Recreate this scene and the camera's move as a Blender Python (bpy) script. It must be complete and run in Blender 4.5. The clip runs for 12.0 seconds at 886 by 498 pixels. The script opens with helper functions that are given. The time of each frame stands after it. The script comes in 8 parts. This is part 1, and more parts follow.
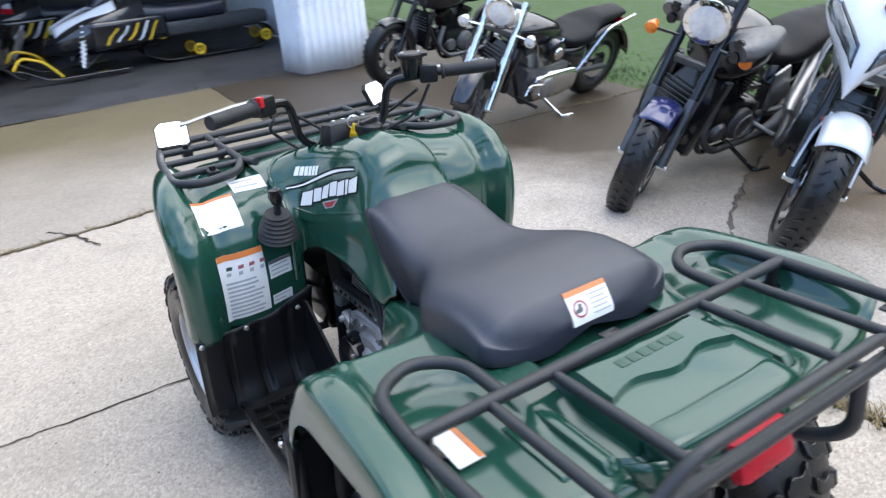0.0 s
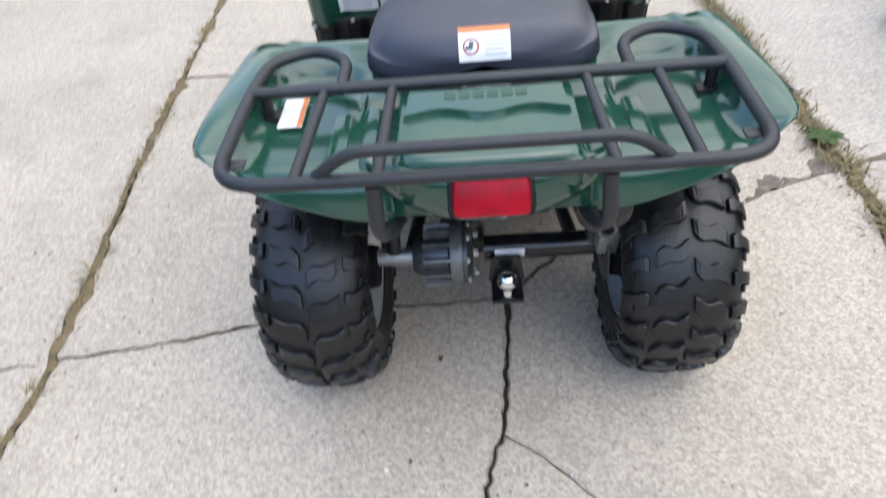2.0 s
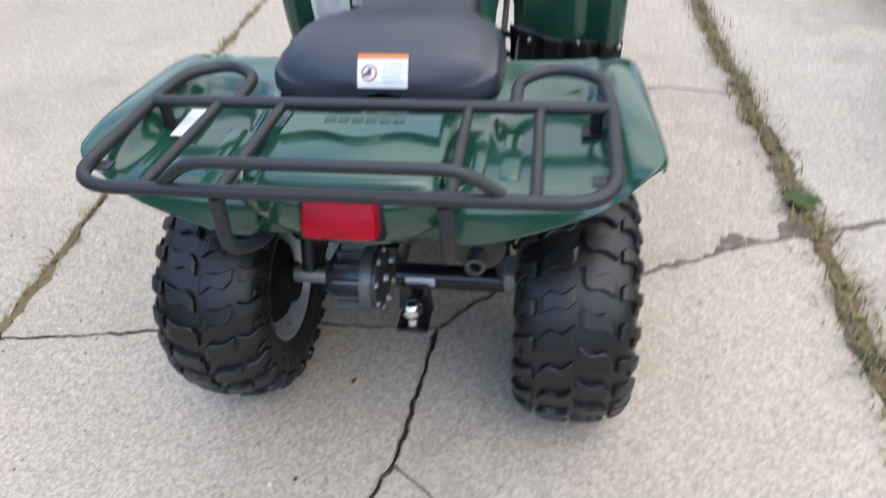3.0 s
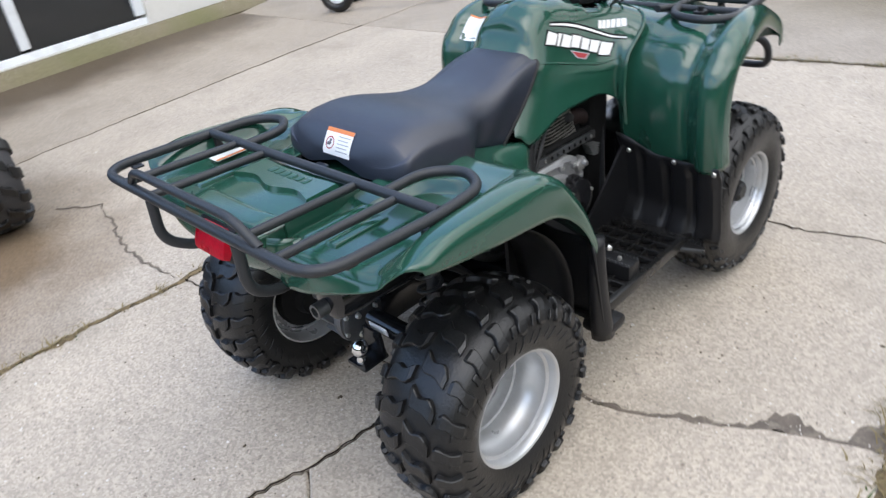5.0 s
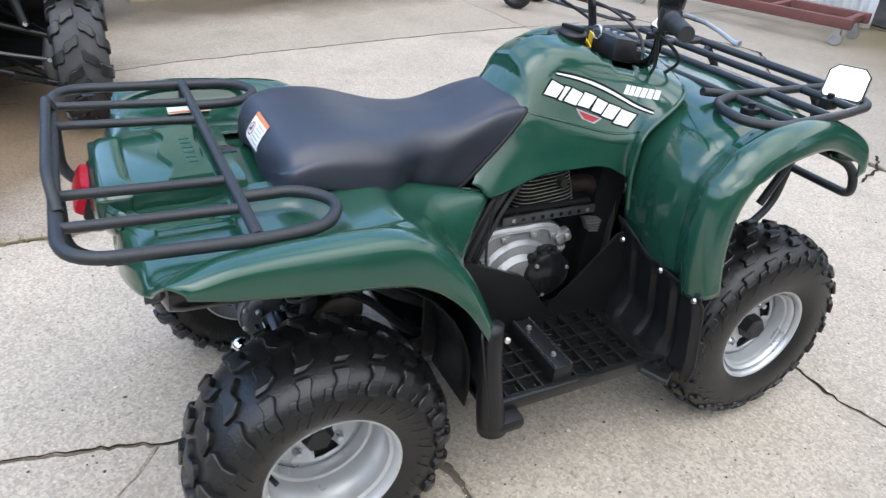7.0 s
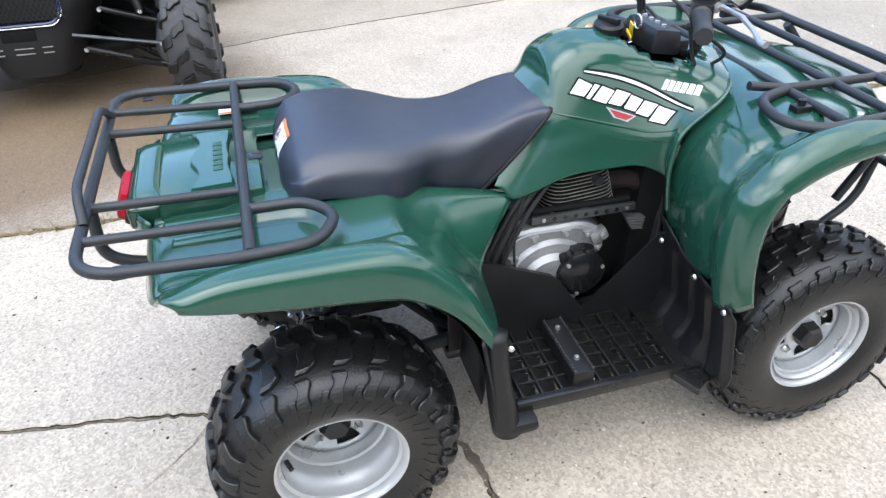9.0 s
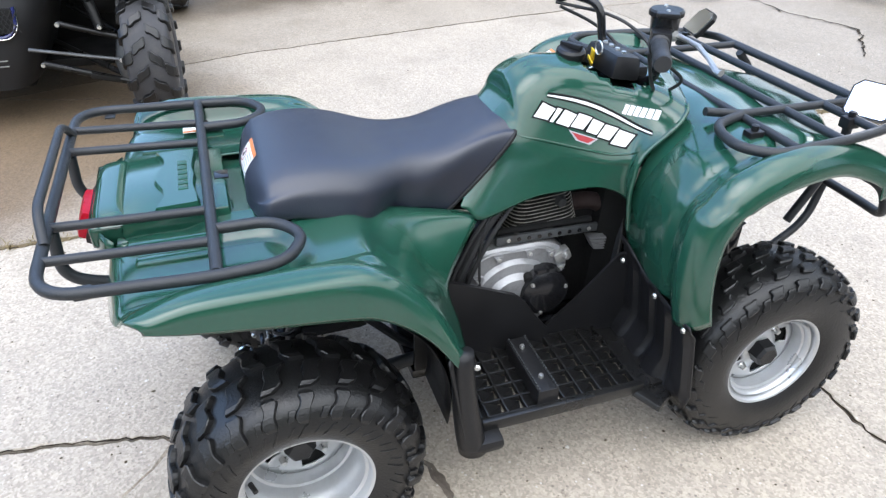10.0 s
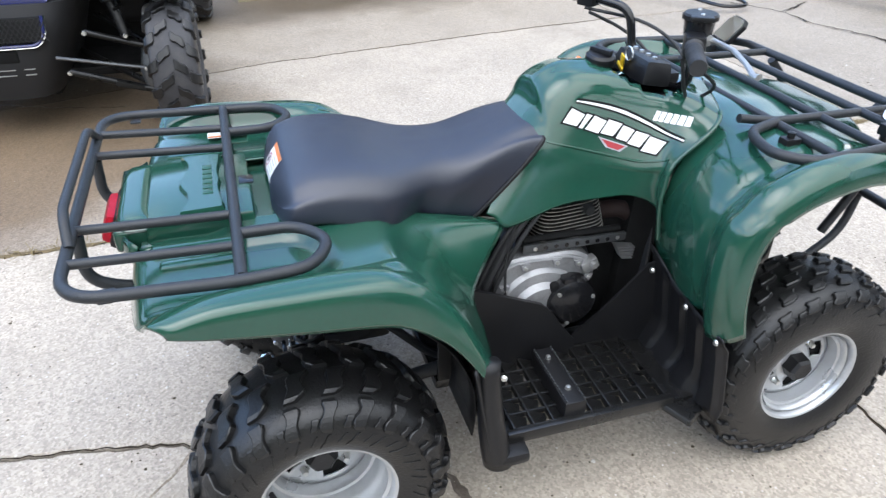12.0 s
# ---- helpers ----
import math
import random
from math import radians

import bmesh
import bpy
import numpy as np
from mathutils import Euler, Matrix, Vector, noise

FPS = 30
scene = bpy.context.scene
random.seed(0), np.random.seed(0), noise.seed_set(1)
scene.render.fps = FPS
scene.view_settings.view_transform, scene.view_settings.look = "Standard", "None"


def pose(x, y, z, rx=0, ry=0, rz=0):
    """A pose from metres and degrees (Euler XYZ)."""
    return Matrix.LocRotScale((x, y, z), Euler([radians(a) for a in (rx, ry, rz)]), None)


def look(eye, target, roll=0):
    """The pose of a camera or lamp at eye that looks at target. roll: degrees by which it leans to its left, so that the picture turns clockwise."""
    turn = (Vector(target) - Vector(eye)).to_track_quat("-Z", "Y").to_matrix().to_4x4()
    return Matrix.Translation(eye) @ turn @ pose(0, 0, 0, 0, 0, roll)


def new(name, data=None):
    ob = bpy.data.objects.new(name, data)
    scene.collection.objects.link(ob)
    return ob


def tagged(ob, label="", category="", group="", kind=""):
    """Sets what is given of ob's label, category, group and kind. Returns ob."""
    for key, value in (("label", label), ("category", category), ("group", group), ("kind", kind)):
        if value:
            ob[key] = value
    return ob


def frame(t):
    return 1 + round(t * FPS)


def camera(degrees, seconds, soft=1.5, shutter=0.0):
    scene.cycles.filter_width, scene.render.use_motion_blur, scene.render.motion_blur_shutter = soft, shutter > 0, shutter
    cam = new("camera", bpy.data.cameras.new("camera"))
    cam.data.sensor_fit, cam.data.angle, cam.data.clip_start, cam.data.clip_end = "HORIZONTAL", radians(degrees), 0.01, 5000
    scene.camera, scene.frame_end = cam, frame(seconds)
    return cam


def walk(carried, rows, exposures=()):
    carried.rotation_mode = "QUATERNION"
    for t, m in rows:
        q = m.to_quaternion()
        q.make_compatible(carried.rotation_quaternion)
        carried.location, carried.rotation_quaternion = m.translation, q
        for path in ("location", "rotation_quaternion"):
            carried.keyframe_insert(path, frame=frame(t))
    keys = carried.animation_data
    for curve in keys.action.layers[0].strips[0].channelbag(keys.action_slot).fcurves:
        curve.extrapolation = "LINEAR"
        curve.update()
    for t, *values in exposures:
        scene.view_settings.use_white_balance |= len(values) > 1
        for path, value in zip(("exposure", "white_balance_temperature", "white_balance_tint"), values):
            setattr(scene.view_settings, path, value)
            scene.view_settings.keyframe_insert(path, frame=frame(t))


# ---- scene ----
cam = camera(64.3, 12.0, soft=1.3, shutter=0.4)
PATH = [
    (0, (-0.757, -1.438, 1.469), (0.134, 0.14, 0.623), -4.7),
    (0.5, (-0.525, -1.643, 1.463), (0.116, 0.059, 0.633), -3.6),
    (1, (-0.296, -1.656, 1.448), (0.136, -0.053, 0.333), -2.0),
    (1.5, (-0.099, -1.794, 1.433), (0.039, -0.172, 0.271), -5.2),
    (2, (0.028, -1.854, 1.426), (-0.145, -0.367, 0.099), -6.4),
    (2.5, (0.147, -1.774, 1.405), (-0.083, -0.493, -0.114), -6.3),
    (3, (0.363, -1.819, 1.401), (0.03, -0.299, 0.145), -4.0),
    (3.2, (0.51, -1.871, 1.426), (0.085, -0.284, 0.286), -3.5),
    (4.8, (1.341, -1.542, 1.418), (0.135, -0.307, 0.407), -8.4),
    (5, (1.33, -1.467, 1.421), (0.02, -0.343, 0.41), -7.6),
    (5.5, (1.39, -1.263, 1.432), (0.141, -0.107, 0.381), 3.0),
    (6, (1.538, -1.045, 1.419), (0.1, -0.085, 0.414), 3.0),
    (6.5, (1.533, -0.902, 1.418), (-0.013, -0.148, 0.398), 1.9),
    (7, (1.478, -0.864, 1.406), (-0.069, -0.098, 0.397), 4.4),
    (7.2, (1.481, -0.806, 1.402), (-0.074, -0.073, 0.38), 4.0),
    (8.8, (1.497, -0.581, 1.514), (-0.1, -0.18, 0.379), -0.7),
    (9, (1.524, -0.593, 1.525), (-0.078, -0.213, 0.39), -1.4),
    (9.5, (1.529, -0.608, 1.539), (-0.062, -0.175, 0.407), -0.7),
    (10, (1.531, -0.608, 1.535), (-0.07, -0.113, 0.444), 0.8),
    (10.5, (1.516, -0.607, 1.516), (-0.105, -0.135, 0.443), 0.7),
    (11, (1.501, -0.626, 1.521), (-0.147, -0.232, 0.459), 0.2),
    (11.5, (1.501, -0.624, 1.514), (-0.147, -0.231, 0.45), 0.1),
    (12, (1.507, -0.621, 1.511), (-0.125, -0.169, 0.447), 0.4),
]
walk(cam, [(t, look(eye, target, roll)) for t, eye, target, roll in PATH], [(0, .44, 6500, 10), (1, .44, 6540, 10), (1.5, .46, 6590, 10), (2, .42, 6680, 10), (2.5, .54, 6700, 10), (3, .28, 6720, 10), (5, .26, 6720, 10), (5.5, .28, 6680, 10), (6.5, .30, 6590, 10), (7.2, .46, 6520, 9), (9, .76, 6450, 9), (10, .70, 6450, 9), (12, .62, 6420, 9)])

# ---- world and light: bright overcast noon, thin high cloud ----
SUN_EL, SUN_AZ = 72.0, 140.0
world = bpy.data.worlds.new("overcast_sky")
scene.world = world
world.use_nodes = True
wn, wl = world.node_tree.nodes, world.node_tree.links
bg = wn["Background"]
sky = wn.new("ShaderNodeTexSky")
sky.sky_type = "NISHITA"
sky.sun_disc = False
sky.sun_elevation = radians(SUN_EL)
sky.sun_rotation = radians(SUN_AZ)
sky.dust_density = 0.8
sky.ozone_density = 2.0
wtc = wn.new("ShaderNodeTexCoord")
wmap = wn.new("ShaderNodeMapping")
wmap.inputs["Scale"].default_value = (1.0, 1.0, 2.2)
cloud = wn.new("ShaderNodeTexNoise")
cloud.inputs["Scale"].default_value = 1.9
cloud.inputs["Detail"].default_value = 6.0
cloud.inputs["Roughness"].default_value = 0.48
cramp = wn.new("ShaderNodeValToRGB")
cramp.color_ramp.elements[0].position = 0.30
cramp.color_ramp.elements[1].position = 0.64
cramp.color_ramp.interpolation = "EASE"
wmix = wn.new("ShaderNodeMix")
wmix.data_type = "RGBA"
wl.new(wtc.outputs["Generated"], wmap.inputs["Vector"])
wl.new(wmap.outputs["Vector"], cloud.inputs["Vector"])
drift = wn.new("ShaderNodeVectorMath")
drift.operation = "DOT_PRODUCT"
drift.inputs[1].default_value = (0.20, 0.10, -0.06)
wl.new(wtc.outputs["Generated"], drift.inputs[0])
cover = wn.new("ShaderNodeMath")
cover.operation = "ADD"
wl.new(cloud.outputs["Fac"], cover.inputs[0])
wl.new(drift.outputs["Value"], cover.inputs[1])
wl.new(cover.outputs[0], cramp.inputs["Fac"])
wl.new(cramp.outputs["Color"], wmix.inputs["Factor"])
haze = wn.new("ShaderNodeVectorMath")
haze.operation = "SCALE"
haze.inputs["Scale"].default_value = 2.8
wl.new(sky.outputs["Color"], haze.inputs[0])
wl.new(haze.outputs[0], wmix.inputs["A"])
az, el = radians(SUN_AZ), radians(SUN_EL)
sdir = Vector((math.sin(az) * math.cos(el), math.cos(az) * math.cos(el), math.sin(el)))
toward = wn.new("ShaderNodeVectorMath")
toward.operation = "DOT_PRODUCT"
toward.inputs[1].default_value = sdir
wl.new(wtc.outputs["Generated"], toward.inputs[0])
glow = wn.new("ShaderNodeMapRange")
glow.interpolation_type = "SMOOTHSTEP"
glow.inputs["From Min"].default_value, glow.inputs["From Max"].default_value = 0.25, 1.0
glow.inputs["To Min"].default_value, glow.inputs["To Max"].default_value = 0.85, 2.1
wl.new(toward.outputs["Value"], glow.inputs["Value"])
bright = wn.new("ShaderNodeVectorMath")
bright.operation = "SCALE"
bright.inputs[0].default_value = (9.2, 9.5, 9.9)
wl.new(glow.outputs[0], bright.inputs["Scale"])
wl.new(bright.outputs[0], wmix.inputs["B"])
wl.new(wmix.outputs["Result"], bg.inputs["Color"])
bg.inputs["Strength"].default_value = 0.15
sun_data = bpy.data.lights.new("sun", "SUN")
sun_data.energy = 0.5
sun_data.angle = radians(45)
sun_data.color = (1.0, 0.965, 0.92)
sun = new("sun", sun_data)
sun.matrix_world = look(sdir * 20, (0, 0, 0))


# ---- materials ----
def material(name, colour, rough=0.5, metal=0.0, vary=0.12, scale=8.0, grain=60.0, bump=0.15, coat=0.0, spec=0.5, dirt=None, dirt_amount=0.5, tint_random=0.0):
    """A surface with variation at two scales, bump from the fine one, and optional dirt patches."""
    m = bpy.data.materials.new(name)
    m.use_nodes = True
    n, l = m.node_tree.nodes, m.node_tree.links
    p = n["Principled BSDF"]
    tc = n.new("ShaderNodeTexCoord")
    big, fine = n.new("ShaderNodeTexNoise"), n.new("ShaderNodeTexNoise")
    big.inputs["Scale"].default_value, big.inputs["Detail"].default_value = scale, 5.0
    fine.inputs["Scale"].default_value, fine.inputs["Detail"].default_value = grain, 4.0
    l.new(tc.outputs["Object"], big.inputs["Vector"])
    l.new(tc.outputs["Object"], fine.inputs["Vector"])
    add = n.new("ShaderNodeMath")
    add.operation = "MULTIPLY_ADD"
    l.new(big.outputs["Fac"], add.inputs[0])
    add.inputs[1].default_value = 0.65
    mul = n.new("ShaderNodeMath")
    mul.operation = "MULTIPLY"
    mul.inputs[1].default_value = 0.35
    l.new(fine.outputs["Fac"], mul.inputs[0])
    l.new(mul.outputs[0], add.inputs[2])
    ramp = n.new("ShaderNodeMapRange")
    ramp.inputs["From Min"].default_value, ramp.inputs["From Max"].default_value = 0.25, 0.75
    ramp.inputs["To Min"].default_value, ramp.inputs["To Max"].default_value = 1 - vary, 1 + vary
    l.new(add.outputs[0], ramp.inputs["Value"])
    vec = n.new("ShaderNodeVectorMath")
    vec.operation = "SCALE"
    vec.inputs[0].default_value = colour[:3]
    l.new(ramp.outputs[0], vec.inputs["Scale"])
    out = vec.outputs[0]
    if tint_random:
        info = n.new("ShaderNodeObjectInfo")
        mr = n.new("ShaderNodeMapRange")
        mr.inputs["To Min"].default_value, mr.inputs["To Max"].default_value = 1 - tint_random, 1 + tint_random
        l.new(info.outputs["Random"], mr.inputs["Value"])
        v2 = n.new("ShaderNodeVectorMath")
        v2.operation = "SCALE"
        l.new(out, v2.inputs[0])
        l.new(mr.outputs[0], v2.inputs["Scale"])
        out = v2.outputs[0]
    if dirt:
        patch = n.new("ShaderNodeTexNoise")
        patch.inputs["Scale"].default_value, patch.inputs["Detail"].default_value = scale * 1.7, 7.0
        patch.inputs["Roughness"].default_value = 0.65
        l.new(tc.outputs["Object"], patch.inputs["Vector"])
        pr = n.new("ShaderNodeMapRange")
        pr.inputs["From Min"].default_value, pr.inputs["From Max"].default_value = 0.52, 0.68
        pr.inputs["To Max"].default_value = dirt_amount
        l.new(patch.outputs["Fac"], pr.inputs["Value"])
        mx = n.new("ShaderNodeMix")
        mx.data_type = "RGBA"
        l.new(pr.outputs[0], mx.inputs["Factor"])
        l.new(out, mx.inputs["A"])
        mx.inputs["B"].default_value = (*dirt, 1)
        out = mx.outputs["Result"]
    l.new(out, p.inputs["Base Color"])
    rr = n.new("ShaderNodeMapRange")
    rr.inputs["From Min"].default_value, rr.inputs["From Max"].default_value = 0.3, 0.7
    rr.inputs["To Min"].default_value, rr.inputs["To Max"].default_value = max(0.02, rough * 0.82), min(1, rough * 1.18)
    l.new(big.outputs["Fac"], rr.inputs["Value"])
    l.new(rr.outputs[0], p.inputs["Roughness"])
    p.inputs["Metallic"].default_value = metal
    p.inputs["Specular IOR Level"].default_value = spec
    p.inputs["Coat Weight"].default_value = coat
    p.inputs["Coat Roughness"].default_value = 0.14
    if bump:
        b = n.new("ShaderNodeBump")
        b.inputs["Strength"].default_value = bump
        b.inputs["Distance"].default_value = 0.004
        l.new(fine.outputs["Fac"], b.inputs["Height"])
        l.new(b.outputs[0], p.inputs["Normal"])
    return m


def concrete(name, colour, green=0.0, pits=0.7):
    """Weathered broom-finished concrete: blotches, exposed aggregate specks, pits and moss."""
    m = material(name, colour, rough=0.85, vary=0.16, scale=1.3, grain=140, bump=0.5, spec=0.3, tint_random=0.05)
    n, l = m.node_tree.nodes, m.node_tree.links
    p = n["Principled BSDF"]
    src = p.inputs["Base Color"].links[0].from_socket
    tc = n.new("ShaderNodeTexCoord")
    vor = n.new("ShaderNodeTexVoronoi")
    vor.inputs["Scale"].default_value = 140
    l.new(tc.outputs["Object"], vor.inputs["Vector"])
    sep = n.new("ShaderNodeSeparateColor")
    l.new(vor.outputs["Color"], sep.inputs["Color"])
    speck = n.new("ShaderNodeMapRange")
    speck.inputs["From Min"].default_value, speck.inputs["From Max"].default_value = 0.0, 1.0
    speck.inputs["To Min"].default_value, speck.inputs["To Max"].default_value = 0.76, 1.19
    l.new(sep.outputs["Red"], speck.inputs["Value"])
    sc = n.new("ShaderNodeVectorMath")
    sc.operation = "SCALE"
    l.new(src, sc.inputs[0])
    l.new(speck.outputs[0], sc.inputs["Scale"])
    mid = n.new("ShaderNodeTexNoise")
    mid.inputs["Scale"].default_value, mid.inputs["Detail"].default_value, mid.inputs["Roughness"].default_value = 26, 6, 0.7
    l.new(tc.outputs["Object"], mid.inputs["Vector"])
    pit = n.new("ShaderNodeMapRange")
    pit.inputs["From Min"].default_value, pit.inputs["From Max"].default_value = 0.615, 0.705
    pit.inputs["To Max"].default_value = pits
    l.new(mid.outputs["Fac"], pit.inputs["Value"])
    mx = n.new("ShaderNodeMix")
    mx.data_type = "RGBA"
    l.new(pit.outputs[0], mx.inputs["Factor"])
    l.new(sc.outputs[0], mx.inputs["A"])
    mx.inputs["B"].default_value = (0.105, 0.088, 0.068, 1)
    out = mx.outputs["Result"]
    blot = n.new("ShaderNodeTexNoise")
    blot.inputs["Scale"].default_value, blot.inputs["Detail"].default_value, blot.inputs["Roughness"].default_value = 2.3, 9, 0.68
    l.new(tc.outputs["Object"], blot.inputs["Vector"])
    br = n.new("ShaderNodeMapRange")
    br.inputs["From Min"].default_value, br.inputs["From Max"].default_value = 0.51, 0.72
    br.inputs["To Max"].default_value = 0.48
    l.new(blot.outputs["Fac"], br.inputs["Value"])
    m3 = n.new("ShaderNodeMix")
    m3.data_type = "RGBA"
    l.new(br.outputs[0], m3.inputs["Factor"])
    l.new(out, m3.inputs["A"])
    m3.inputs["B"].default_value = (0.225, 0.195, 0.155, 1)
    out = m3.outputs["Result"]
    chips = n.new("ShaderNodeTexVoronoi")
    chips.inputs["Scale"].default_value = 52
    l.new(tc.outputs["Object"], chips.inputs["Vector"])
    near = n.new("ShaderNodeMapRange")
    near.inputs["From Min"].default_value, near.inputs["From Max"].default_value = 0.24, 0.14
    l.new(chips.outputs["Distance"], near.inputs["Value"])
    few = n.new("ShaderNodeSeparateColor")
    l.new(chips.outputs["Color"], few.inputs["Color"])
    pick = n.new("ShaderNodeMath")
    pick.operation = "GREATER_THAN"
    pick.inputs[1].default_value = 0.66
    l.new(few.outputs["Green"], pick.inputs[0])
    both = n.new("ShaderNodeMath")
    both.operation = "MULTIPLY"
    l.new(near.outputs[0], both.inputs[0])
    l.new(pick.outputs[0], both.inputs[1])
    tone = n.new("ShaderNodeValToRGB")
    tone.color_ramp.elements[0].color = (0.12, 0.105, 0.09, 1)
    tone.color_ramp.elements[1].color = (0.62, 0.58, 0.53, 1)
    l.new(few.outputs["Blue"], tone.inputs["Fac"])
    soft = n.new("ShaderNodeMath")
    soft.operation = "MULTIPLY"
    soft.inputs[1].default_value = 0.65
    l.new(both.outputs[0], soft.inputs[0])
    m4 = n.new("ShaderNodeMix")
    m4.data_type = "RGBA"
    l.new(soft.outputs[0], m4.inputs["Factor"])
    l.new(out, m4.inputs["A"])
    l.new(tone.outputs["Color"], m4.inputs["B"])
    out = m4.outputs["Result"]
    if green:
        moss = n.new("ShaderNodeTexNoise")
        moss.inputs["Scale"].default_value, moss.inputs["Detail"].default_value = 0.9, 6
        l.new(tc.outputs["Object"], moss.inputs["Vector"])
        mr = n.new("ShaderNodeMapRange")
        mr.inputs["From Min"].default_value, mr.inputs["From Max"].default_value = 0.42, 0.66
        mr.inputs["To Max"].default_value = green
        l.new(moss.outputs["Fac"], mr.inputs["Value"])
        m2 = n.new("ShaderNodeMix")
        m2.data_type = "RGBA"
        l.new(mr.outputs[0], m2.inputs["Factor"])
        l.new(out, m2.inputs["A"])
        m2.inputs["B"].default_value = (0.14, 0.148, 0.06, 1)
        out = m2.outputs["Result"]
    l.new(out, p.inputs["Base Color"])
    return m


GREEN = material("green_plastic", (0.0125, 0.061, 0.0395), rough=0.14, vary=0.10, scale=5, grain=90, bump=0.03, spec=0.55, coat=0.46)
EMBOSS = material("green_plastic_satin", (0.014, 0.060, 0.036), rough=0.30, vary=0.1, scale=5, grain=120, bump=0.05)
BIKEVINYL = material("bike_seat_vinyl", (0.008, 0.008, 0.009), rough=0.55, vary=0.1, scale=6, grain=300, bump=0.2, spec=0.2)
VINYLEDGE = material("seat_edge_vinyl", (0.006, 0.006, 0.007), rough=0.6, vary=0.1, scale=6, grain=300, bump=0.2, spec=0.4)
VINYL = material("seat_vinyl", (0.0135, 0.017, 0.030), rough=0.40, vary=0.12, scale=6, grain=420, bump=0.25, spec=0.78)
TUBE = material("black_wrinkle_paint", (0.016, 0.018, 0.021), rough=0.45, vary=0.15, scale=9, grain=380, bump=0.30)
PLASTIC = material("black_plastic", (0.009, 0.009, 0.010), rough=0.38, vary=0.15, scale=7, grain=260, bump=0.15, spec=0.35, dirt=(0.04, 0.036, 0.03), dirt_amount=0.07)
WORNBLACK = material("dusty_black_plastic", (0.008, 0.008, 0.008), rough=0.29, vary=0.25, scale=12, grain=200, bump=0.15, spec=0.5, dirt=(0.045, 0.040, 0.033), dirt_amount=0.14)
MATTBLACK = material("matt_black", (0.006, 0.006, 0.006), rough=0.8, vary=0.2, scale=9, grain=120, bump=0.2, spec=0.2)
GLOSSBLACK = material("gloss_black", (0.008, 0.008, 0.009), rough=0.16, vary=0.1, scale=6, grain=80, bump=0.02)
RUBBER = material("tyre_rubber", (0.0070, 0.0070, 0.0073), rough=0.36, vary=0.2, scale=11, grain=170, bump=0.25, dirt=(0.0125, 0.0124, 0.0126), dirt_amount=0.25)
DUSTYRUBBER = material("dusty_tyre_rubber", (0.040, 0.040, 0.044), rough=0.7, vary=0.25, scale=11, grain=170, bump=0.2, dirt=(0.09, 0.085, 0.08), dirt_amount=0.4)
BODYBLACK = material("grained_black_body_plastic", (0.017, 0.017, 0.018), rough=0.55, vary=0.15, scale=5, grain=240, bump=0.2, spec=0.25, dirt=(0.03, 0.025, 0.02), dirt_amount=0.15)
ARMBLACK = material("black_painted_steel", (0.006, 0.006, 0.006), rough=0.30, vary=0.15, scale=9, grain=160, bump=0.1, spec=0.3)
GRIP = material("grip_rubber", (0.015, 0.015, 0.016), rough=0.6, vary=0.1, scale=20, grain=300, bump=0.3)
SILVER = material("silver_wheel_paint", (0.50, 0.51, 0.52), rough=0.32, metal=0.55, vary=0.06, scale=9, grain=120, bump=0.03, dirt=(0.30, 0.29, 0.27), dirt_amount=0.25)
ALLOY = material("cast_alloy", (0.42, 0.42, 0.415), rough=0.42, metal=0.8, vary=0.14, scale=14, grain=180, bump=0.25, dirt=(0.12, 0.11, 0.10), dirt_amount=0.4)
CASTING = material("crankcase_casting", (0.34, 0.34, 0.345), rough=0.50, metal=0.6, vary=0.18, scale=14, grain=160, bump=0.12, dirt=(0.16, 0.15, 0.14), dirt_amount=0.4)
GREYCAST = material("grey_casting", (0.16, 0.16, 0.16), rough=0.42, metal=0.6, vary=0.2, scale=18, grain=150, bump=0.25, dirt=(0.05, 0.045, 0.04), dirt_amount=0.5)
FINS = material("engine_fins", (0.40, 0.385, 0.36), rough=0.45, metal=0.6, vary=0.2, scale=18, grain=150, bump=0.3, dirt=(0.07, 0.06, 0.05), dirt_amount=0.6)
STEEL = material("dark_steel", (0.10, 0.105, 0.11), rough=0.40, metal=0.7, vary=0.2, scale=12, grain=150, bump=0.2, dirt=(0.06, 0.05, 0.04), dirt_amount=0.5)
ZINC = material("zinc_bolt", (0.62, 0.62, 0.60), rough=0.3, metal=0.9, vary=0.1, scale=40, grain=200, bump=0.05)
CHROME = material("chrome", (0.78, 0.79, 0.80), rough=0.07, metal=1.0, vary=0.04, scale=10, grain=60, bump=0.0)
MIRROR = material("mirror_glass", (0.90, 0.91, 0.92), rough=0.02, metal=1.0, vary=0.01, scale=4, grain=10, bump=0.0)
WHITE = material("white_label", (0.76, 0.76, 0.74), rough=0.35, vary=0.04, scale=20, grain=90, bump=0.03)
ORANGE = material("orange_label", (0.62, 0.19, 0.05), rough=0.35, vary=0.05, scale=20, grain=90, bump=0.02)
INK = material("label_ink", (0.10, 0.10, 0.11), rough=0.5, vary=0.1, scale=20, grain=90, bump=0.02)
BADGE = material("badge_black", (0.010, 0.012, 0.012), rough=0.7, vary=0.1, scale=20, grain=90, bump=0.02, spec=0.1)
INKGREY = material("label_ink_grey", (0.36, 0.37, 0.39), rough=0.5, vary=0.1, scale=20, grain=90, bump=0.02)
INKRED = material("label_ink_red", (0.34, 0.030, 0.038), rough=0.4, vary=0.1, scale=20, grain=90, bump=0.02)
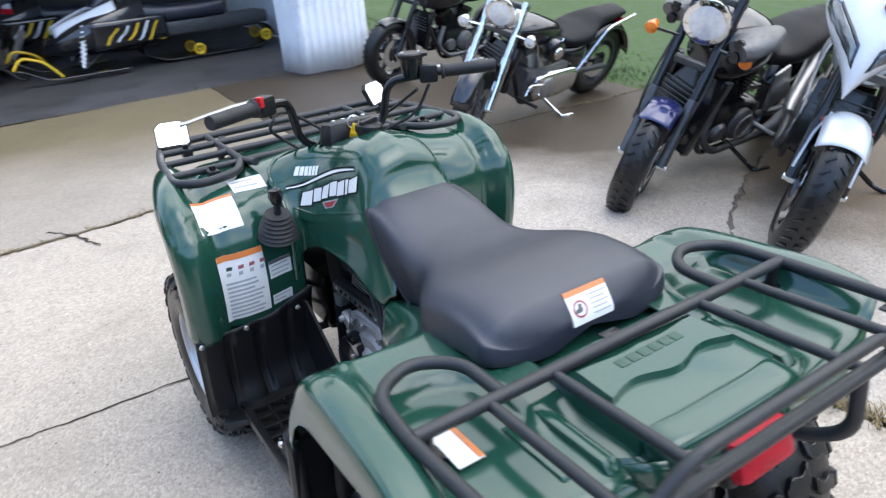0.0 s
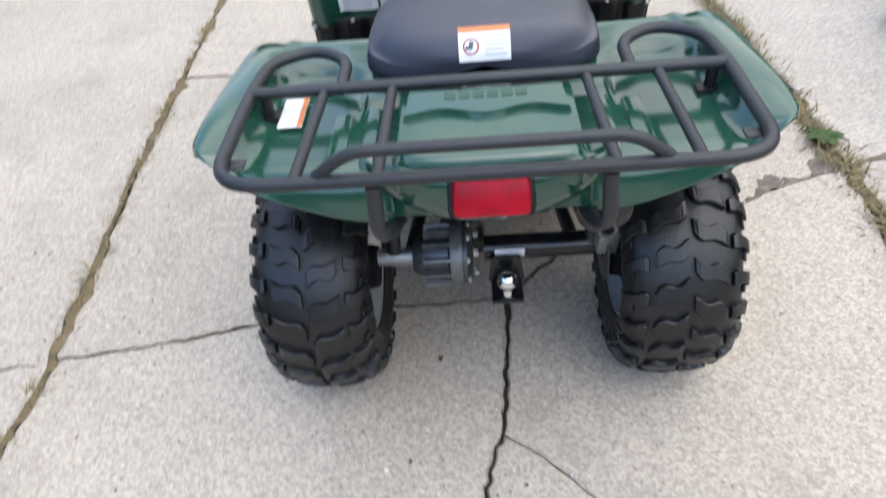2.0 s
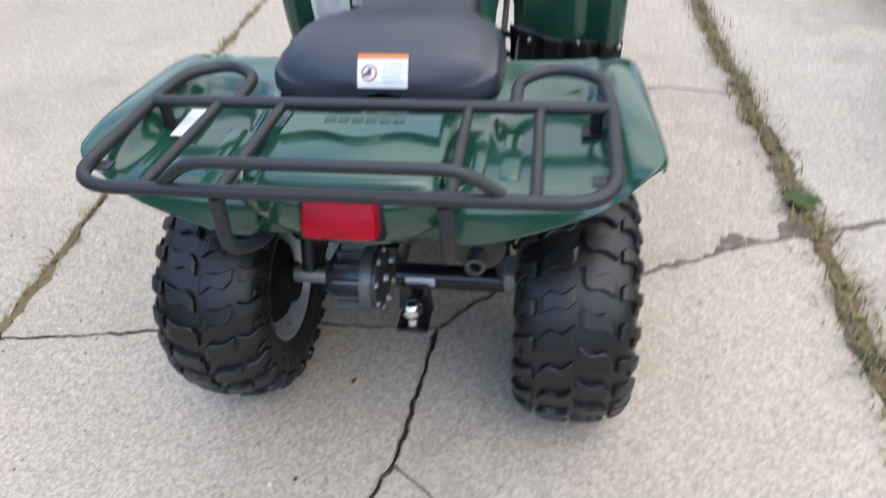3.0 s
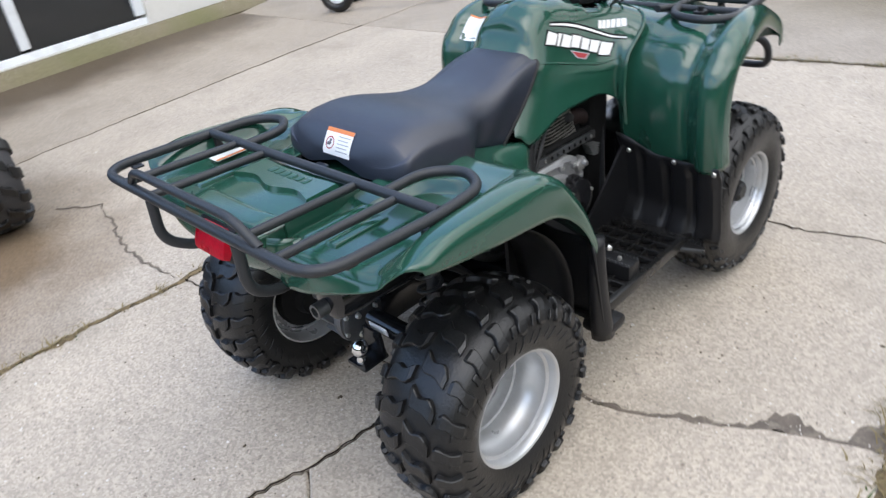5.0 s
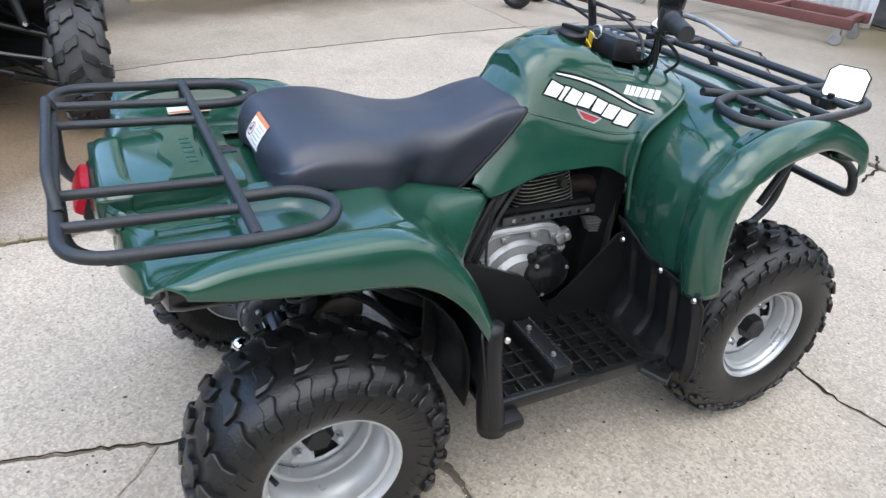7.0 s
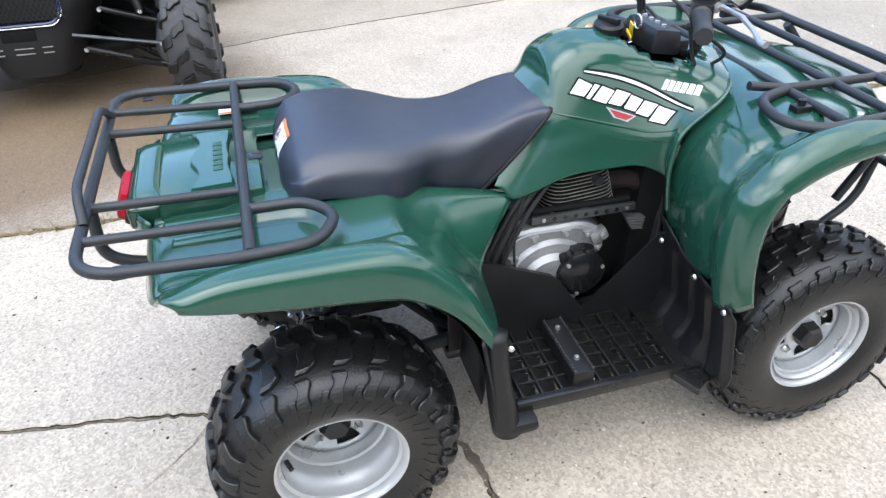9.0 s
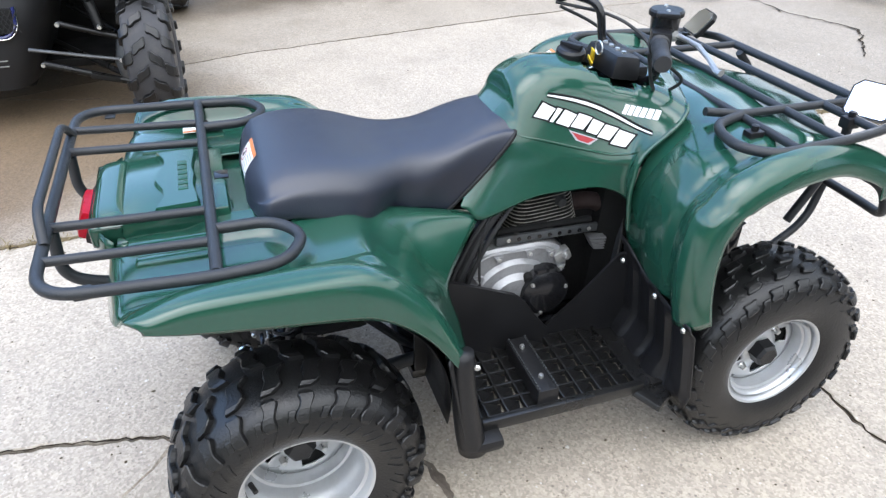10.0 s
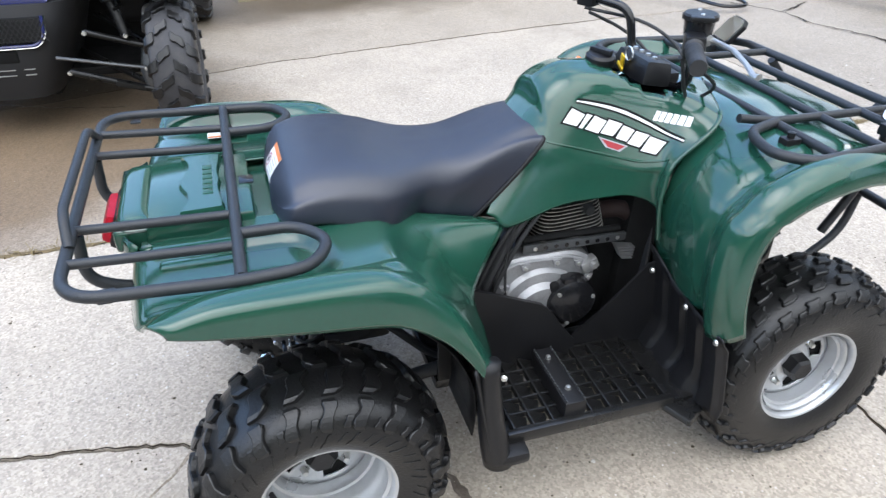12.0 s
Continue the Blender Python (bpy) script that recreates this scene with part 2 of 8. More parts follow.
INKROSE = material("label_ink_rose", (0.30, 0.10, 0.11), rough=0.5, vary=0.2, scale=60, grain=200, bump=0.02)
YELLOW = material("yellow_plastic", (0.72, 0.48, 0.02), rough=0.4, vary=0.08, scale=10, grain=60, bump=0.05)
SWITCHRED = material("red_switch", (0.55, 0.01, 0.02), rough=0.35, vary=0.08, scale=10, grain=60, bump=0.05)
LENS = material("red_lens", (0.38, 0.003, 0.016), rough=0.30, vary=0.4, scale=28, grain=160, bump=0.2, coat=0.0, spec=0.25)
AMBER = material("amber_lens", (0.80, 0.20, 0.01), rough=0.14, vary=0.1, scale=25, grain=200, bump=0.1, coat=0.5)
DARKLAMP = material("smoky_lamp", (0.16, 0.18, 0.20), rough=0.08, metal=0.6, vary=0.4, scale=30, grain=120, bump=0.2, coat=1.0)
LAMP = material("clear_lamp", (0.80, 0.82, 0.84), rough=0.12, metal=0.30, vary=0.22, scale=45, grain=200, bump=0.3, coat=1.0)
SLAB = concrete("weathered_concrete", (0.402, 0.349, 0.285))
DIRT = material("joint_dirt", (0.082, 0.064, 0.042), rough=0.95, vary=0.35, scale=6, grain=60, bump=0.8, spec=0.2, dirt=(0.07, 0.075, 0.03), dirt_amount=0.5)
CRACKDIRT = material("crack_dirt", (0.024, 0.018, 0.012), rough=0.95, vary=0.5, scale=14, grain=90, bump=0.9, spec=0.2, dirt=(0.07, 0.048, 0.03), dirt_amount=0.35)
CHIPS = material("pale_stone_chips", (0.55, 0.52, 0.47), rough=0.8, vary=0.3, scale=30, grain=150, bump=0.3)
STRAW = material("straw_litter", (0.15, 0.112, 0.062), rough=0.95, vary=0.5, scale=16, grain=120, bump=0.9, spec=0.2, dirt=(0.05, 0.04, 0.028), dirt_amount=0.7)
MUD = material("damp_dirt", (0.125, 0.103, 0.083), rough=0.75, vary=0.5, scale=14, grain=90, bump=0.8, spec=0.3, dirt=(0.26, 0.225, 0.18), dirt_amount=0.6)


def darkened(name, direction, start, end, colour, amount, centre=None, over=None, tone=(0.398, 0.350, 0.294)):
    """Concrete with ragged damp or painted shade past a line across the slab, or round a centre; the grain shows
    through.
    """
    m = over or concrete(name, tone)
    n, l = m.node_tree.nodes, m.node_tree.links
    p = n["Principled BSDF"]
    base = p.inputs["Base Color"]
    tc, dot, wave, add, ramp, mix = n.new("ShaderNodeTexCoord"), n.new("ShaderNodeVectorMath"), n.new("ShaderNodeTexNoise"), n.new("ShaderNodeMath"), n.new("ShaderNodeMapRange"), n.new("ShaderNodeMix")
    dot.operation = "DOT_PRODUCT" if centre is None else "DISTANCE"
    dot.inputs[1].default_value = direction if centre is None else centre
    wave.inputs["Scale"].default_value, wave.inputs["Detail"].default_value, wave.inputs["Roughness"].default_value = 1.5, 10, 0.62
    add.operation = "MULTIPLY_ADD"
    add.inputs[1].default_value = 1.1
    ramp.inputs["From Min"].default_value, ramp.inputs["From Max"].default_value = start, end
    ramp.inputs["To Max"].default_value = amount
    mix.data_type, mix.blend_type = "RGBA", "MULTIPLY"
    mix.inputs["B"].default_value = (*colour, 1)
    l.new(tc.outputs["Object"], dot.inputs[0])
    l.new(tc.outputs["Object"], wave.inputs["Vector"])
    l.new(wave.outputs["Fac"], add.inputs[0])
    l.new(dot.outputs["Value"], add.inputs[2])
    l.new(add.outputs[0], ramp.inputs["Value"])
    l.new(ramp.outputs[0], mix.inputs["Factor"])
    l.new(base.links[0].from_socket, mix.inputs["A"])
    l.new(mix.outputs["Result"], base)
    wet = n.new("ShaderNodeMapRange")
    wet.inputs["To Min"].default_value, wet.inputs["To Max"].default_value = 0.85, 0.48
    l.new(ramp.outputs[0], wet.inputs["Value"])
    l.new(wet.outputs[0], p.inputs["Roughness"])
    return m


FARTONE = (0.325, 0.282, 0.232)
# damp by the wall, plus oil stain and the buggy's shade painted round a centre
STAINSHADE = darkened("", (-0.966, -0.259, 0), 4.75, 5.40, (0.30, 0.255, 0.20), 0.92, over=darkened("damp_concrete_with_shade", (0, 0, 0), 2.3, 1.6, (0.40, 0.335, 0.262), 0.94, (-2.75, -2.2, 0), tone=FARTONE))
MOSSY = darkened("mossy_concrete", (0.3, 1.0, 0), 3.9, 5.6, (0.46, 0.42, 0.27), 0.92, tone=FARTONE)
OILY = darkened("stained_concrete_by_buggy", (0, 0, 0), 2.15, 1.55, (0.40, 0.315, 0.225), 0.92, (-2.5, -1.95, 0), tone=(0.375, 0.328, 0.272))
# damp and the shade under the motorcycles, both painted into these two materials
DAMPSHADE = darkened("damp_shaded_concrete_by_bikes", (0.80, 0.60, 0), 2.85, 3.65, (0.125, 0.100, 0.070), 0.97)
DAMPSHADE_EAST = darkened("damp_shaded_concrete_east", (0.95, 0.15, 0), 2.60, 3.15, (0.30, 0.235, 0.165), 0.95)
PLINTH = concrete("mossy_plinth", (0.20, 0.175, 0.115), green=0.7)
ASPHALT = material("damp_asphalt", (0.060, 0.058, 0.058), rough=0.55, vary=0.35, scale=1.1, grain=110, bump=0.5, dirt=(0.022, 0.021, 0.021), dirt_amount=0.85)
TREELINE = material("unseen_far_foliage", (0.030, 0.042, 0.020), rough=0.9, vary=0.5, scale=0.7, grain=6, bump=0.0, spec=0.2, dirt=(0.012, 0.016, 0.010), dirt_amount=0.8)
GRASS = material("grass", (0.042, 0.082, 0.016), rough=0.8, vary=0.5, scale=9, grain=60, bump=0.6)
DRYGRASS = material("dry_grass", (0.20, 0.155, 0.072), rough=0.85, vary=0.3, scale=6, grain=40, bump=0.2)
SHEET = material("white_sheet_metal", (0.84, 0.88, 0.92), rough=0.42, vary=0.10, scale=2.5, grain=60, bump=0.06, dirt=(0.34, 0.33, 0.30), dirt_amount=0.25)
WALLWHITE = material("white_wall_paint", (0.72, 0.71, 0.68), rough=0.6, vary=0.06, scale=2, grain=80, bump=0.1, dirt=(0.40, 0.38, 0.32), dirt_amount=0.3)
DARKWALL = material("shed_boards", (0.05, 0.047, 0.045), rough=0.8, vary=0.3, scale=3, grain=50, bump=0.3)
BLUE = material("deep_blue_paint", (0.013, 0.018, 0.095), rough=0.14, vary=0.08, scale=8, grain=60, bump=0.0, coat=0.8)
PEARL = material("pearl_white_paint", (0.70, 0.74, 0.80), rough=0.16, vary=0.04, scale=8, grain=60, bump=0.0, coat=0.8)
BLACKPAINT = material("black_paint", (0.010, 0.010, 0.012), rough=0.14, vary=0.1, scale=8, grain=60, bump=0.0, coat=0.7)
FINBLACK = material("fin_gap_black", (0.018, 0.017, 0.015), rough=0.8, vary=0.3, scale=20, grain=120, bump=0.3, spec=0.2)
ELBOWRUST = material("exhaust_rust", (0.022, 0.011, 0.010), rough=0.75, metal=0.2, vary=0.3, scale=12, grain=90, bump=0.4, dirt=(0.015, 0.012, 0.010), dirt_amount=0.6)
RUST = material("red_oxide_steel", (0.13, 0.045, 0.040), rough=0.7, vary=0.3, scale=9, grain=80, bump=0.3, dirt=(0.07, 0.05, 0.04), dirt_amount=0.6)
GLASS = material("dark_window_glass", (0.02, 0.022, 0.024), rough=0.03, vary=0.05, scale=3, grain=20, bump=0.0, spec=0.6)
SCREEN = material("smoked_screen", (0.05, 0.05, 0.07), rough=0.08, vary=0.05, scale=3, grain=20, bump=0.0, coat=1.0)


# ---- mesh helpers ----
def spline(points, n, closed=False):
    """n + 1 points along a Catmull-Rom curve through the given ones (n if closed)."""
    p = [np.array(q, float) for q in points]
    k = len(p)
    out = []
    spans = k if closed else k - 1
    for i in range(n if closed else n + 1):
        s = i * spans / n
        j = min(int(s), spans - 1)
        f = s - j
        if closed:
            a, b, c, d = p[(j - 1) % k], p[j % k], p[(j + 1) % k], p[(j + 2) % k]
        else:
            b, c = p[j], p[j + 1]
            a = p[j - 1] if j else 2 * b - c
            d = p[j + 2] if j + 2 < k else 2 * c - b
        out.append(0.5 * (2 * b + (c - a) * f + (2 * a - 5 * b + 4 * c - d) * f * f + (3 * b - a - 3 * c + d) * f**3))
    return out


def fillet(points, radius, steps=5, closed=False):
    """A polyline with its corners rounded."""
    p = [Vector(q) for q in points]
    out = []
    k = len(p)
    for i in range(k):
        if not closed and i in (0, k - 1):
            out.append(p[i])
            continue
        a, b, c = p[i - 1], p[i], p[(i + 1) % k]
        u, w = a - b, c - b
        r = min(radius, u.length * 0.45, w.length * 0.45)
        s, e = b + u.normalized() * r, b + w.normalized() * r
        for j in range(steps + 1):
            f = j / steps
            out.append(s * (1 - f) ** 2 + b * 2 * f * (1 - f) + e * f * f)
    return out


def add_tube(bm, points, r, n=10, closed=False, cap=True, flat=1.0):
    """A round bar swept along points."""
    p = [Vector(q) for q in points]
    k = len(p)
    rings, up = [], None
    for i in range(k):
        a = p[i - 1] if (i or closed) else p[i]
        b = p[(i + 1) % k] if (i + 1 < k or closed) else p[i]
        t = (b - a).normalized()
        if up is None:
            up = Vector((0, 0, 1)) if abs(t.z) < 0.9 else Vector((1, 0, 0))
        side = t.cross(up).normalized()
        up = side.cross(t).normalized()
        rr = r[i] if isinstance(r, (list, tuple)) else r
        rings.append([bm.verts.new(p[i] + (side * math.cos(2 * math.pi * j / n) + up * flat * math.sin(2 * math.pi * j / n)) * rr) for j in range(n)])
    for i in range(k if closed else k - 1):
        a, b = rings[i], rings[(i + 1) % k]
        for j in range(n):
            bm.faces.new((a[j], a[(j + 1) % n], b[(j + 1) % n], b[j])).smooth = True
    if cap and not closed:
        bm.faces.new(list(reversed(rings[0])))
        bm.faces.new(rings[-1])
    return bm


def add_box(bm, size, centre=(0, 0, 0), rot=(0, 0, 0), bevel=0.0, taper=1.0):
    """A box with bevelled edges; taper narrows its top."""
    b2 = bmesh.new()
    bmesh.ops.create_cube(b2, size=1.0)
    for v in b2.verts:
        k = taper if v.co.z > 0 else 1.0
        v.co = Vector((v.co.x * size[0] * k, v.co.y * size[1] * k, v.co.z * size[2]))
    if bevel:
        bmesh.ops.bevel(b2, geom=b2.edges[:], offset=bevel, segments=2, profile=0.6, affect="EDGES")
    return merge(bm, b2, pose(*centre, *rot))


def merge(bm, other, m=Matrix.Identity(4)):
    seen = {v: bm.verts.new(m @ v.co) for v in other.verts}
    for f in other.faces:
        g = bm.faces.new([seen[v] for v in f.verts])
        g.smooth = f.smooth
    other.free()
    return bm


def add_lathe(bm, profile, n=32, m=Matrix.Identity(4), smooth=True, close=False):
    """A profile of (radius, along) turned about the local x axis."""
    rings = []
    for r, w in profile:
        rings.append([bm.verts.new(m @ Vector((w, r * math.cos(2 * math.pi * j / n), r * math.sin(2 * math.pi * j / n)))) for j in range(n)])
    for a, b in zip(rings, rings[1:] + ([rings[0]] if close else [])):
        for j in range(n):
            bm.faces.new((a[j], b[j], b[(j + 1) % n], a[(j + 1) % n])).smooth = smooth
    if not close:
        for ring, (r, w), flip in ((rings[0], profile[0], False), (rings[-1], profile[-1], True)):
            if r > 1e-4:
                bm.faces.new(ring if not flip else list(reversed(ring)))
    return bm


def add_grid(bm, rows, keep=None, closed=False):
    """A sheet through rows of points; keep(i, j) drops cells."""
    vs = [[bm.verts.new(q) for q in row] for row in rows]
    for i in range(len(vs) - 1):
        m = len(vs[i])
        for j in range(m if closed else m - 1):
            if keep is None or keep(i, j):
                bm.faces.new((vs[i][j], vs[i + 1][j], vs[i + 1][(j + 1) % m], vs[i][(j + 1) % m])).smooth = True
    loose = [v for v in bm.verts if not v.link_faces]
    bmesh.ops.delete(bm, geom=loose, context="VERTS")
    return bm


def link(name, bm, mat, parent=None, label="", thick=0.0, smooth_angle=None):
    """Links a bmesh as one mesh object."""
    bmesh.ops.recalc_face_normals(bm, faces=bm.faces[:])
    me = bpy.data.meshes.new(name)
    bm.to_mesh(me)
    bm.free()
    me.materials.append(mat)
    ob = new(name, me)
    if smooth_angle:
        me.set_sharp_from_angle(angle=radians(smooth_angle))
    if parent is not None:
        ob.parent = parent
    if label:
        tagged(ob, label)
    if thick:
        s = ob.modifiers.new("thickness", "SOLIDIFY")
        s.thickness, s.offset = thick, -1.0
    return ob


def part(name, bm, mat, parent, label="", thick=0.0, smooth_angle=40):
    return link(name, bm, mat, parent, label, thick, smooth_angle)


def thing(name, place, label, category, group=""):
    ob = new(name)
    ob.matrix_world = place
    ob.empty_display_size = 0.1
    return tagged(ob, label, category, group)


def mirrored(points):
    return [(-x, y, z) for x, y, z in points]


def ease(a, b, x):
    f = min(1.0, max(0.0, (x - a) / (b - a)))
    return f * f * (3 - 2 * f)


# ---- ground: earth sheet, concrete slabs with joints and cracks, asphalt, grass ----
bm = bmesh.new()
bmesh.ops.create_grid(bm, x_segments=1, y_segments=1, size=400)
for v in bm.verts:
    v.co.z = -0.016
ground = tagged(link("ground", bm, DIRT), "bare brown earth under the broken concrete", "ground", kind="structure")


def jag(points, amp, step=0.032, seed=0):
    """A cracked line: fine random steps along a polyline, its ends kept."""
    rnd = random.Random(seed)
    out = []
    for a, b in zip(points, points[1:]):
        a, b = Vector((*a, 0)), Vector((*b, 0))
        k = max(1, int((b - a).length / step))
        side = Vector((-(b - a).y, (b - a).x, 0)).normalized()
        for i in range(k):
            q = a.lerp(b, i / k)
            if i:
                q = q + side * (noise.noise(q * 2.3 + Vector((seed, 0, 0))) * amp * 1.7 + rnd.uniform(-amp, amp) * 0.75)
            out.append(q)
    out.append(Vector((*points[-1], 0)))
    return out


LINES = {
    "j1s": jag([(-1.15, -7), (-1.19, -2.5), (-1.22, -0.66)], 0.008, seed=1),
    "j1m": jag([(-1.22, -0.66), (-1.32, 0.2), (-1.38, 0.95)], 0.008, seed=2),
    "j1n": jag([(-1.38, 0.95), (-1.45, 2.1), (-1.52, 2.75)], 0.010, seed=3),
    "j2s": jag([(1.25, -7), (1.17, -1.2), (1.16, -0.67), (1.135, 0.08)], 0.012, seed=4),
    "j2m": jag([(1.135, 0.08), (1.09, 0.6), (1.06, 1.0)], 0.016, seed=5),
    "j2n": jag([(1.06, 1.0), (0.99, 1.9), (0.99, 2.98)], 0.014, seed=6),
    "j3w": jag([(-5.95, 2.35), (-4.0, 2.5)], 0.008, seed=7),
    "j3v": jag([(-4.0, 2.5), (-1.52, 2.75)], 0.010, seed=8),
    "j3m": jag([(-1.52, 2.75), (-0.4, 2.89), (0.3, 3.04), (0.99, 2.98)], 0.012, seed=9),
    "j3e": jag([(0.99, 2.98), (3.9, 2.95)], 0.012, seed=10),
    "c1": jag([(-1.38, 0.95), (-0.55, 0.96), (0.0, 0.97), (0.36, 0.99), (0.53, 0.985), (0.74, 1.05), (1.06, 1.0)], 0.007, 0.020, seed=11),
    "c2l": jag([(-1.22, -0.66), (-0.9, -0.60), (-0.73, -0.56), (-0.35, -0.50), (0.035, -0.47)], 0.006, 0.018, seed=12),
    "c2r": jag([(0.035, -0.47), (0.18, -0.30), (0.30, -0.257), (0.42, -0.23), (0.56, -0.20), (0.70, -0.135), (0.90, -0.015), (1.135, 0.08)], 0.012, seed=13),
    "c3n": jag([(0.035, -0.47), (0.030, -0.60), (0.012, -0.91)], 0.006, 0.018, seed=14),
    "c3s": jag([(0.012, -0.91), (-0.010, -0.97), (-0.06, -1.25), (-0.08, -1.46), (-0.2, -2.6), (-0.3, -7)], 0.006, 0.020, seed=15),
    "c3b": jag([(0.012, -0.91), (0.13, -1.0), (0.22, -1.10), (0.34, -1.24), (0.6, -1.9), (0.9, -7)], 0.012, seed=16),
    "w1": jag([(-4.0, 2.5), (-3.89, 1.7), (-3.65, 0.5), (-3.45, -0.5), (-3.14, -1.37), (-2.97, -1.83), (-2.86, -2.3), (-3.0, -7)], 0.008, seed=17),
    "r1": jag([(1.135, 0.08), (1.42, 0.18), (2.02, 0.60), (2.65, 1.0), (3.9, 1.5)], 0.016, seed=18),
    "n1": jag([(-1.52, 2.75), (-1.8, 4.2), (-1.7, 6.3)], 0.010, seed=19),
    "n2": jag([(0.99, 2.98), (0.96, 4.6), (1.0, 6.5)], 0.010, seed=20),
    "n3": jag([(-4.0, 2.5), (-4.2, 4.0), (-4.5, 6.2)], 0.010, seed=21),
    "bw": jag([(-8.0, 6.1), (-4.5, 6.2)], 0.01, seed=22),
    "bv": jag([(-4.5, 6.2), (-1.7, 6.3)], 0.014, seed=23),
    "bm": jag([(-1.7, 6.3), (1.0, 6.5)], 0.014, seed=24),
    "be": jag([(1.0, 6.5), (3.9, 6.7)], 0.014, seed=25),
    "ee": jag([(3.9, -7), (3.9, 1.5)], 0.02, seed=26),
    "en": jag([(3.9, 1.5), (3.9, 2.95)], 0.02, seed=27),
    "eo": jag([(3.9, 2.95), (3.9, 6.7)], 0.02, seed=28),
}
# half widths of the joints and cracks, and how unevenly they have crumbled
WIDE = {"j2s": (0.022, 0.040), "j2m": (0.026, 0.045), "j2n": (0.022, 0.035), "c2r": (0.005, 0.040), "c1": (0.0022, 0.008), "c2l": (0.0016, 0.006), "c3n": (0.0045, 0.014), "c3s": (0.0038, 0.014), "c3b": (0.0012, 0.002), "j1s": (0.006, 0.016), "j1m": (0.006, 0.016), "j1n": (0.006, 0.014), "j3m": (0.010, 0.020), "j3e": (0.010, 0.020), "r1": (0.005, 0.022)}
pavement = tagged(new("pavement"), "old cracked concrete forecourt slabs with weedy joints", "pavement", kind="structure")


def slab(route, mat, seed, lift=0.0):
    """One slab: a closed route of lines (a leading - turns a line round), drawn in by half of each joint."""
    loop, gaps = [], []
    for name in route.split():
        key_ = name.lstrip("-")
        seg = LINES[key_]
        seg = (list(reversed(seg)) if name[0] == "-" else list(seg))[:-1]
        base, rough = WIDE.get(key_, (0.004, 0.008))
        for q in seg:
            n_ = noise.noise(q * 3.1 + Vector((0, 0, seed))) + 0.30 * noise.noise(q * 9.0)
            gaps.append(base + rough * max(0.0, n_))
        loop += seg
    area = sum(a.x * b.y - b.x * a.y for a, b in zip(loop, loop[1:] + loop[:1]))
    if area < 0:
        loop.reverse()
        gaps.reverse()
    k = len(loop)
    rnd = random.Random(seed)
    top = []
    for i in range(k):
        t = (loop[(i + 1) % k] - loop[i - 1]).normalized()
        inward = Vector((-t.y, t.x, 0))
        top.append(loop[i] + inward * gaps[i] * rnd.uniform(0.9, 1.1))
    b = bmesh.new()
    tilt = (rnd.uniform(-0.0012, 0.0012), rnd.uniform(-0.0012, 0.0012))
    cx, cy = sum(v.x for v in top) / k, sum(v.y for v in top) / k
    z = [lift + tilt[0] * (v.x - cx) + tilt[1] * (v.y - cy) for v in top]
    rim = []
    for i in range(k):
        t = (top[(i + 1) % k] - top[i - 1]).normalized()
        inward = Vector((-t.y, t.x, 0))
        q = top[i] + inward * rnd.uniform(0.003, 0.009)
        rim.append(b.verts.new((q.x, q.y, z[i])))
    edge = [b.verts.new((top[i].x, top[i].y, z[i] - rnd.uniform(0.003, 0.008))) for i in range(k)]
    foot = [b.verts.new((top[i].x, top[i].y, -0.09)) for i in range(k)]
    face = b.faces.new(rim)
    for i in range(k):
        j = (i + 1) % k
        b.faces.new((edge[i], edge[j], rim[j], rim[i]))
        b.faces.new((foot[i], foot[j], edge[j], edge[i]))
    bmesh.ops.triangulate(b, faces=[face])
    return part("slab", b, mat, pavement, smooth_angle=None)


def corner(name, a, b):
    LINES[name] = [Vector((*a, 0)), Vector((*b, 0))]


corner("s1", (-1.15, -7), (-0.3, -7))
corner("s2", (-0.3, -7), (0.9, -7))
corner("s3", (0.9, -7), (1.25, -7))
corner("s4", (1.25, -7), (3.9, -7))
corner("s5", (-3.0, -7), (-1.15, -7))
corner("s6", (-5.95, -7), (-3.0, -7))
corner("wall", (-5.95, 2.35), (-5.95, -7))
corner("ww", (-5.95, 2.35), (-8.0, 6.1))

# ---- the far side of the yard: asphalt, grass ----
bm = bmesh.new()
bmesh.ops.create_grid(bm, x_segments=40, y_segments=30, size=0.5)
for v in bm.verts:
    v.co = Vector((v.co.x * 13.6 - 1.6, 6.45 + (v.co.y + 0.5) * 7.0, -0.004))
    v.co.z += 0.004 * noise.noise(v.co * 1.5)
tagged(link("asphalt_floor", bm, ASPHALT), "dark damp asphalt floor with puddle stains", "floor", kind="structure")
bm = bmesh.new()
bmesh.ops.create_grid(bm, x_segments=50, y_segments=60, size=0.5)
for v in bm.verts:
    v.co = Vector((3.85 + (v.co.x + 0.5) * 16, v.co.y * 30 + 4, 0))
    v.co.z = -0.02 + 0.05 * noise.noise(v.co * 0.8) + min(0.35, 0.06 * (v.co.x - 3.85))
tagged(link("lawn_ground", bm, GRASS), "green lawn rising behind the motorcycles", "lawn", kind="structure")


# unseen far line of trees round the yard, beyond everything else, added to darken reflections
bm = bmesh.new()
rows = []
for f in np.linspace(0, 1, 7):
    row = []
    for i in range(240):
        a = 2 * math.pi * i / 240
        d = Vector((math.cos(a), math.sin(a), 0))
        top_z = 8.5 + 3.0 * noise.noise(d * 4.0) + 1.6 * noise.noise(d * 17.0)
        row.append(d * (38 + 1.5 * noise.noise(d * 20 + Vector((0, 0, f * 5)))) + Vector((0, 3, -0.5 + (top_z + 0.5) * f)))
    rows.append(row)
add_grid(bm, rows, closed=True)
tagged(link("backdrop", bm, TREELINE), "unseen dark green line of trees added to darken low reflections", "trees", kind="structure")


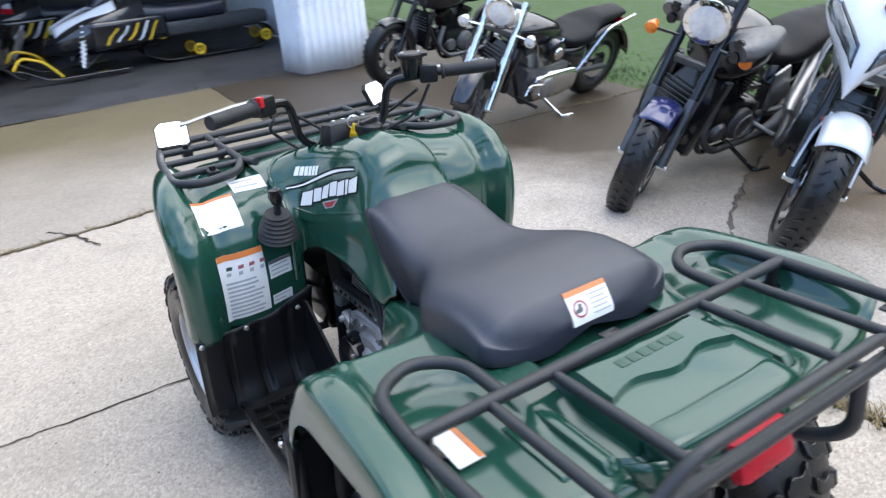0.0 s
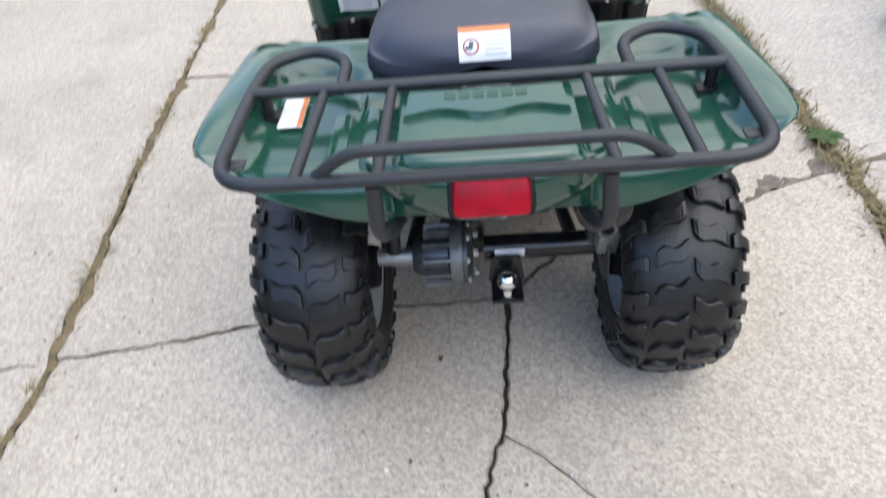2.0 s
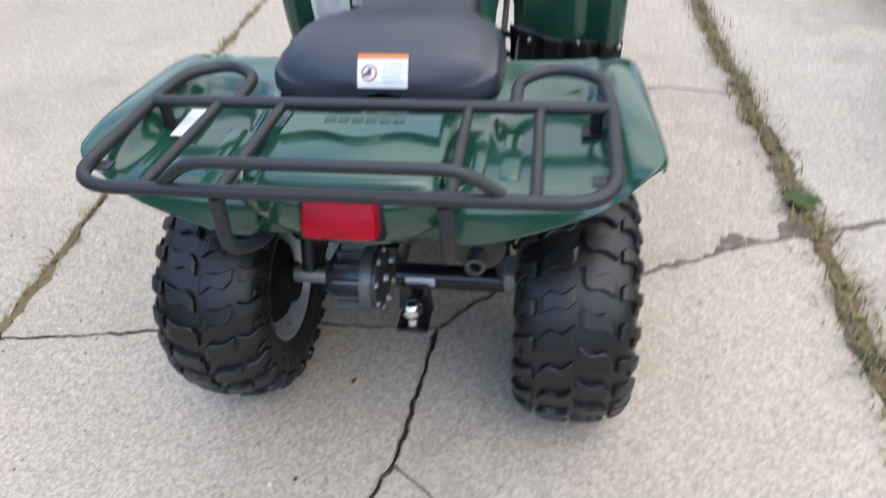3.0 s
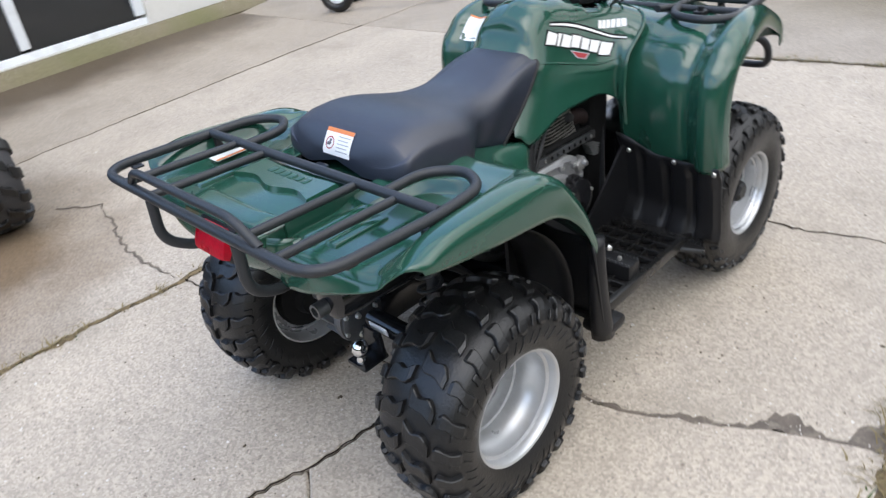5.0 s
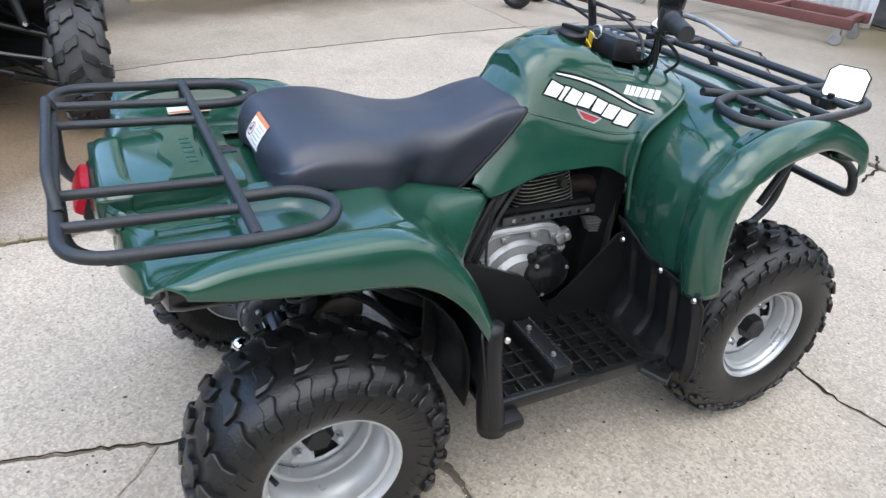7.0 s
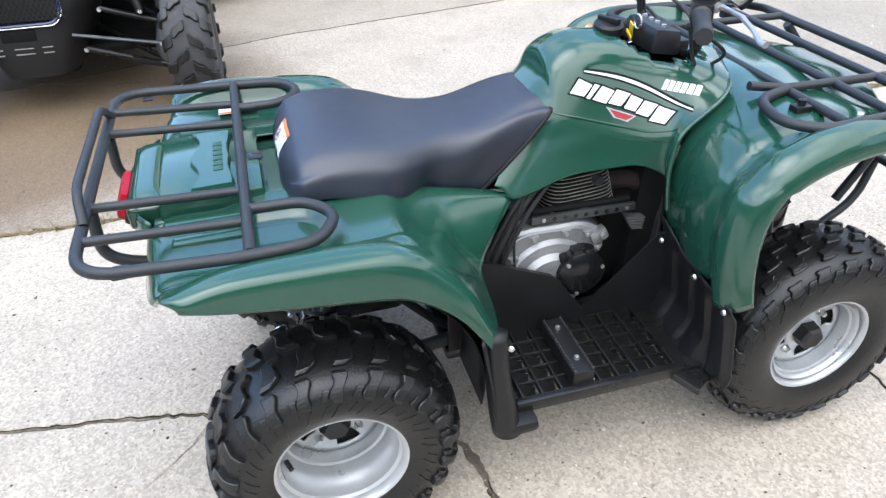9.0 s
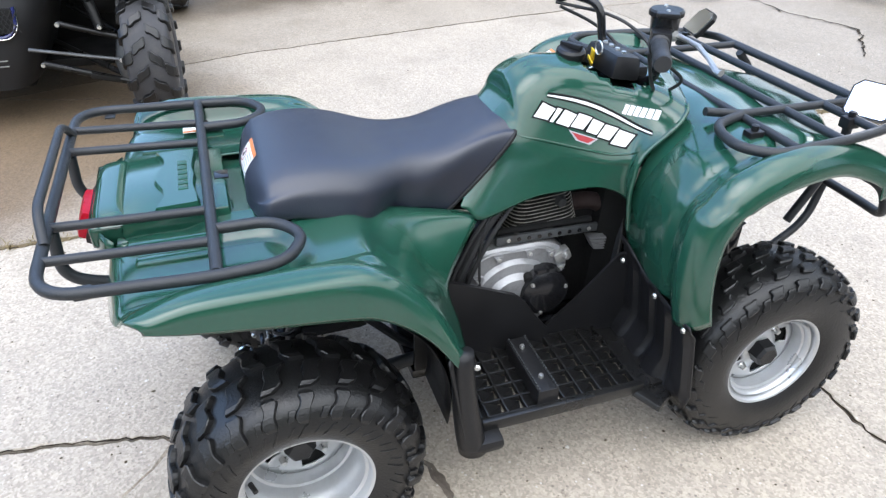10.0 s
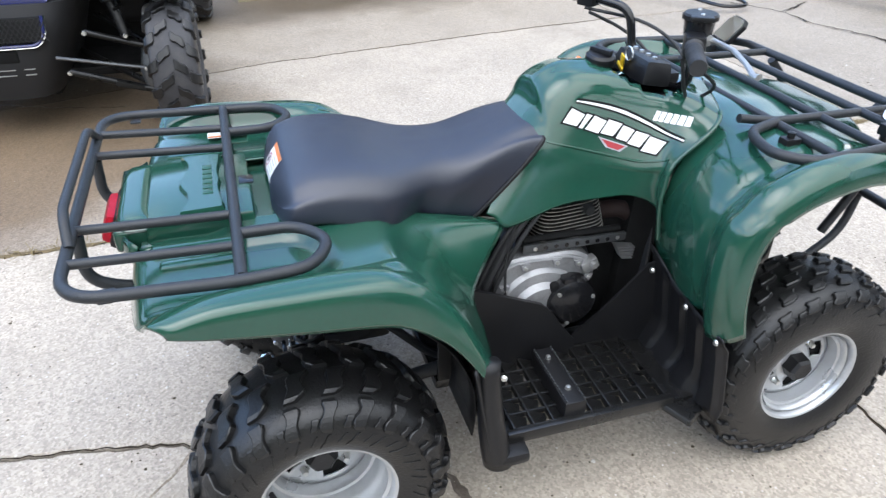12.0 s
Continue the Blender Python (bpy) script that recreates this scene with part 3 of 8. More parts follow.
def blades(name, spots, mat, label, height, seed, spread=0.05, count=8, lean=0.5, kind="stuff"):
    """Tufts of narrow bent blades at the spots."""
    rnd = random.Random(seed)
    b = bmesh.new()
    for x, y, k in spots:
        for _ in range(int(count * k)):
            px, py = x + rnd.gauss(0, spread), y + rnd.gauss(0, spread)
            h = height * k * rnd.uniform(0.4, 1.2)
            a = rnd.uniform(0, 6.283)
            d = Vector((math.cos(a), math.sin(a), 0))
            w = d.cross(Vector((0, 0, 1))) * rnd.uniform(0.0012, 0.003) * (1 + height * 4)
            out = lean * rnd.uniform(0.2, 1.4)
            p0 = Vector((px, py, -0.012))
            p1, p2 = p0 + d * h * out * 0.35 + Vector((0, 0, h * 0.7)), p0 + d * h * out + Vector((0, 0, h * rnd.uniform(0.7, 1.0)))
            q = [b.verts.new(v) for v in (p0 - w, p0 + w, p1 + w * 0.8, p1 - w * 0.8, p2)]
            b.faces.new(q[:4])
            b.faces.new((q[3], q[2], q[4]))
    return tagged(link(name, b, mat), label, "weeds", kind=kind)


def along(names, step, seed, k=(0.3, 1.0), chance=0.8):
    rnd = random.Random(seed)
    out = []
    for name in names:
        seg = LINES[name]
        for i in range(0, len(seg) - 1, max(1, int(step / 0.05))):
            if rnd.random() < chance * (0.35 + 0.9 * max(0, noise.noise(seg[i] * 1.9) + 0.3)):
                out.append((seg[i].x, seg[i].y, rnd.uniform(*k)))
    return out


blades("dry_weeds", along(("j2s", "j2m", "j2n"), 0.05, 1, (0.4, 1.0), 2.6), DRYGRASS, "dry straw-coloured weeds in the wide slab joint", 0.055, 2, 0.030, 34, 1.6)
blades("green_weeds", along(("j2s", "j2m", "j2n"), 0.05, 3, (0.4, 1.0), 0.35), GRASS, "small green weeds growing out of the slab joint", 0.05, 4, 0.022, 18, 1.3)
blades("joint_weeds", along(("j1s", "j1m", "j1n", "j3m", "j3e"), 0.05, 5, (0.4, 1.0), 1.5), DRYGRASS, "thin dry weeds in the narrow slab joints", 0.040, 6, 0.013, 20, 1.7)
blades("joint_greens", along(("j1s", "j1m", "j3m"), 0.05, 15, (0.3, 0.8), 0.22), GRASS, "small green weeds in the narrow slab joints", 0.045, 16, 0.012, 12, 1.4)
blades("kerb_weeds", along(("bm", "bv"), 0.1, 7, (0.3, 1.0), 0.5), GRASS, "low green weeds along the asphalt edge", 0.06, 8, 0.03, 6, 0.8)
rnd = random.Random(11)
blades("lawn_grass", [(rnd.uniform(3.85, 9), rnd.uniform(0.5, 12), 1) for _ in range(5200)], GRASS, "short mown green lawn grass", 0.07, 9, 0.06, 6, 0.7)

# broad-leaved weed in the joint
weed = thing("broadleaf_weed", pose(1.12, 0.22, 0), "small broad-leaved green weed in the slab joint", "weed")
rnd = random.Random(5)
for i in range(9):
    bm = bmesh.new()
    a, ln, wd = i * 2.4, rnd.uniform(0.04, 0.075), rnd.uniform(0.013, 0.02)
    rows = [[Vector((f * ln, s * wd * math.sin(math.pi * min(1, 0.1 + f * 0.9)), 0.02 + 0.035 * f - 0.03 * f * f + abs(s) * 0.004)) for s in (-1, 0, 1)] for f in (0, 0.25, 0.5, 0.75, 1.0)]
    add_grid(bm, rows)
    bmesh.ops.rotate(bm, verts=bm.verts, cent=(0, 0, 0), matrix=Matrix.Rotation(a, 3, "Z"))
    part("leaf", bm, GRASS, weed)

# loose grit and specks lying on the slabs
rnd_ = random.Random(12)
blades("lawn_grass", [(3.92 + 2.6 * rnd_.random() ** 1.5, rnd_.uniform(0.2, 6.4), rnd_.uniform(0.6, 1.0)) for _ in range(1500)], GRASS, "mown green lawn grass along the slab edge", 0.09, 13, 0.05, 12, 0.7)


def scatter(name, mat, count, sizes, seed, label):
    rnd_ = random.Random(seed)
    b = bmesh.new()
    for _ in range(count):
        x, y = rnd_.uniform(-3.2, 2.6), rnd_.uniform(-1.9, 3.4)
        s = rnd_.uniform(*sizes) * (1.8 if rnd_.random() < 0.06 else 1)
        c = Vector((x, y, 0.001 + s * 0.25))
        k0 = rnd_.uniform(0, 6)
        vs = [b.verts.new(c + Vector((s * math.cos(k0 + k * 1.26) * rnd_.uniform(0.6, 1.3), s * math.sin(k0 + k * 1.26) * rnd_.uniform(0.6, 1.3), -s * 0.25))) for k in range(5)]
        topv = b.verts.new(c + Vector((0, 0, s * 0.35)))
        for k in range(5):
            b.faces.new((vs[k], vs[(k + 1) % 5], topv))
    return tagged(link(name, b, mat), label, "grit", kind="stuff")


scatter("grit", DIRT, 1700, (0.0015, 0.0048), 21, "scattered brown grit and leaf crumbs")
scatter("stone_chips", CHIPS, 1200, (0.0018, 0.0050), 22, "scattered pale stone chips")


def dirt_patch(name, route, width, seed, label, mat=MUD, lift=0.0):
    """Dark crumbled dirt lying along a crack, ragged at both edges."""
    rnd_ = random.Random(seed)
    pts = []
    for key_ in route:
        for p, q in zip(LINES[key_], LINES[key_][1:]):
            n_ = max(1, int((q - p).length / 0.012))
            pts += [p.lerp(q, i / n_) for i in range(n_)]
    b = bmesh.new()
    ring = []
    for i, q in enumerate(pts):
        t = (pts[min(i + 2, len(pts) - 1)] - pts[max(i - 2, 0)]).normalized()
        sd = Vector((-t.y, t.x, 0))
        f = i / (len(pts) - 1)
        row = []
        for e in (-1, 1):
            u = noise.noise(q * 7.5 + Vector((seed, e * 5, 0))) + 0.42 * noise.noise(q * 27.0 + Vector((seed, e * 9, 0))) + 0.30 * noise.noise(q * 85.0 + Vector((seed, e * 3, 0)))
            row.append(q + sd * e * width(f) * max(0.05, 0.50 + 1.15 * u) * rnd_.uniform(0.93, 1.07))
        ring.append([b.verts.new((*row[0].xy, 0.0012 + lift)), b.verts.new((q.x, q.y, 0.0040 + lift)), b.verts.new((*row[1].xy, 0.0012 + lift))])
    for p, q in zip(ring, ring[1:]):
        for j in range(2):
            b.faces.new((p[j], p[j + 1], q[j + 1], q[j]))
    return tagged(link(name, b, mat), label, "dirt", kind="stuff")


dirt_patch("crack_dirt", ("c2r",), lambda f: 0.008 + 0.026 * ease(0.22, 0.34, f) - 0.018 * ease(0.42, 0.52, f) + 0.060 * ease(0.56, 0.70, f), 31, "damp brown dirt spread along a wide crack")
dirt_patch("joint_litter", ("j2s", "j2m", "j2n"), lambda f: 0.030, 39, "straw-coloured litter over the wide joint", STRAW, 0.003)
dirt_patch("joint_dirt", ("j2s", "j2m", "j2n"), lambda f: 0.055, 32, "dark dirt and dead weeds in the slab joint")
dirt_patch("crack_dirt", ("r1",), lambda f: 0.05 * (1 - f), 33, "dark dirt in the crack beside the joint")
dirt_patch("joint_dirt", ("j1s", "j1m", "j1n"), lambda f: 0.030, 34, "straw-coloured litter in the narrow slab joint", STRAW)
dirt_patch("crack_dirt", ("c2l", "c3n", "c3s"), lambda f: 0.0050, 35, "dark dirt in the thin cracks", CRACKDIRT)
dirt_patch("joint_dirt", ("j3m", "j3e"), lambda f: 0.028, 36, "brown dirt in the slab joint", DIRT)
dirt_patch("crack_dirt", ("c1",), lambda f: 0.0055, 37, "dark dirt in the thin crack", CRACKDIRT)
LINES["x1"] = jag([(-2.45, -0.76), (-2.28, -0.58), (-1.95, -0.64), (-1.69, -0.71), (-1.24, -0.68)], 0.020, seed=61)
LINES["x2"] = jag([(-3.05, -2.21), (-2.91, -1.87), (-2.77, -1.36)], 0.016, seed=62)
dirt_patch("crack_dirt", ("x2",), lambda f: 0.010, 41, "dark dirt in a crack under the buggy", MUD, 0.005)
dirt_patch("crack_dirt", ("x1",), lambda f: 0.011, 40, "dark dirt in a short branching crack", MUD, 0.005)
LINES["x3"] = jag([(-4.23, 3.68), (-3.81, 3.90), (-3.38, 3.90), (-3.10, 4.03), (-2.84, 4.11), (-2.26, 3.64)], 0.020, seed=63)
LINES["x4"] = jag([(-4.07, 4.36), (-3.81, 3.90)], 0.016, seed=64)
LINES["x5"] = jag([(-0.86, 2.98), (-0.72, 2.80), (-0.62, 2.54)], 0.016, seed=65)
for k, key_ in enumerate(("x3", "x4", "x5")):
    dirt_patch("crack_dirt", (key_,), lambda f: 0.012, 42 + k, "dark dirt in a far crack", CRACKDIRT, 0.007)
dirt_patch("joint_dirt", ("w1",), lambda f: 0.008, 38, "brown dirt in the far slab joint", DIRT)

rnd_ = random.Random(77)
b = bmesh.new()
for p, q in zip(LINES["c2r"], LINES["c2r"][1:]):
    for k in range(2):
        c = p.lerp(q, rnd_.random()) + Vector((rnd_.gauss(0, 0.022), rnd_.gauss(0, 0.022), 0.004))
        r_ = rnd_.uniform(0.0010, 0.0028)
        bmesh.ops.create_icosphere(b, subdivisions=1, radius=r_, matrix=Matrix.Translation(c) @ Matrix.Diagonal((rnd_.uniform(0.8, 1.3), rnd_.uniform(0.8, 1.3), 0.7, 1)))
tagged(link("crack_pebbles", b, CHIPS), "pale pebbles lying in the wide crack", "pebbles", kind="stuff")


# ---- the quad bike ----
from mathutils.bvhtree import BVHTree

quad = thing("quad_bike", pose(0, -0.6, 0) @ pose(0, 0, 0, 0, 0, 1.7) @ pose(0, 0.6, 0), "dark green utility quad bike with black racks parked on concrete", "quad bike")


def strip(mid_points, n):
    return [Vector(q) for q in spline(mid_points, n)]


def on_path(path, f):
    """Point and normal at fraction f of a (y, z) polyline."""
    k = (len(path) - 1) * min(1, max(0, f))
    i = min(int(k), len(path) - 2)
    a, b = path[i], path[i + 1]
    p = a + (b - a) * (k - i)
    lo, hi = path[max(0, i - 1)], path[min(len(path) - 1, i + 2)]
    t = hi - lo
    t = t / np.linalg.norm(t)
    return p, np.array((-t[1], t[0]))


def shell(path, across, bend, keep, rows=70, cols=9, side=1):
    """A fender: a (y, z) path swept across x, with offsets along its normal; bend(x, y, z, f) shapes the plan."""
    line = spline(path, rows * 2)
    prof = spline(across, (len(across) - 1) * cols)
    grid = []
    for i in range(rows + 1):
        f = i / rows
        p, nrm = on_path(line, f)
        row = []
        for x, off in prof:
            row.append(Vector(bend(side * x, *(p + nrm * off), f, off)))
        grid.append(row)
    b = bmesh.new()
    add_grid(b, grid, lambda i, j: keep(grid[i][j], i / rows))
    return b


# rear fender: flat side decks folding down into a rear skirt, outer bands that arch down to the footwells
REAR_RAILS = [
    spline([(0.200, -0.925, 0.668), (0.200, -0.908, 0.730), (0.195, -0.868, 0.751), (0.185, -0.76, 0.753), (0.182, -0.62, 0.754), (0.190, -0.48, 0.752), (0.198, -0.41, 0.750), (0.190, -0.33, 0.732), (0.170, -0.225, 0.699), (0.155, -0.095, 0.661)], 72),
    spline([(0.270, -0.921, 0.680), (0.262, -0.903, 0.733), (0.260, -0.864, 0.751), (0.260, -0.76, 0.752), (0.260, -0.62, 0.752), (0.262, -0.48, 0.751), (0.262, -0.41, 0.748), (0.248, -0.335, 0.718), (0.226, -0.25, 0.662), (0.200, -0.150, 0.606)], 72),
    spline([(0.385, -0.902, 0.714), (0.380, -0.887, 0.740), (0.375, -0.855, 0.751), (0.375, -0.76, 0.752), (0.372, -0.62, 0.752), (0.368, -0.48, 0.752), (0.360, -0.41, 0.750), (0.324, -0.336, 0.700), (0.286, -0.272, 0.624), (0.250, -0.200, 0.546)], 72),
    spline([(0.430, -0.885, 0.730), (0.425, -0.873, 0.743), (0.418, -0.850, 0.752), (0.412, -0.76, 0.757), (0.408, -0.62, 0.758), (0.400, -0.48, 0.756), (0.392, -0.41, 0.753), (0.384, -0.345, 0.716), (0.372, -0.276, 0.630), (0.352, -0.210, 0.524)], 72),
    spline([(0.458, -0.878, 0.756), (0.458, -0.868, 0.764), (0.455, -0.846, 0.778), (0.442, -0.76, 0.795), (0.434, -0.62, 0.797), (0.430, -0.48, 0.789), (0.435, -0.41, 0.768), (0.431, -0.345, 0.720), (0.424, -0.280, 0.632), (0.412, -0.216, 0.508)], 72),
    spline([(0.490, -0.864, 0.778), (0.492, -0.858, 0.785), (0.493, -0.836, 0.790), (0.487, -0.75, 0.803), (0.480, -0.62, 0.800), (0.474, -0.48, 0.790), (0.471, -0.41, 0.768), (0.467, -0.348, 0.716), (0.462, -0.286, 0.632), (0.455, -0.220, 0.496)], 72),
    spline([(0.509, -0.840, 0.774), (0.512, -0.834, 0.777), (0.514, -0.815, 0.784), (0.509, -0.75, 0.790), (0.502, -0.62, 0.783), (0.496, -0.48, 0.770), (0.493, -0.412, 0.745), (0.490, -0.360, 0.694), (0.486, -0.299, 0.616), (0.479, -0.230, 0.492)], 72),
    spline([(0.511, -0.834, 0.762), (0.514, -0.826, 0.762), (0.516, -0.804, 0.758), (0.513, -0.75, 0.745), (0.506, -0.62, 0.721), (0.500, -0.48, 0.700), (0.497, -0.425, 0.684), (0.493, -0.366, 0.645), (0.489, -0.312, 0.588), (0.482, -0.252, 0.494)], 72),
]
# a rolled inner edge, under the seat and the tank cover
REAR_RAILS.insert(0, [(q[0] - 0.036, q[1], q[2] + 0.003) for q in REAR_RAILS[0]])


def rear_step(p):
    """The deck sits lower inside a rounded bay under each rack loop."""
    dx, dy = (p.x - 0.333) / 0.092, (p.y + 0.620) / 0.072
    rho = max(abs(dx), 0.0) if dy < 0 else math.hypot(dx, dy)
    p.z += 0.017 * ease(1.0, 1.22, rho) * ease(-0.77, -0.68, p.y) * ease(0.43, 0.40, p.x) * ease(-0.36, -0.42, p.y)
    return p


bm = bmesh.new()
for side in (1, -1):
    grid = []
    for i in range(73):
        row = [rear_step(Vector(q)) for q in spline([r[i] for r in REAR_RAILS], 56)]
        grid.append([Vector((side * q.x, q.y, q.z)) for q in row])
    add_grid(bm, grid)
# the middle of the deck, under the lid and the seat
add_grid(bm, [[Vector((x, y, 0.752 - 0.10 * ease(-0.905, -0.935, y))) for x in np.linspace(-0.19, 0.19, 9)] for y in np.linspace(-0.925, -0.50, 14)])
bmesh.ops.remove_doubles(bm, verts=bm.verts[:], dist=0.0006)
rear_tree = BVHTree.FromBMesh(bm)
rear_fender = part("rear_fender", bm, GREEN, quad, "glossy dark green moulded rear fender", thick=0.004, smooth_angle=60)

# front fender: leg-shield face, arch band and nose
FRONT_PATH = [(0.296, 0.496), (0.276, 0.585), (0.268, 0.68), (0.282, 0.770), (0.335, 0.846), (0.420, 0.882), (0.53, 0.892), (0.65, 0.882), (0.755, 0.848), (0.845, 0.806), (0.876, 0.772), (0.888, 0.728)]
FRONT_ACROSS = [(0.0, 0.0), (0.10, 0.0), (0.18, -0.006), (0.27, -0.010), (0.375, -0.012), (0.415, -0.024), (0.440, -0.014), (0.476, 0.006), (0.510, -0.003), (0.529, -0.026), (0.534, -0.060)]


def front_bend(x, y, z, f, off):
    ax = abs(x)
    if y > 0.30 and z > 0.7:
        x *= 1 - 0.15 * ease(0.32, 0.85, y)
    if y > 0.62:
        z += 0.02 * ease(0.62, 0.85, y) * ease(0.34, 0.2, ax)
        y += 0.05 * ease(0.3, 0.1, ax) * ease(0.62, 0.85, y)
    if z < 0.80 and y < 0.40:
        y -= 0.012 * ease(0.3, 0.5, ax)
    if y < 0.44:
        y += 0.022 * ease(0.33, 0.23, ax) * ease(0.44, 0.36, y)
    return x, y, z


bm = bmesh.new()
for side in (1, -1):
    merge(bm, shell(FRONT_PATH, FRONT_ACROSS, front_bend, lambda p, f: not (abs(p.x) < (0.150 if p.z > 0.79 else 0.195) and p.y < (0.45 if abs(p.x) < 0.10 else 0.37)), rows=64, cols=5, side=side))
bmesh.ops.remove_doubles(bm, verts=bm.verts[:], dist=0.0006)
front_tree = BVHTree.FromBMesh(bm)
front_fender = part("front_fender", bm, GREEN, quad, "glossy dark green moulded front fender", thick=0.004, smooth_angle=60)

# tank cover: sections from the seat's front edge to the seam on the front fender
TANK_RAILS = {
    "ridge": [(0, -0.055, 0.85), (0, 0.002, 0.918), (0, 0.022, 0.968), (0, 0.08, 0.999), (0, 0.165, 0.998), (0, 0.24, 0.984), (0, 0.32, 0.966), (0, 0.42, 0.944), (0, 0.5, 0.92)],
    "shoulder": [(0.062, -0.058, 0.842), (0.068, -0.002, 0.906), (0.08, 0.02, 0.942), (0.087, 0.082, 0.966), (0.09, 0.165, 0.96), (0.095, 0.238, 0.944), (0.112, 0.312, 0.93), (0.165, 0.378, 0.91), (0.205, 0.412, 0.895)],
    "crease": [(0.108, -0.066, 0.805), (0.118, -0.01, 0.852), (0.13, 0.026, 0.848), (0.14, 0.09, 0.831), (0.153, 0.168, 0.809), (0.168, 0.238, 0.792), (0.186, 0.288, 0.794), (0.206, 0.297, 0.804), (0.223, 0.3, 0.806)],
    "flank": [(0.116, -0.112, 0.75), (0.127, -0.056, 0.79), (0.139, -0.006, 0.79), (0.15, 0.066, 0.788), (0.16, 0.16, 0.779), (0.173, 0.232, 0.766), (0.188, 0.282, 0.76), (0.209, 0.282, 0.752), (0.226, 0.281, 0.745)],
    "skirt": [(0.134, -0.126, 0.714), (0.139, -0.095, 0.733), (0.151, -0.051, 0.728), (0.157, 0.049, 0.742), (0.163, 0.145, 0.742), (0.175, 0.228, 0.735), (0.189, 0.28, 0.73), (0.21, 0.279, 0.7), (0.227, 0.278, 0.69)],
    "hem": [(0.147, -0.138, 0.697), (0.154, -0.120, 0.686), (0.167, -0.086, 0.662), (0.167, 0.04, 0.7), (0.169, 0.134, 0.706), (0.177, 0.223, 0.706), (0.19, 0.286, 0.677), (0.21, 0.288, 0.645), (0.227, 0.29, 0.6)],
}
lines = [spline(rail, 63) for rail in TANK_RAILS.values()]
rows = []
for i in range(64):
    half = spline([lines[j][i] for j in range(6)], 30)
    rows.append([Vector((-p[0], p[1], p[2])) for p in reversed(half[1:])] + [Vector(p) for p in half])


def cover_keep(i, j):
    p = rows[i][j]
    return not (p.y > 0.19 and p.z > 0.93 and (p.x / 0.095) ** 2 + ((p.y - 0.315) / 0.12) ** 2 < 1)


bm = bmesh.new()
add_grid(bm, rows, cover_keep)
cover_tree = BVHTree.FromBMesh(bm)
tank_cover = part("tank_cover", bm, GREEN, quad, "rounded dark green tank cover", thick=0.004, smooth_angle=70)
for s in (1, -1):
    bm = bmesh.new()
    add_tube(bm, [(s * (q[0] - 0.001), q[1], q[2]) for q in lines[2][9:56]], [0.0015 + 0.002 * ease(0, 0.3, i / 46) * ease(1.0, 0.7, i / 46) for i in range(47)], 8)
    part("moulded_crease", bm, GREEN, tank_cover)
    bm = bmesh.new()
    add_tube(bm, [(s * q.x, q.y, q.z) for q in rows[63][30 + 5 :]], 0.006, 8)
    part("seam_lip", bm, GREEN, tank_cover)

# seat: wide rear, narrow waist, front edge against the tank
def seat_row(y):
    w = 0.146 - 0.010 * ease(-0.2, 0.0, y) + 0.074 * ease(-0.23, -0.40, y)
    zt = 0.868 - 0.034 * ease(-0.48, -0.27, y) + 0.048 * ease(-0.21, 0.0, y)
    zb = 0.773 - 0.028 * ease(-0.56, -0.42, y) - 0.025 * ease(-0.42, -0.34, y) - 0.035 * ease(-0.30, -0.12, y)
    end = max(0.0, (-0.605 - y) / 0.06)
    slope = max(0.0, (-0.545 - y) / 0.12)
    w *= math.sqrt(max(0.0, 1 - 0.75 * end * end)) if end < 1 else 0.5
    zt -= 0.020 * end**2 + 0.045 * slope**1.6
    tuck = ease(-0.40, -0.22, y)
    prof = [(0, zt + 0.006), (w * 0.55, zt + 0.003), (w * 0.80, zt - 0.007 - 0.008 * ease(-0.15, 0.0, y)), (w * 0.94, zt - 0.027), (w * (1.01 - 0.01 * tuck), (zt + zb) / 2 + 0.004), (w * (1.02 - 0.09 * tuck), zb + 0.006), (w * (0.9 - 0.06 * tuck), zb - 0.006)]
    lean = 0.92 * ease(-0.46, -0.02, y)
    out = []
    for x, z in spline(prof, 36):
        out.append(Vector((x, y - lean * max(0, zt - z) - 0.02 * end * ease(zt - 0.1, zt, z) * -1, z)))
    return out


ysq = [-0.665 + 0.006 * i for i in range(12)] + [-0.59 + 0.0307 * i for i in range(21)]
rows = []
for y in ysq:
    half = [Vector((p.x, p.y + 0.026 * ease(-0.42, -0.60, p.y), p.z)) for p in seat_row(y)]
    rows.append([Vector((-p.x, p.y, p.z)) for p in reversed(half[1:])] + half)
bm = bmesh.new()
add_grid(bm, rows)
for ring in (rows[0], rows[-1]):
    c = sum(ring, Vector()) / len(ring)
    cv = bm.verts.new(c)
    vs = [bm.verts.new(p) for p in ring]
    for a, b in zip(vs, vs[1:]):
        bm.faces.new((a, b, cv)).smooth = True
bmesh.ops.remove_doubles(bm, verts=bm.verts[:], dist=0.0005)
seat_tree = BVHTree.FromBMesh(bm)
seat = part("seat", bm, VINYL, quad, "grey-black vinyl saddle seat", smooth_angle=60)
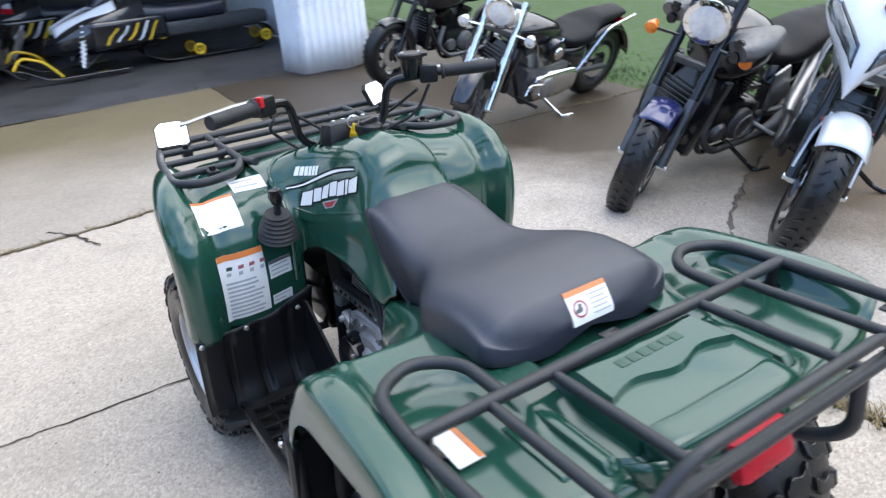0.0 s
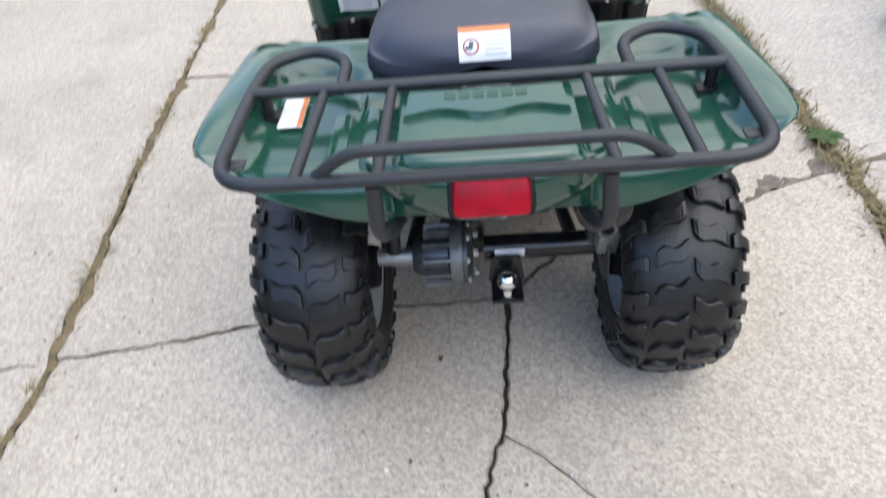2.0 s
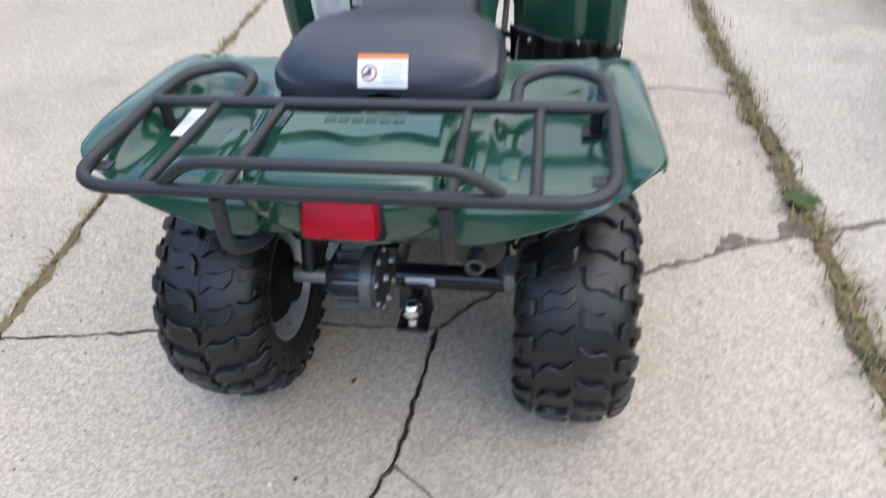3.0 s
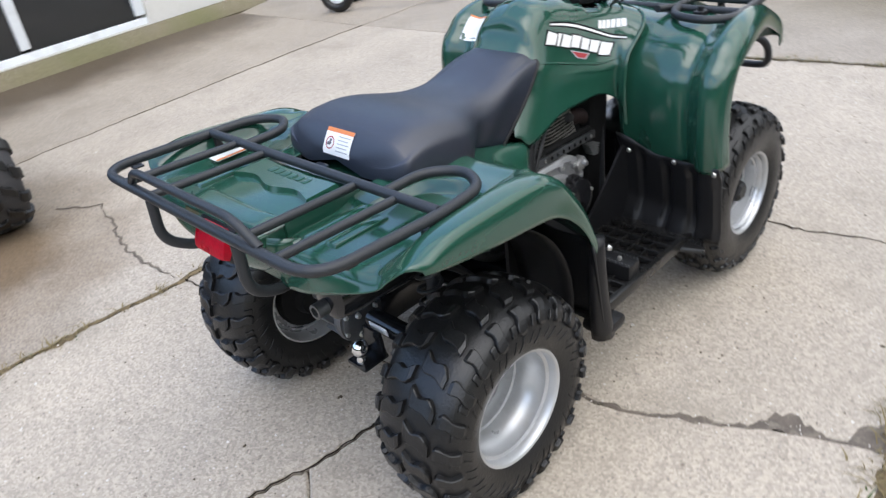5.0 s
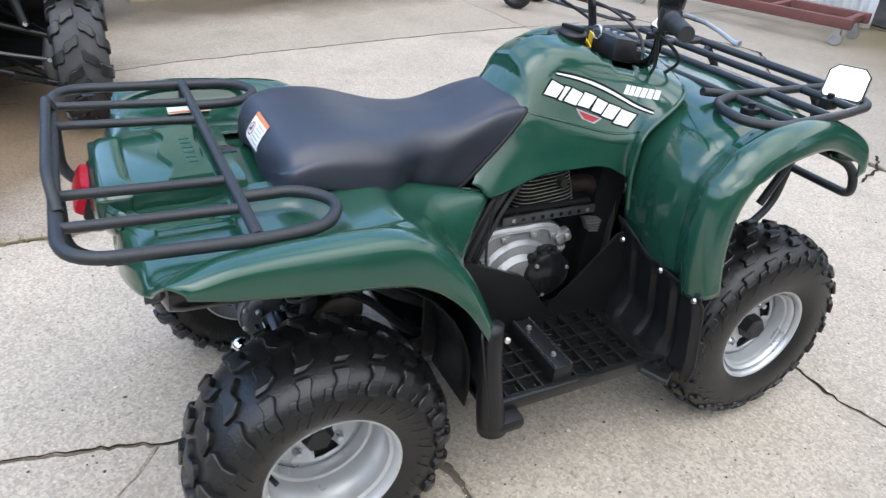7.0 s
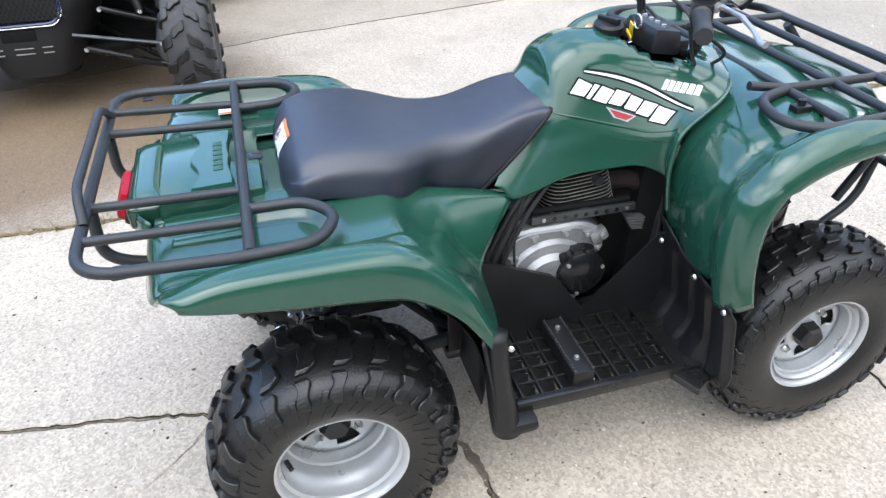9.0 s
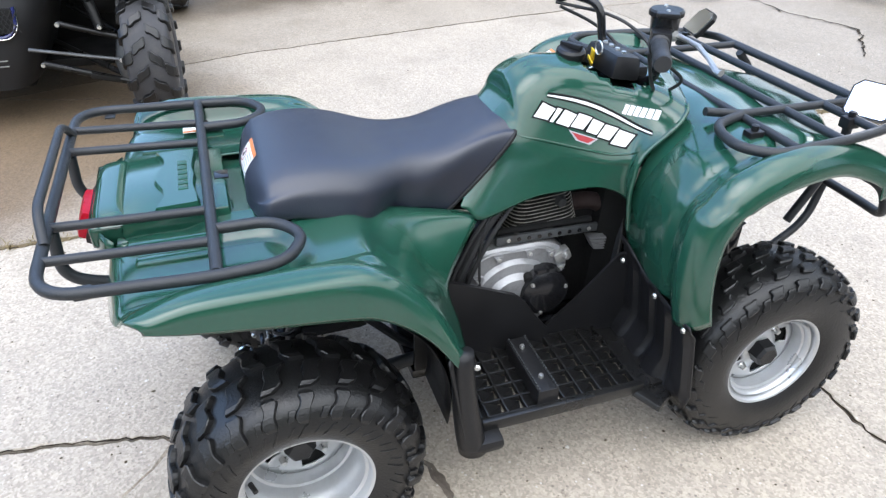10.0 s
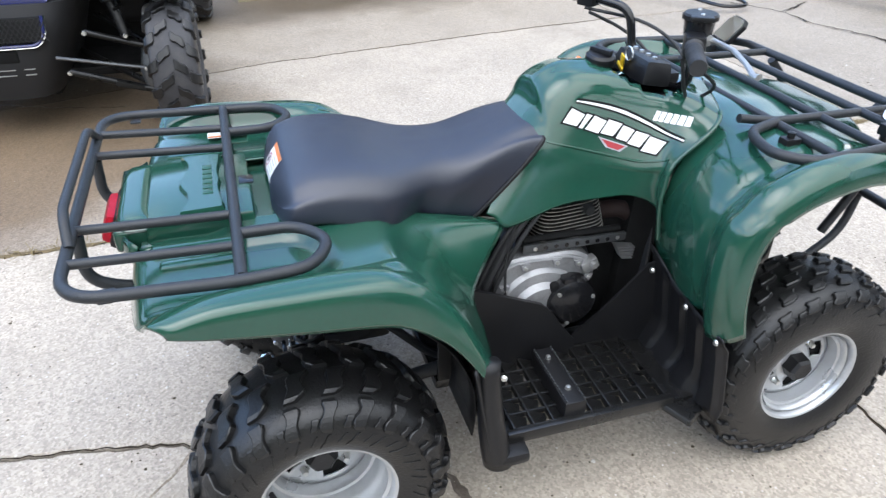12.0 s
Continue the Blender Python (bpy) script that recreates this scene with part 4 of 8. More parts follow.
# rolled front edge and base lip
bm = bmesh.new()
add_tube(bm, [(p.x, p.y - 0.003, p.z - 0.004) for p in rows[-1][3:-3]], 0.0055, 8)
part("front_roll", bm, VINYLEDGE, seat, "black rolled front edge")
bm = bmesh.new()
loop = [(p[-1].x, p[-1].y, p[-1].z - 0.004) for p in rows[3:]]
add_tube(bm, loop, 0.006, 6)
part("seat_trim", bm, GLOSSBLACK, seat, "black piping round the seat base")
bm = bmesh.new()
add_tube(bm, mirrored(loop), 0.006, 6)
part("seat_trim", bm, GLOSSBLACK, seat, "black piping round the seat base")


def drape(tree, polys, origin, right, up, direction, lift=0.0015, cut=6):
    """Lays flat polygons (u, v corner lists) on a surface, cut fine enough to follow it."""
    o, r, u, d = Vector(origin), Vector(right), Vector(up), Vector(direction).normalized()
    b = bmesh.new()
    for poly in polys:
        (a0, a1, a2, a3) = poly
        ids = []
        for i in range(cut + 1):
            for j in range(cut + 1):
                f, g = i / cut, j / cut
                uu = (1 - f) * ((1 - g) * a0[0] + g * a3[0]) + f * ((1 - g) * a1[0] + g * a2[0])
                vv = (1 - f) * ((1 - g) * a0[1] + g * a3[1]) + f * ((1 - g) * a1[1] + g * a2[1])
                p = o + r * uu + u * vv
                hit, nrm, _, _ = tree.ray_cast(p - d * 0.12, d, 0.4)
                if hit is None:
                    hit, nrm = p, -d
                if nrm.dot(d) > 0:
                    nrm = -nrm
                ids.append(b.verts.new(hit + nrm * lift))
        for i in range(cut):
            for j in range(cut):
                k = i * (cut + 1) + j
                b.faces.new((ids[k], ids[k + cut + 1], ids[k + cut + 2], ids[k + 1])).smooth = True
    return b


def welded(b):
    bmesh.ops.remove_doubles(b, verts=b.verts[:], dist=0.0004)
    return b


def box2(u0, v0, u1, v1, skew=0.0):
    return [(u0 + skew * v0, v0), (u1 + skew * v0, v0), (u1 + skew * v1, v1), (u0 + skew * v1, v1)]


# tail of the deck: recessed lid, scalloped plate with blocks in place of the maker's mark, rounded rear block
bm = bmesh.new()
add_box(bm, (0.324, 0.225, 0.045), (0, -0.770, 0.769), bevel=0.007, taper=0.95)
deck_lid = part("deck_lid", bm, GREEN, rear_fender, "moulded green storage lid between the rack bars")
bm = bmesh.new()
loop = [(x, -0.722 - 0.004 * math.sin(abs(x) * 36)) for x in np.linspace(-0.140, 0.140, 25)] + [(x, -0.806 - 0.011 * math.cos(x * 38)) for x in np.linspace(0.145, -0.145, 31)]
low_ = [bm.verts.new((x, y, 0.788)) for x, y in loop]
top_ = [bm.verts.new((x * 0.965, -0.767 + (y + 0.767) * 0.86, 0.803)) for x, y in loop]
bm.faces.new(top_)
for i in range(len(loop)):
    k = (i + 1) % len(loop)
    bm.faces.new((low_[i], low_[k], top_[k], top_[i])).smooth = True
plate = part("emblem_plate", bm, GREEN, deck_lid, "raised scalloped plate")
for i in range(6):
    bm = bmesh.new()
    add_box(bm, (0.020, 0.021, 0.0022), (-0.0625 + i * 0.025, -0.752, 0.8034), bevel=0.001)
    part("emblem_block", bm, EMBOSS, plate)
bm = bmesh.new()
rows = []
for f in np.linspace(0, 1, 13):
    y = -0.872 - 0.072 * f
    hh = 0.021 * (1 - abs(2 * f - 1) ** 5) - 0.006 * f
    ww = 0.155 - 0.012 * abs(2 * f - 1) ** 4
    rows.append([Vector((ww * c, y + 0.012 * abs(c) ** 4, 0.780 + hh * (1 - abs(c) ** 10))) for c in np.linspace(-1, 1, 33)])
add_grid(bm, rows)
add_box(bm, (0.306, 0.070, 0.050), (0, -0.909, 0.757), bevel=0.010)
part("lid_block", bm, GREEN, rear_fender, "rounded rear block of the deck", smooth_angle=70)
bm = bmesh.new()
add_box(bm, (0.040, 0.032, 0.004), (0.0, -0.670, 0.7915), bevel=0.0015)
part("latch_recess", bm, GLOSSBLACK, deck_lid, "dark latch recess by the seat")
for s in (1, -1):
    bm = bmesh.new()
    add_box(bm, (0.036, 0.150, 0.009), (s * 0.262, -0.782, 0.7535), bevel=0.003, taper=0.9)
    part("deck_rib", bm, GREEN, rear_fender, smooth_angle=30)
    bm = bmesh.new()
    add_box(bm, (0.030, 0.215, 0.016), (s * 0.206, -0.775, 0.757), bevel=0.005, taper=0.85)
    part("deck_rib", bm, GREEN, rear_fender, smooth_angle=30)

# tail panel and lamp
bm = bmesh.new()
rows = []
for i in range(9):
    f = i / 8
    w = 0.205 - 0.10 * f**1.6
    z = 0.772 - 0.138 * f
    y = -0.945 - 0.022 * math.sin(f * 3.1) + 0.050 * f * f
    rows.append([Vector((w * c, y + 0.05 * abs(c) ** 3, z)) for c in np.linspace(-1, 1, 15)])
add_grid(bm, rows)
part("tail_panel", bm, GREEN, quad, "green tail panel round the lamp", thick=0.004)
bm = bmesh.new()
add_box(bm, (0.130, 0.046, 0.068), (0, -0.957, 0.738), (-20, 0, 0), bevel=0.017, taper=0.94)
tail = part("tail_lamp", bm, LENS, quad, "red ribbed tail lamp lens")
bm = bmesh.new()
add_box(bm, (0.144, 0.030, 0.082), (0, -0.946, 0.736), (-20, 0, 0), bevel=0.012)
part("lamp_housing", bm, PLASTIC, tail)

# ---- racks ----
R = 0.0118
rear_rack = None
bm = bmesh.new()
outer = [(0.262, -0.702, 0.803), (0.262, -0.585, 0.803), (0.335, -0.530, 0.803), (0.418, -0.575, 0.803), (0.431, -0.70, 0.804), (0.425, -1.002, 0.815), (0.10, -1.004, 0.815)]
half = fillet(outer, 0.085, 8)
ring = [Vector(p) for p in half] + [Vector(p) for p in mirrored(reversed(half))]
add_tube(bm, ring, R, 10)
rear_rack = part("rear_rack", bm, TUBE, quad, "black wrinkle-painted tubular rear rack")
bm = bmesh.new()
add_tube(bm, [(-0.424, -0.702, 0.806), (0.424, -0.702, 0.806)], R, 10)
part("front_bar", bm, TUBE, rear_rack)
for x0, x1 in ((-0.292, -0.298), (-0.167, -0.170), (0.180, 0.186), (0.306, 0.310)):
    bm = bmesh.new()
    add_tube(bm, [(x0, -0.706, 0.803), (x1, -1.003, 0.815)], 0.0098, 10)
    part("cross_bar", bm, TUBE, rear_rack)
bm = bmesh.new()
add_tube(bm, fillet([(-0.262, -0.998, 0.822), (-0.205, -1.006, 0.868), (0.205, -1.006, 0.868), (0.262, -0.998, 0.822)], 0.05, 6), 0.0098, 10)
part("rail_bar", bm, TUBE, rear_rack)
for s in (1, -1):
    bm = bmesh.new()
    add_tube(bm, fillet([(s * 0.178, -1.000, 0.802), (s * 0.182, -1.005, 0.70), (s * 0.165, -0.93, 0.655), (s * 0.15, -0.84, 0.66)], 0.06, 7), 0.0125, 10)
    part("rack_stay", bm, TUBE, rear_rack)
    bm = bmesh.new()
    add_tube(bm, [(s * 0.405, -0.702, 0.80), (s * 0.405, -0.702, 0.752)], 0.011, 8)
    add_box(bm, (0.05, 0.035, 0.012), (s * 0.405, -0.702, 0.756), bevel=0.004)
    part("rack_foot", bm, PLASTIC, rear_rack)
    bm = bmesh.new()
    add_box(bm, (0.042, 0.026, 0.005), (s * 0.412, -0.925, 0.803), bevel=0.002)
    part("rack_tab", bm, TUBE, rear_rack)

bm = bmesh.new()
outer = [(0.250, 0.535, 0.892), (0.290, 0.425, 0.894), (0.400, 0.405, 0.892), (0.455, 0.465, 0.890), (0.435, 0.70, 0.888), (0.402, 0.855, 0.886), (0.33, 0.900, 0.886)]
half = fillet(outer, 0.07, 7)
ring = [Vector(p) for p in half] + [Vector(p) for p in mirrored(reversed(half))]
add_tube(bm, ring, R, 10)
front_rack = part("front_rack", bm, TUBE, quad, "black tubular front rack")
for y0, x0 in ((0.535, 0.438), (0.665, 0.435), (0.785, 0.412)):
    bm = bmesh.new()
    add_tube(bm, [(-x0, y0, 0.888), (x0, y0, 0.888)], 0.0105, 10)
    part("cross_bar", bm, TUBE, front_rack)
for s in (1, -1):
    bm = bmesh.new()
    add_tube(bm, [(s * 0.235, 0.44, 0.905), (s * 0.245, 0.535, 0.892), (s * 0.245, 0.898, 0.886)], 0.0105, 10)
    part("cross_bar", bm, TUBE, front_rack)
    bm = bmesh.new()
    add_tube(bm, fillet([(s * 0.20, 0.885, 0.876), (s * 0.20, 0.955, 0.80), (s * 0.19, 0.94, 0.66), (s * 0.18, 0.86, 0.50)], 0.07, 6), 0.0125, 10)
    part("rack_stay", bm, TUBE, front_rack)
    for yy in (0.50, 0.78):
        bm = bmesh.new()
        add_box(bm, (0.03, 0.04, 0.028), (s * 0.34, yy, 0.880), bevel=0.005)
        add_lathe(bm, [(0.009, 0.0), (0.009, 0.012), (0.0, 0.014)], 10, pose(s * 0.34, yy, 0.894) @ Matrix.Rotation(radians(-90), 4, "Y"))
        part("rack_clamp", bm, PLASTIC, front_rack)

# front bumper hoop
bm = bmesh.new()
half = [(0.0, 1.015, 0.585), (0.27, 1.01, 0.585), (0.375, 0.975, 0.600), (0.372, 0.935, 0.700), (0.27, 0.83, 0.745)]
half = [Vector(p) for p in fillet(half, 0.06, 6)]
ring = [Vector((-p.x, p.y, p.z)) for p in reversed(half[1:])] + half
add_tube(bm, ring, 0.0125, 10)
bumper = part("front_bumper", bm, TUBE, quad, "black tubular front bumper hoop")
for s in (1, -1):
    bm = bmesh.new()
    add_tube(bm, fillet([(s * 0.12, 1.03, 0.602), (s * 0.13, 0.99, 0.45), (s * 0.13, 0.86, 0.36), (s * 0.13, 0.70, 0.34)], 0.06, 6), 0.0125, 10)
    part("bumper_stay", bm, TUBE, bumper)

# ---- steering: bar, grips, levers, pod, mirrors ----
bm = bmesh.new()
half = [(0.0, 0.37, 0.925), (0.07, 0.37, 0.925), (0.128, 0.36, 0.96), (0.148, 0.35, 1.070), (0.262, 0.258, 1.090), (0.395, 0.180, 1.095)]
half = [Vector(p) for p in fillet(half, 0.04, 6)]
ring = [Vector((-p.x, p.y, p.z)) for p in reversed(half[1:])] + half
add_tube(bm, ring, 0.0115, 10)
bar = part("handlebar", bm, GLOSSBLACK, quad, "black steel handlebar")
for s in (1, -1):
    g0, g1 = Vector((s * 0.268, 0.255, 1.090)), Vector((s * 0.398, 0.178, 1.095))
    bm = bmesh.new()
    n = 26
    add_tube(bm, [g0.lerp(g1, i / n) for i in range(n + 1)], [0.0165 + (0.0016 if i % 2 else 0.0) + (0.004 if i in (0, 1) else 0) for i in range(n + 1)], 14)
    part("grip", bm, GRIP, bar, "ribbed black rubber grip")
    bm = bmesh.new()
    add_box(bm, (0.052, 0.045, 0.050), (s * 0.240, 0.276, 1.087), (0, 0, s * -30), bevel=0.010)
    sw = part("switch_block", bm, PLASTIC, bar)
    bm = bmesh.new()
    a, b2 = Vector((s * 0.225, 0.325, 1.092)), Vector((s * 0.430, 0.280, 1.082))
    add_tube(bm, [a, a.lerp(b2, 0.35) + Vector((0, 0.022, 0)), a.lerp(b2, 0.7) + Vector((0, 0.014, 0)), b2, b2 + Vector((s * 0.012, 0.003, 0))], [0.009, 0.007, 0.006, 0.0065, 0.010], 8, flat=0.7)
    part("lever", bm, ALLOY, bar, "polished brake lever with ball end")
    bm = bmesh.new()
    add_lathe(bm, [(0.0, 0.012), (0.012, 0.010), (0.013, -0.012)], 12, pose(s * 0.224, 0.315, 1.092))
    part("lever_pivot", bm, ALLOY, bar)
bm = bmesh.new()
add_box(bm, (0.014, 0.016, 0.026), (-0.255, 0.246, 1.104), (0, 0, 30), bevel=0.003)
part("kill_switch", bm, SWITCHRED, bar, "red engine stop switch")
bm = bmesh.new()
cup = pose(0.205, 0.305, 1.112) @ Matrix.Rotation(radians(-90), 4, "Y")
add_lathe(bm, [(0.0, -0.034), (0.024, -0.032), (0.030, -0.010), (0.033, 0.022), (0.0, 0.022)], 28, cup)
add_box(bm, (0.060, 0.030, 0.030), (0.215, 0.300, 1.085), (0, 0, -30), bevel=0.008)
reservoir = part("fluid_reservoir", bm, GLOSSBLACK, bar, "round black brake fluid reservoir")
bm = bmesh.new()
add_lathe(bm, [(0.0, 0.034), (0.034, 0.033), (0.038, 0.029), (0.038, 0.020), (0.0, 0.020)], 28, cup)
add_box(bm, (0.030, 0.048, 0.010), (0.232, 0.290, 1.140), (0, 0, -30), bevel=0.003)
lid = part("reservoir_lid", bm, PLASTIC, reservoir, "black reservoir lid")
for e in (-0.020, 0.020):
    bm = bmesh.new()
    add_lathe(bm, [(0.0, 0.003), (0.004, 0.002), (0.005, -0.002)], 8, pose(0.205 + e, 0.305 - 0.5 * e, 1.146) @ Matrix.Rotation(radians(-90), 4, "Y"))
    part("screw", bm, ZINC, reservoir)
# instrument pod, key, tank cap
bm = bmesh.new()
add_box(bm, (0.165, 0.085, 0.060), (0, 0.315, 0.968), (-10, 0, 0), bevel=0.016, taper=0.86)
add_box(bm, (0.10, 0.06, 0.030), (0, 0.365, 0.945), (0, 0, 0), bevel=0.010)
pod = part("instrument_pod", bm, PLASTIC, quad, "black instrument pod behind the handlebar")
for x in (-0.045, -0.015, 0.015, 0.045):
    bm = bmesh.new()
    add_lathe(bm, [(0.0, 0.005), (0.006, 0.004), (0.007, -0.004)], 12, pose(x, 0.317, 0.999) @ Matrix.Rotation(radians(-90), 4, "Y"))
    part("indicator_light", bm, ZINC, pod)
bm = bmesh.new()
add_lathe(bm, [(0.0, 0.018), (0.030, 0.018), (0.036, 0.012), (0.037, 0.0), (0.030, -0.015)], 24, pose(0, 0.195, 0.992) @ Matrix.Rotation(radians(-82), 4, "Y"))
add_box(bm, (0.062, 0.014, 0.014), (0, 0.195, 1.014), (0, 0, 25), bevel=0.004)
cap = part("fuel_cap", bm, PLASTIC, quad, "black fuel cap")
bm = bmesh.new()
add_tube(bm, [Vector((-0.005 + 0.017 * math.cos(a), 0.276, 1.000 + 0.017 * math.sin(a))) for a in np.linspace(0, 6.1, 14)], 0.0022, 6)
key = part("key_ring", bm, ZINC, pod, "bright steel key ring in the ignition")
bm = bmesh.new()
add_box(bm, (0.018, 0.004, 0.040), (-0.012, 0.264, 0.980), (10, 20, 0), bevel=0.002)
add_box(bm, (0.030, 0.004, 0.012), (-0.012, 0.259, 0.968), (10, 30, 0), bevel=0.002)
part("key_tag", bm, YELLOW, key, "yellow key tag")
# steering well with cables
bm = bmesh.new()
add_lathe(bm, [(0.0, -0.03), (0.075, -0.03), (0.085, 0.02)], 24, pose(0, 0.315, 0.90) @ Matrix.Rotation(radians(-90), 4, "Y"))
part("steering_boot", bm, GLOSSBLACK, quad)
for k, pts in enumerate((
    [(0.20, 0.275, 1.05), (0.19, 0.36, 1.00), (0.15, 0.42, 0.95), (0.10, 0.40, 0.90)],
    [(-0.22, 0.27, 1.05), (-0.20, 0.37, 1.00), (-0.15, 0.42, 0.95), (-0.09, 0.40, 0.90)],
    [(-0.23, 0.26, 1.06), (-0.14, 0.40, 1.03), (-0.05, 0.46, 0.97), (0.03, 0.42, 0.90)],
    [(0.23, 0.26, 1.06), (0.20, 0.30, 0.98), (0.13, 0.36, 0.93), (0.08, 0.38, 0.89)],
)):
    bm = bmesh.new()
    add_tube(bm, spline(pts, 18), 0.0045, 7)
    part("control_cable", bm, GRIP, quad)
# small square mirrors on the rack corners, tilted back
def add_plate(b, w, h, d, cut, y):
    """An upright plate with cut corners."""
    out = [(-w / 2 + cut, h / 2), (w / 2 - cut, h / 2), (w / 2, h / 2 - cut), (w / 2, -h / 2 + cut * 0.4), (w / 2 - cut * 0.4, -h / 2), (-w / 2 + cut * 0.4, -h / 2), (-w / 2, -h / 2 + cut * 0.4), (-w / 2, h / 2 - cut)]
    f0, f1 = [[b.verts.new((x, y + e * d / 2, z)) for x, z in out] for e in (-1, 1)]
    b.faces.new(f0)
    b.faces.new(list(reversed(f1)))
    for i in range(8):
        b.faces.new((f0[i], f0[(i + 1) % 8], f1[(i + 1) % 8], f1[i]))


for s, x, y, z, rx, rz in ((1, 0.342, 0.822, 0.928, -30, 27), (-1, -0.358, 0.845, 0.926, -42, -12)):
    m = pose(x, y, z, rx, 0, rz)
    bm = bmesh.new()
    add_plate(bm, 0.100, 0.088, 0.014, 0.018, 0.0)
    bmesh.ops.transform(bm, matrix=m, verts=bm.verts)
    mirror = part("mirror", bm, PLASTIC, quad, "square black rear-view mirror on the front rack")
    bm = bmesh.new()
    add_plate(bm, 0.092, 0.080, 0.002, 0.016, -0.0085)
    bmesh.ops.transform(bm, matrix=m, verts=bm.verts)
    part("mirror_glass", bm, MIRROR, mirror, "sky-bright mirror glass")
    bm = bmesh.new()
    add_tube(bm, [(x, y + 0.012, z - 0.01), (x + s * 0.006, y + 0.02, z - 0.04), (x + s * 0.012, y - 0.01, 0.885)], 0.005, 8)
    part("mirror_stem", bm, PLASTIC, mirror)

# gear lever with rubber boot on the left fender
bm = bmesh.new()
p0 = Vector((-0.262, 0.300, 0.742))
n = 13
add_tube(bm, [p0 + Vector((0.004 * i / n, -0.020 - 0.018 * i / n, 0.070 * i / n)) for i in range(n + 1)], [0.050 - 0.022 * (i / n) ** 1.5 + (0.006 if i % 2 else 0) for i in range(n + 1)], 18)
boot = part("gear_boot", bm, GRIP, quad, "black ribbed rubber gear lever boot")
bm = bmesh.new()
add_tube(bm, [(-0.258, 0.262, 0.806), (-0.254, 0.266, 0.832), (-0.252, 0.270, 0.846)], [0.010, 0.009, 0.012], 10)
add_lathe(bm, [(0.0, 0.022), (0.016, 0.018), (0.020, 0.0), (0.013, -0.02)], 12, pose(-0.252, 0.270, 0.856) @ Matrix.Rotation(radians(-90), 4, "Y"))
part("gear_knob", bm, GLOSSBLACK, boot)

# ---- graphics and labels ----
def sticker(tree, origin, right, up, direction, w, h, head, lines_, parent=quad, label="white warning label with orange header", head_mat=None, icons=0):
    base = part("label", drape(tree, [box2(-w / 2, -h / 2, w / 2, h / 2)], origin, right, up, direction, 0.0012), WHITE, parent, label)
    if head:
        part("label_header", drape(tree, [box2(-w / 2, h / 2 - head, w / 2, h / 2)], origin, right, up, direction, 0.0020), head_mat or ORANGE, base)
    polys = []
    rnd2 = random.Random(int(w * 1000))
    for i in range(lines_):
        v = h / 2 - head - (icons and h * 0.30) - (i + 0.7) * (h - head - (icons and h * 0.30)) / (lines_ + 0.4)
        t = 0.32 * (h - head) / (lines_ + 1)
        polys.append(box2(-w * 0.42, v, -w * 0.42 + w * 0.84 * rnd2.uniform(0.6, 1.0), v + t))
    for poly in polys:
        part("label_text_bar", drape(tree, [poly], origin, right, up, direction, 0.0020, 3), INKGREY, base)
    for i in range(icons):
        u = -w * 0.36 + i * w * 0.72 / max(1, icons - 1)
        for dv, k in ((0.300, 0.060), (0.215, 0.045)):
            part("label_icon", drape(tree, [box2(u - w * k, h * dv - h * 0.026, u + w * k, h * dv + h * 0.026, 0.2)], origin, right, up, direction, 0.0022, 2), (INKROSE if i else EMBOSS) if dv > 0.25 else INKGREY, base)
    return base


X, Y, Z = Vector((1, 0, 0)), Vector((0, 1, 0)), Vector((0, 0, 1))
# seat label
b0 = sticker(seat_tree, (0.004, -0.604, 0.826), X, Vector((0, 0.62, 0.78)).normalized(), Vector((0, 0.78, -0.62)), 0.098, 0.062, 0.010, 0, quad, "white passenger warning label on the seat")
o, u_, d_ = (0.004, -0.604, 0.826), Vector((0, 0.62, 0.78)).normalized(), Vector((0, 0.78, -0.62))
for i in range(5):
    part("label_text_bar", drape(seat_tree, [box2(0.0, -0.022 + i * 0.0085, 0.043 - 0.006 * (i % 2), -0.0195 + i * 0.0085)], o, X, u_, d_, 0.0022, 3), INKGREY, b0)
for k in range(20):
    a0, a1 = k * 0.314, (k + 1) * 0.314
    ring_ = [(-0.0255 + r * math.cos(a), -0.005 + r * math.sin(a)) for r, a in ((0.0125, a0), (0.0155, a0), (0.0155, a1), (0.0125, a1))]
    part("label_icon", drape(seat_tree, [ring_], o, X, u_, d_, 0.0022, 1), INKRED, b0)
part("label_icon", drape(seat_tree, [box2(-0.033, -0.011, -0.018, -0.004, 0.5)], o, X, u_, d_, 0.0022, 2), INK, b0)
part("label_icon", drape(seat_tree, [box2(-0.029, -0.004, -0.021, 0.004, 0.3)], o, X, u_, d_, 0.0022, 2), INK, b0)
# left rear deck label
bm = bmesh.new()
add_box(bm, (0.046, 0.102, 0.002), (-0.360, -0.700, 0.7605), bevel=0.0005)
b0 = part("label", bm, WHITE, rear_fender, "white warning label with orange edge")
bm = bmesh.new()
add_box(bm, (0.009, 0.100, 0.002), (-0.3420, -0.700, 0.7620), bevel=0.0005)
part("label_header", bm, ORANGE, b0)
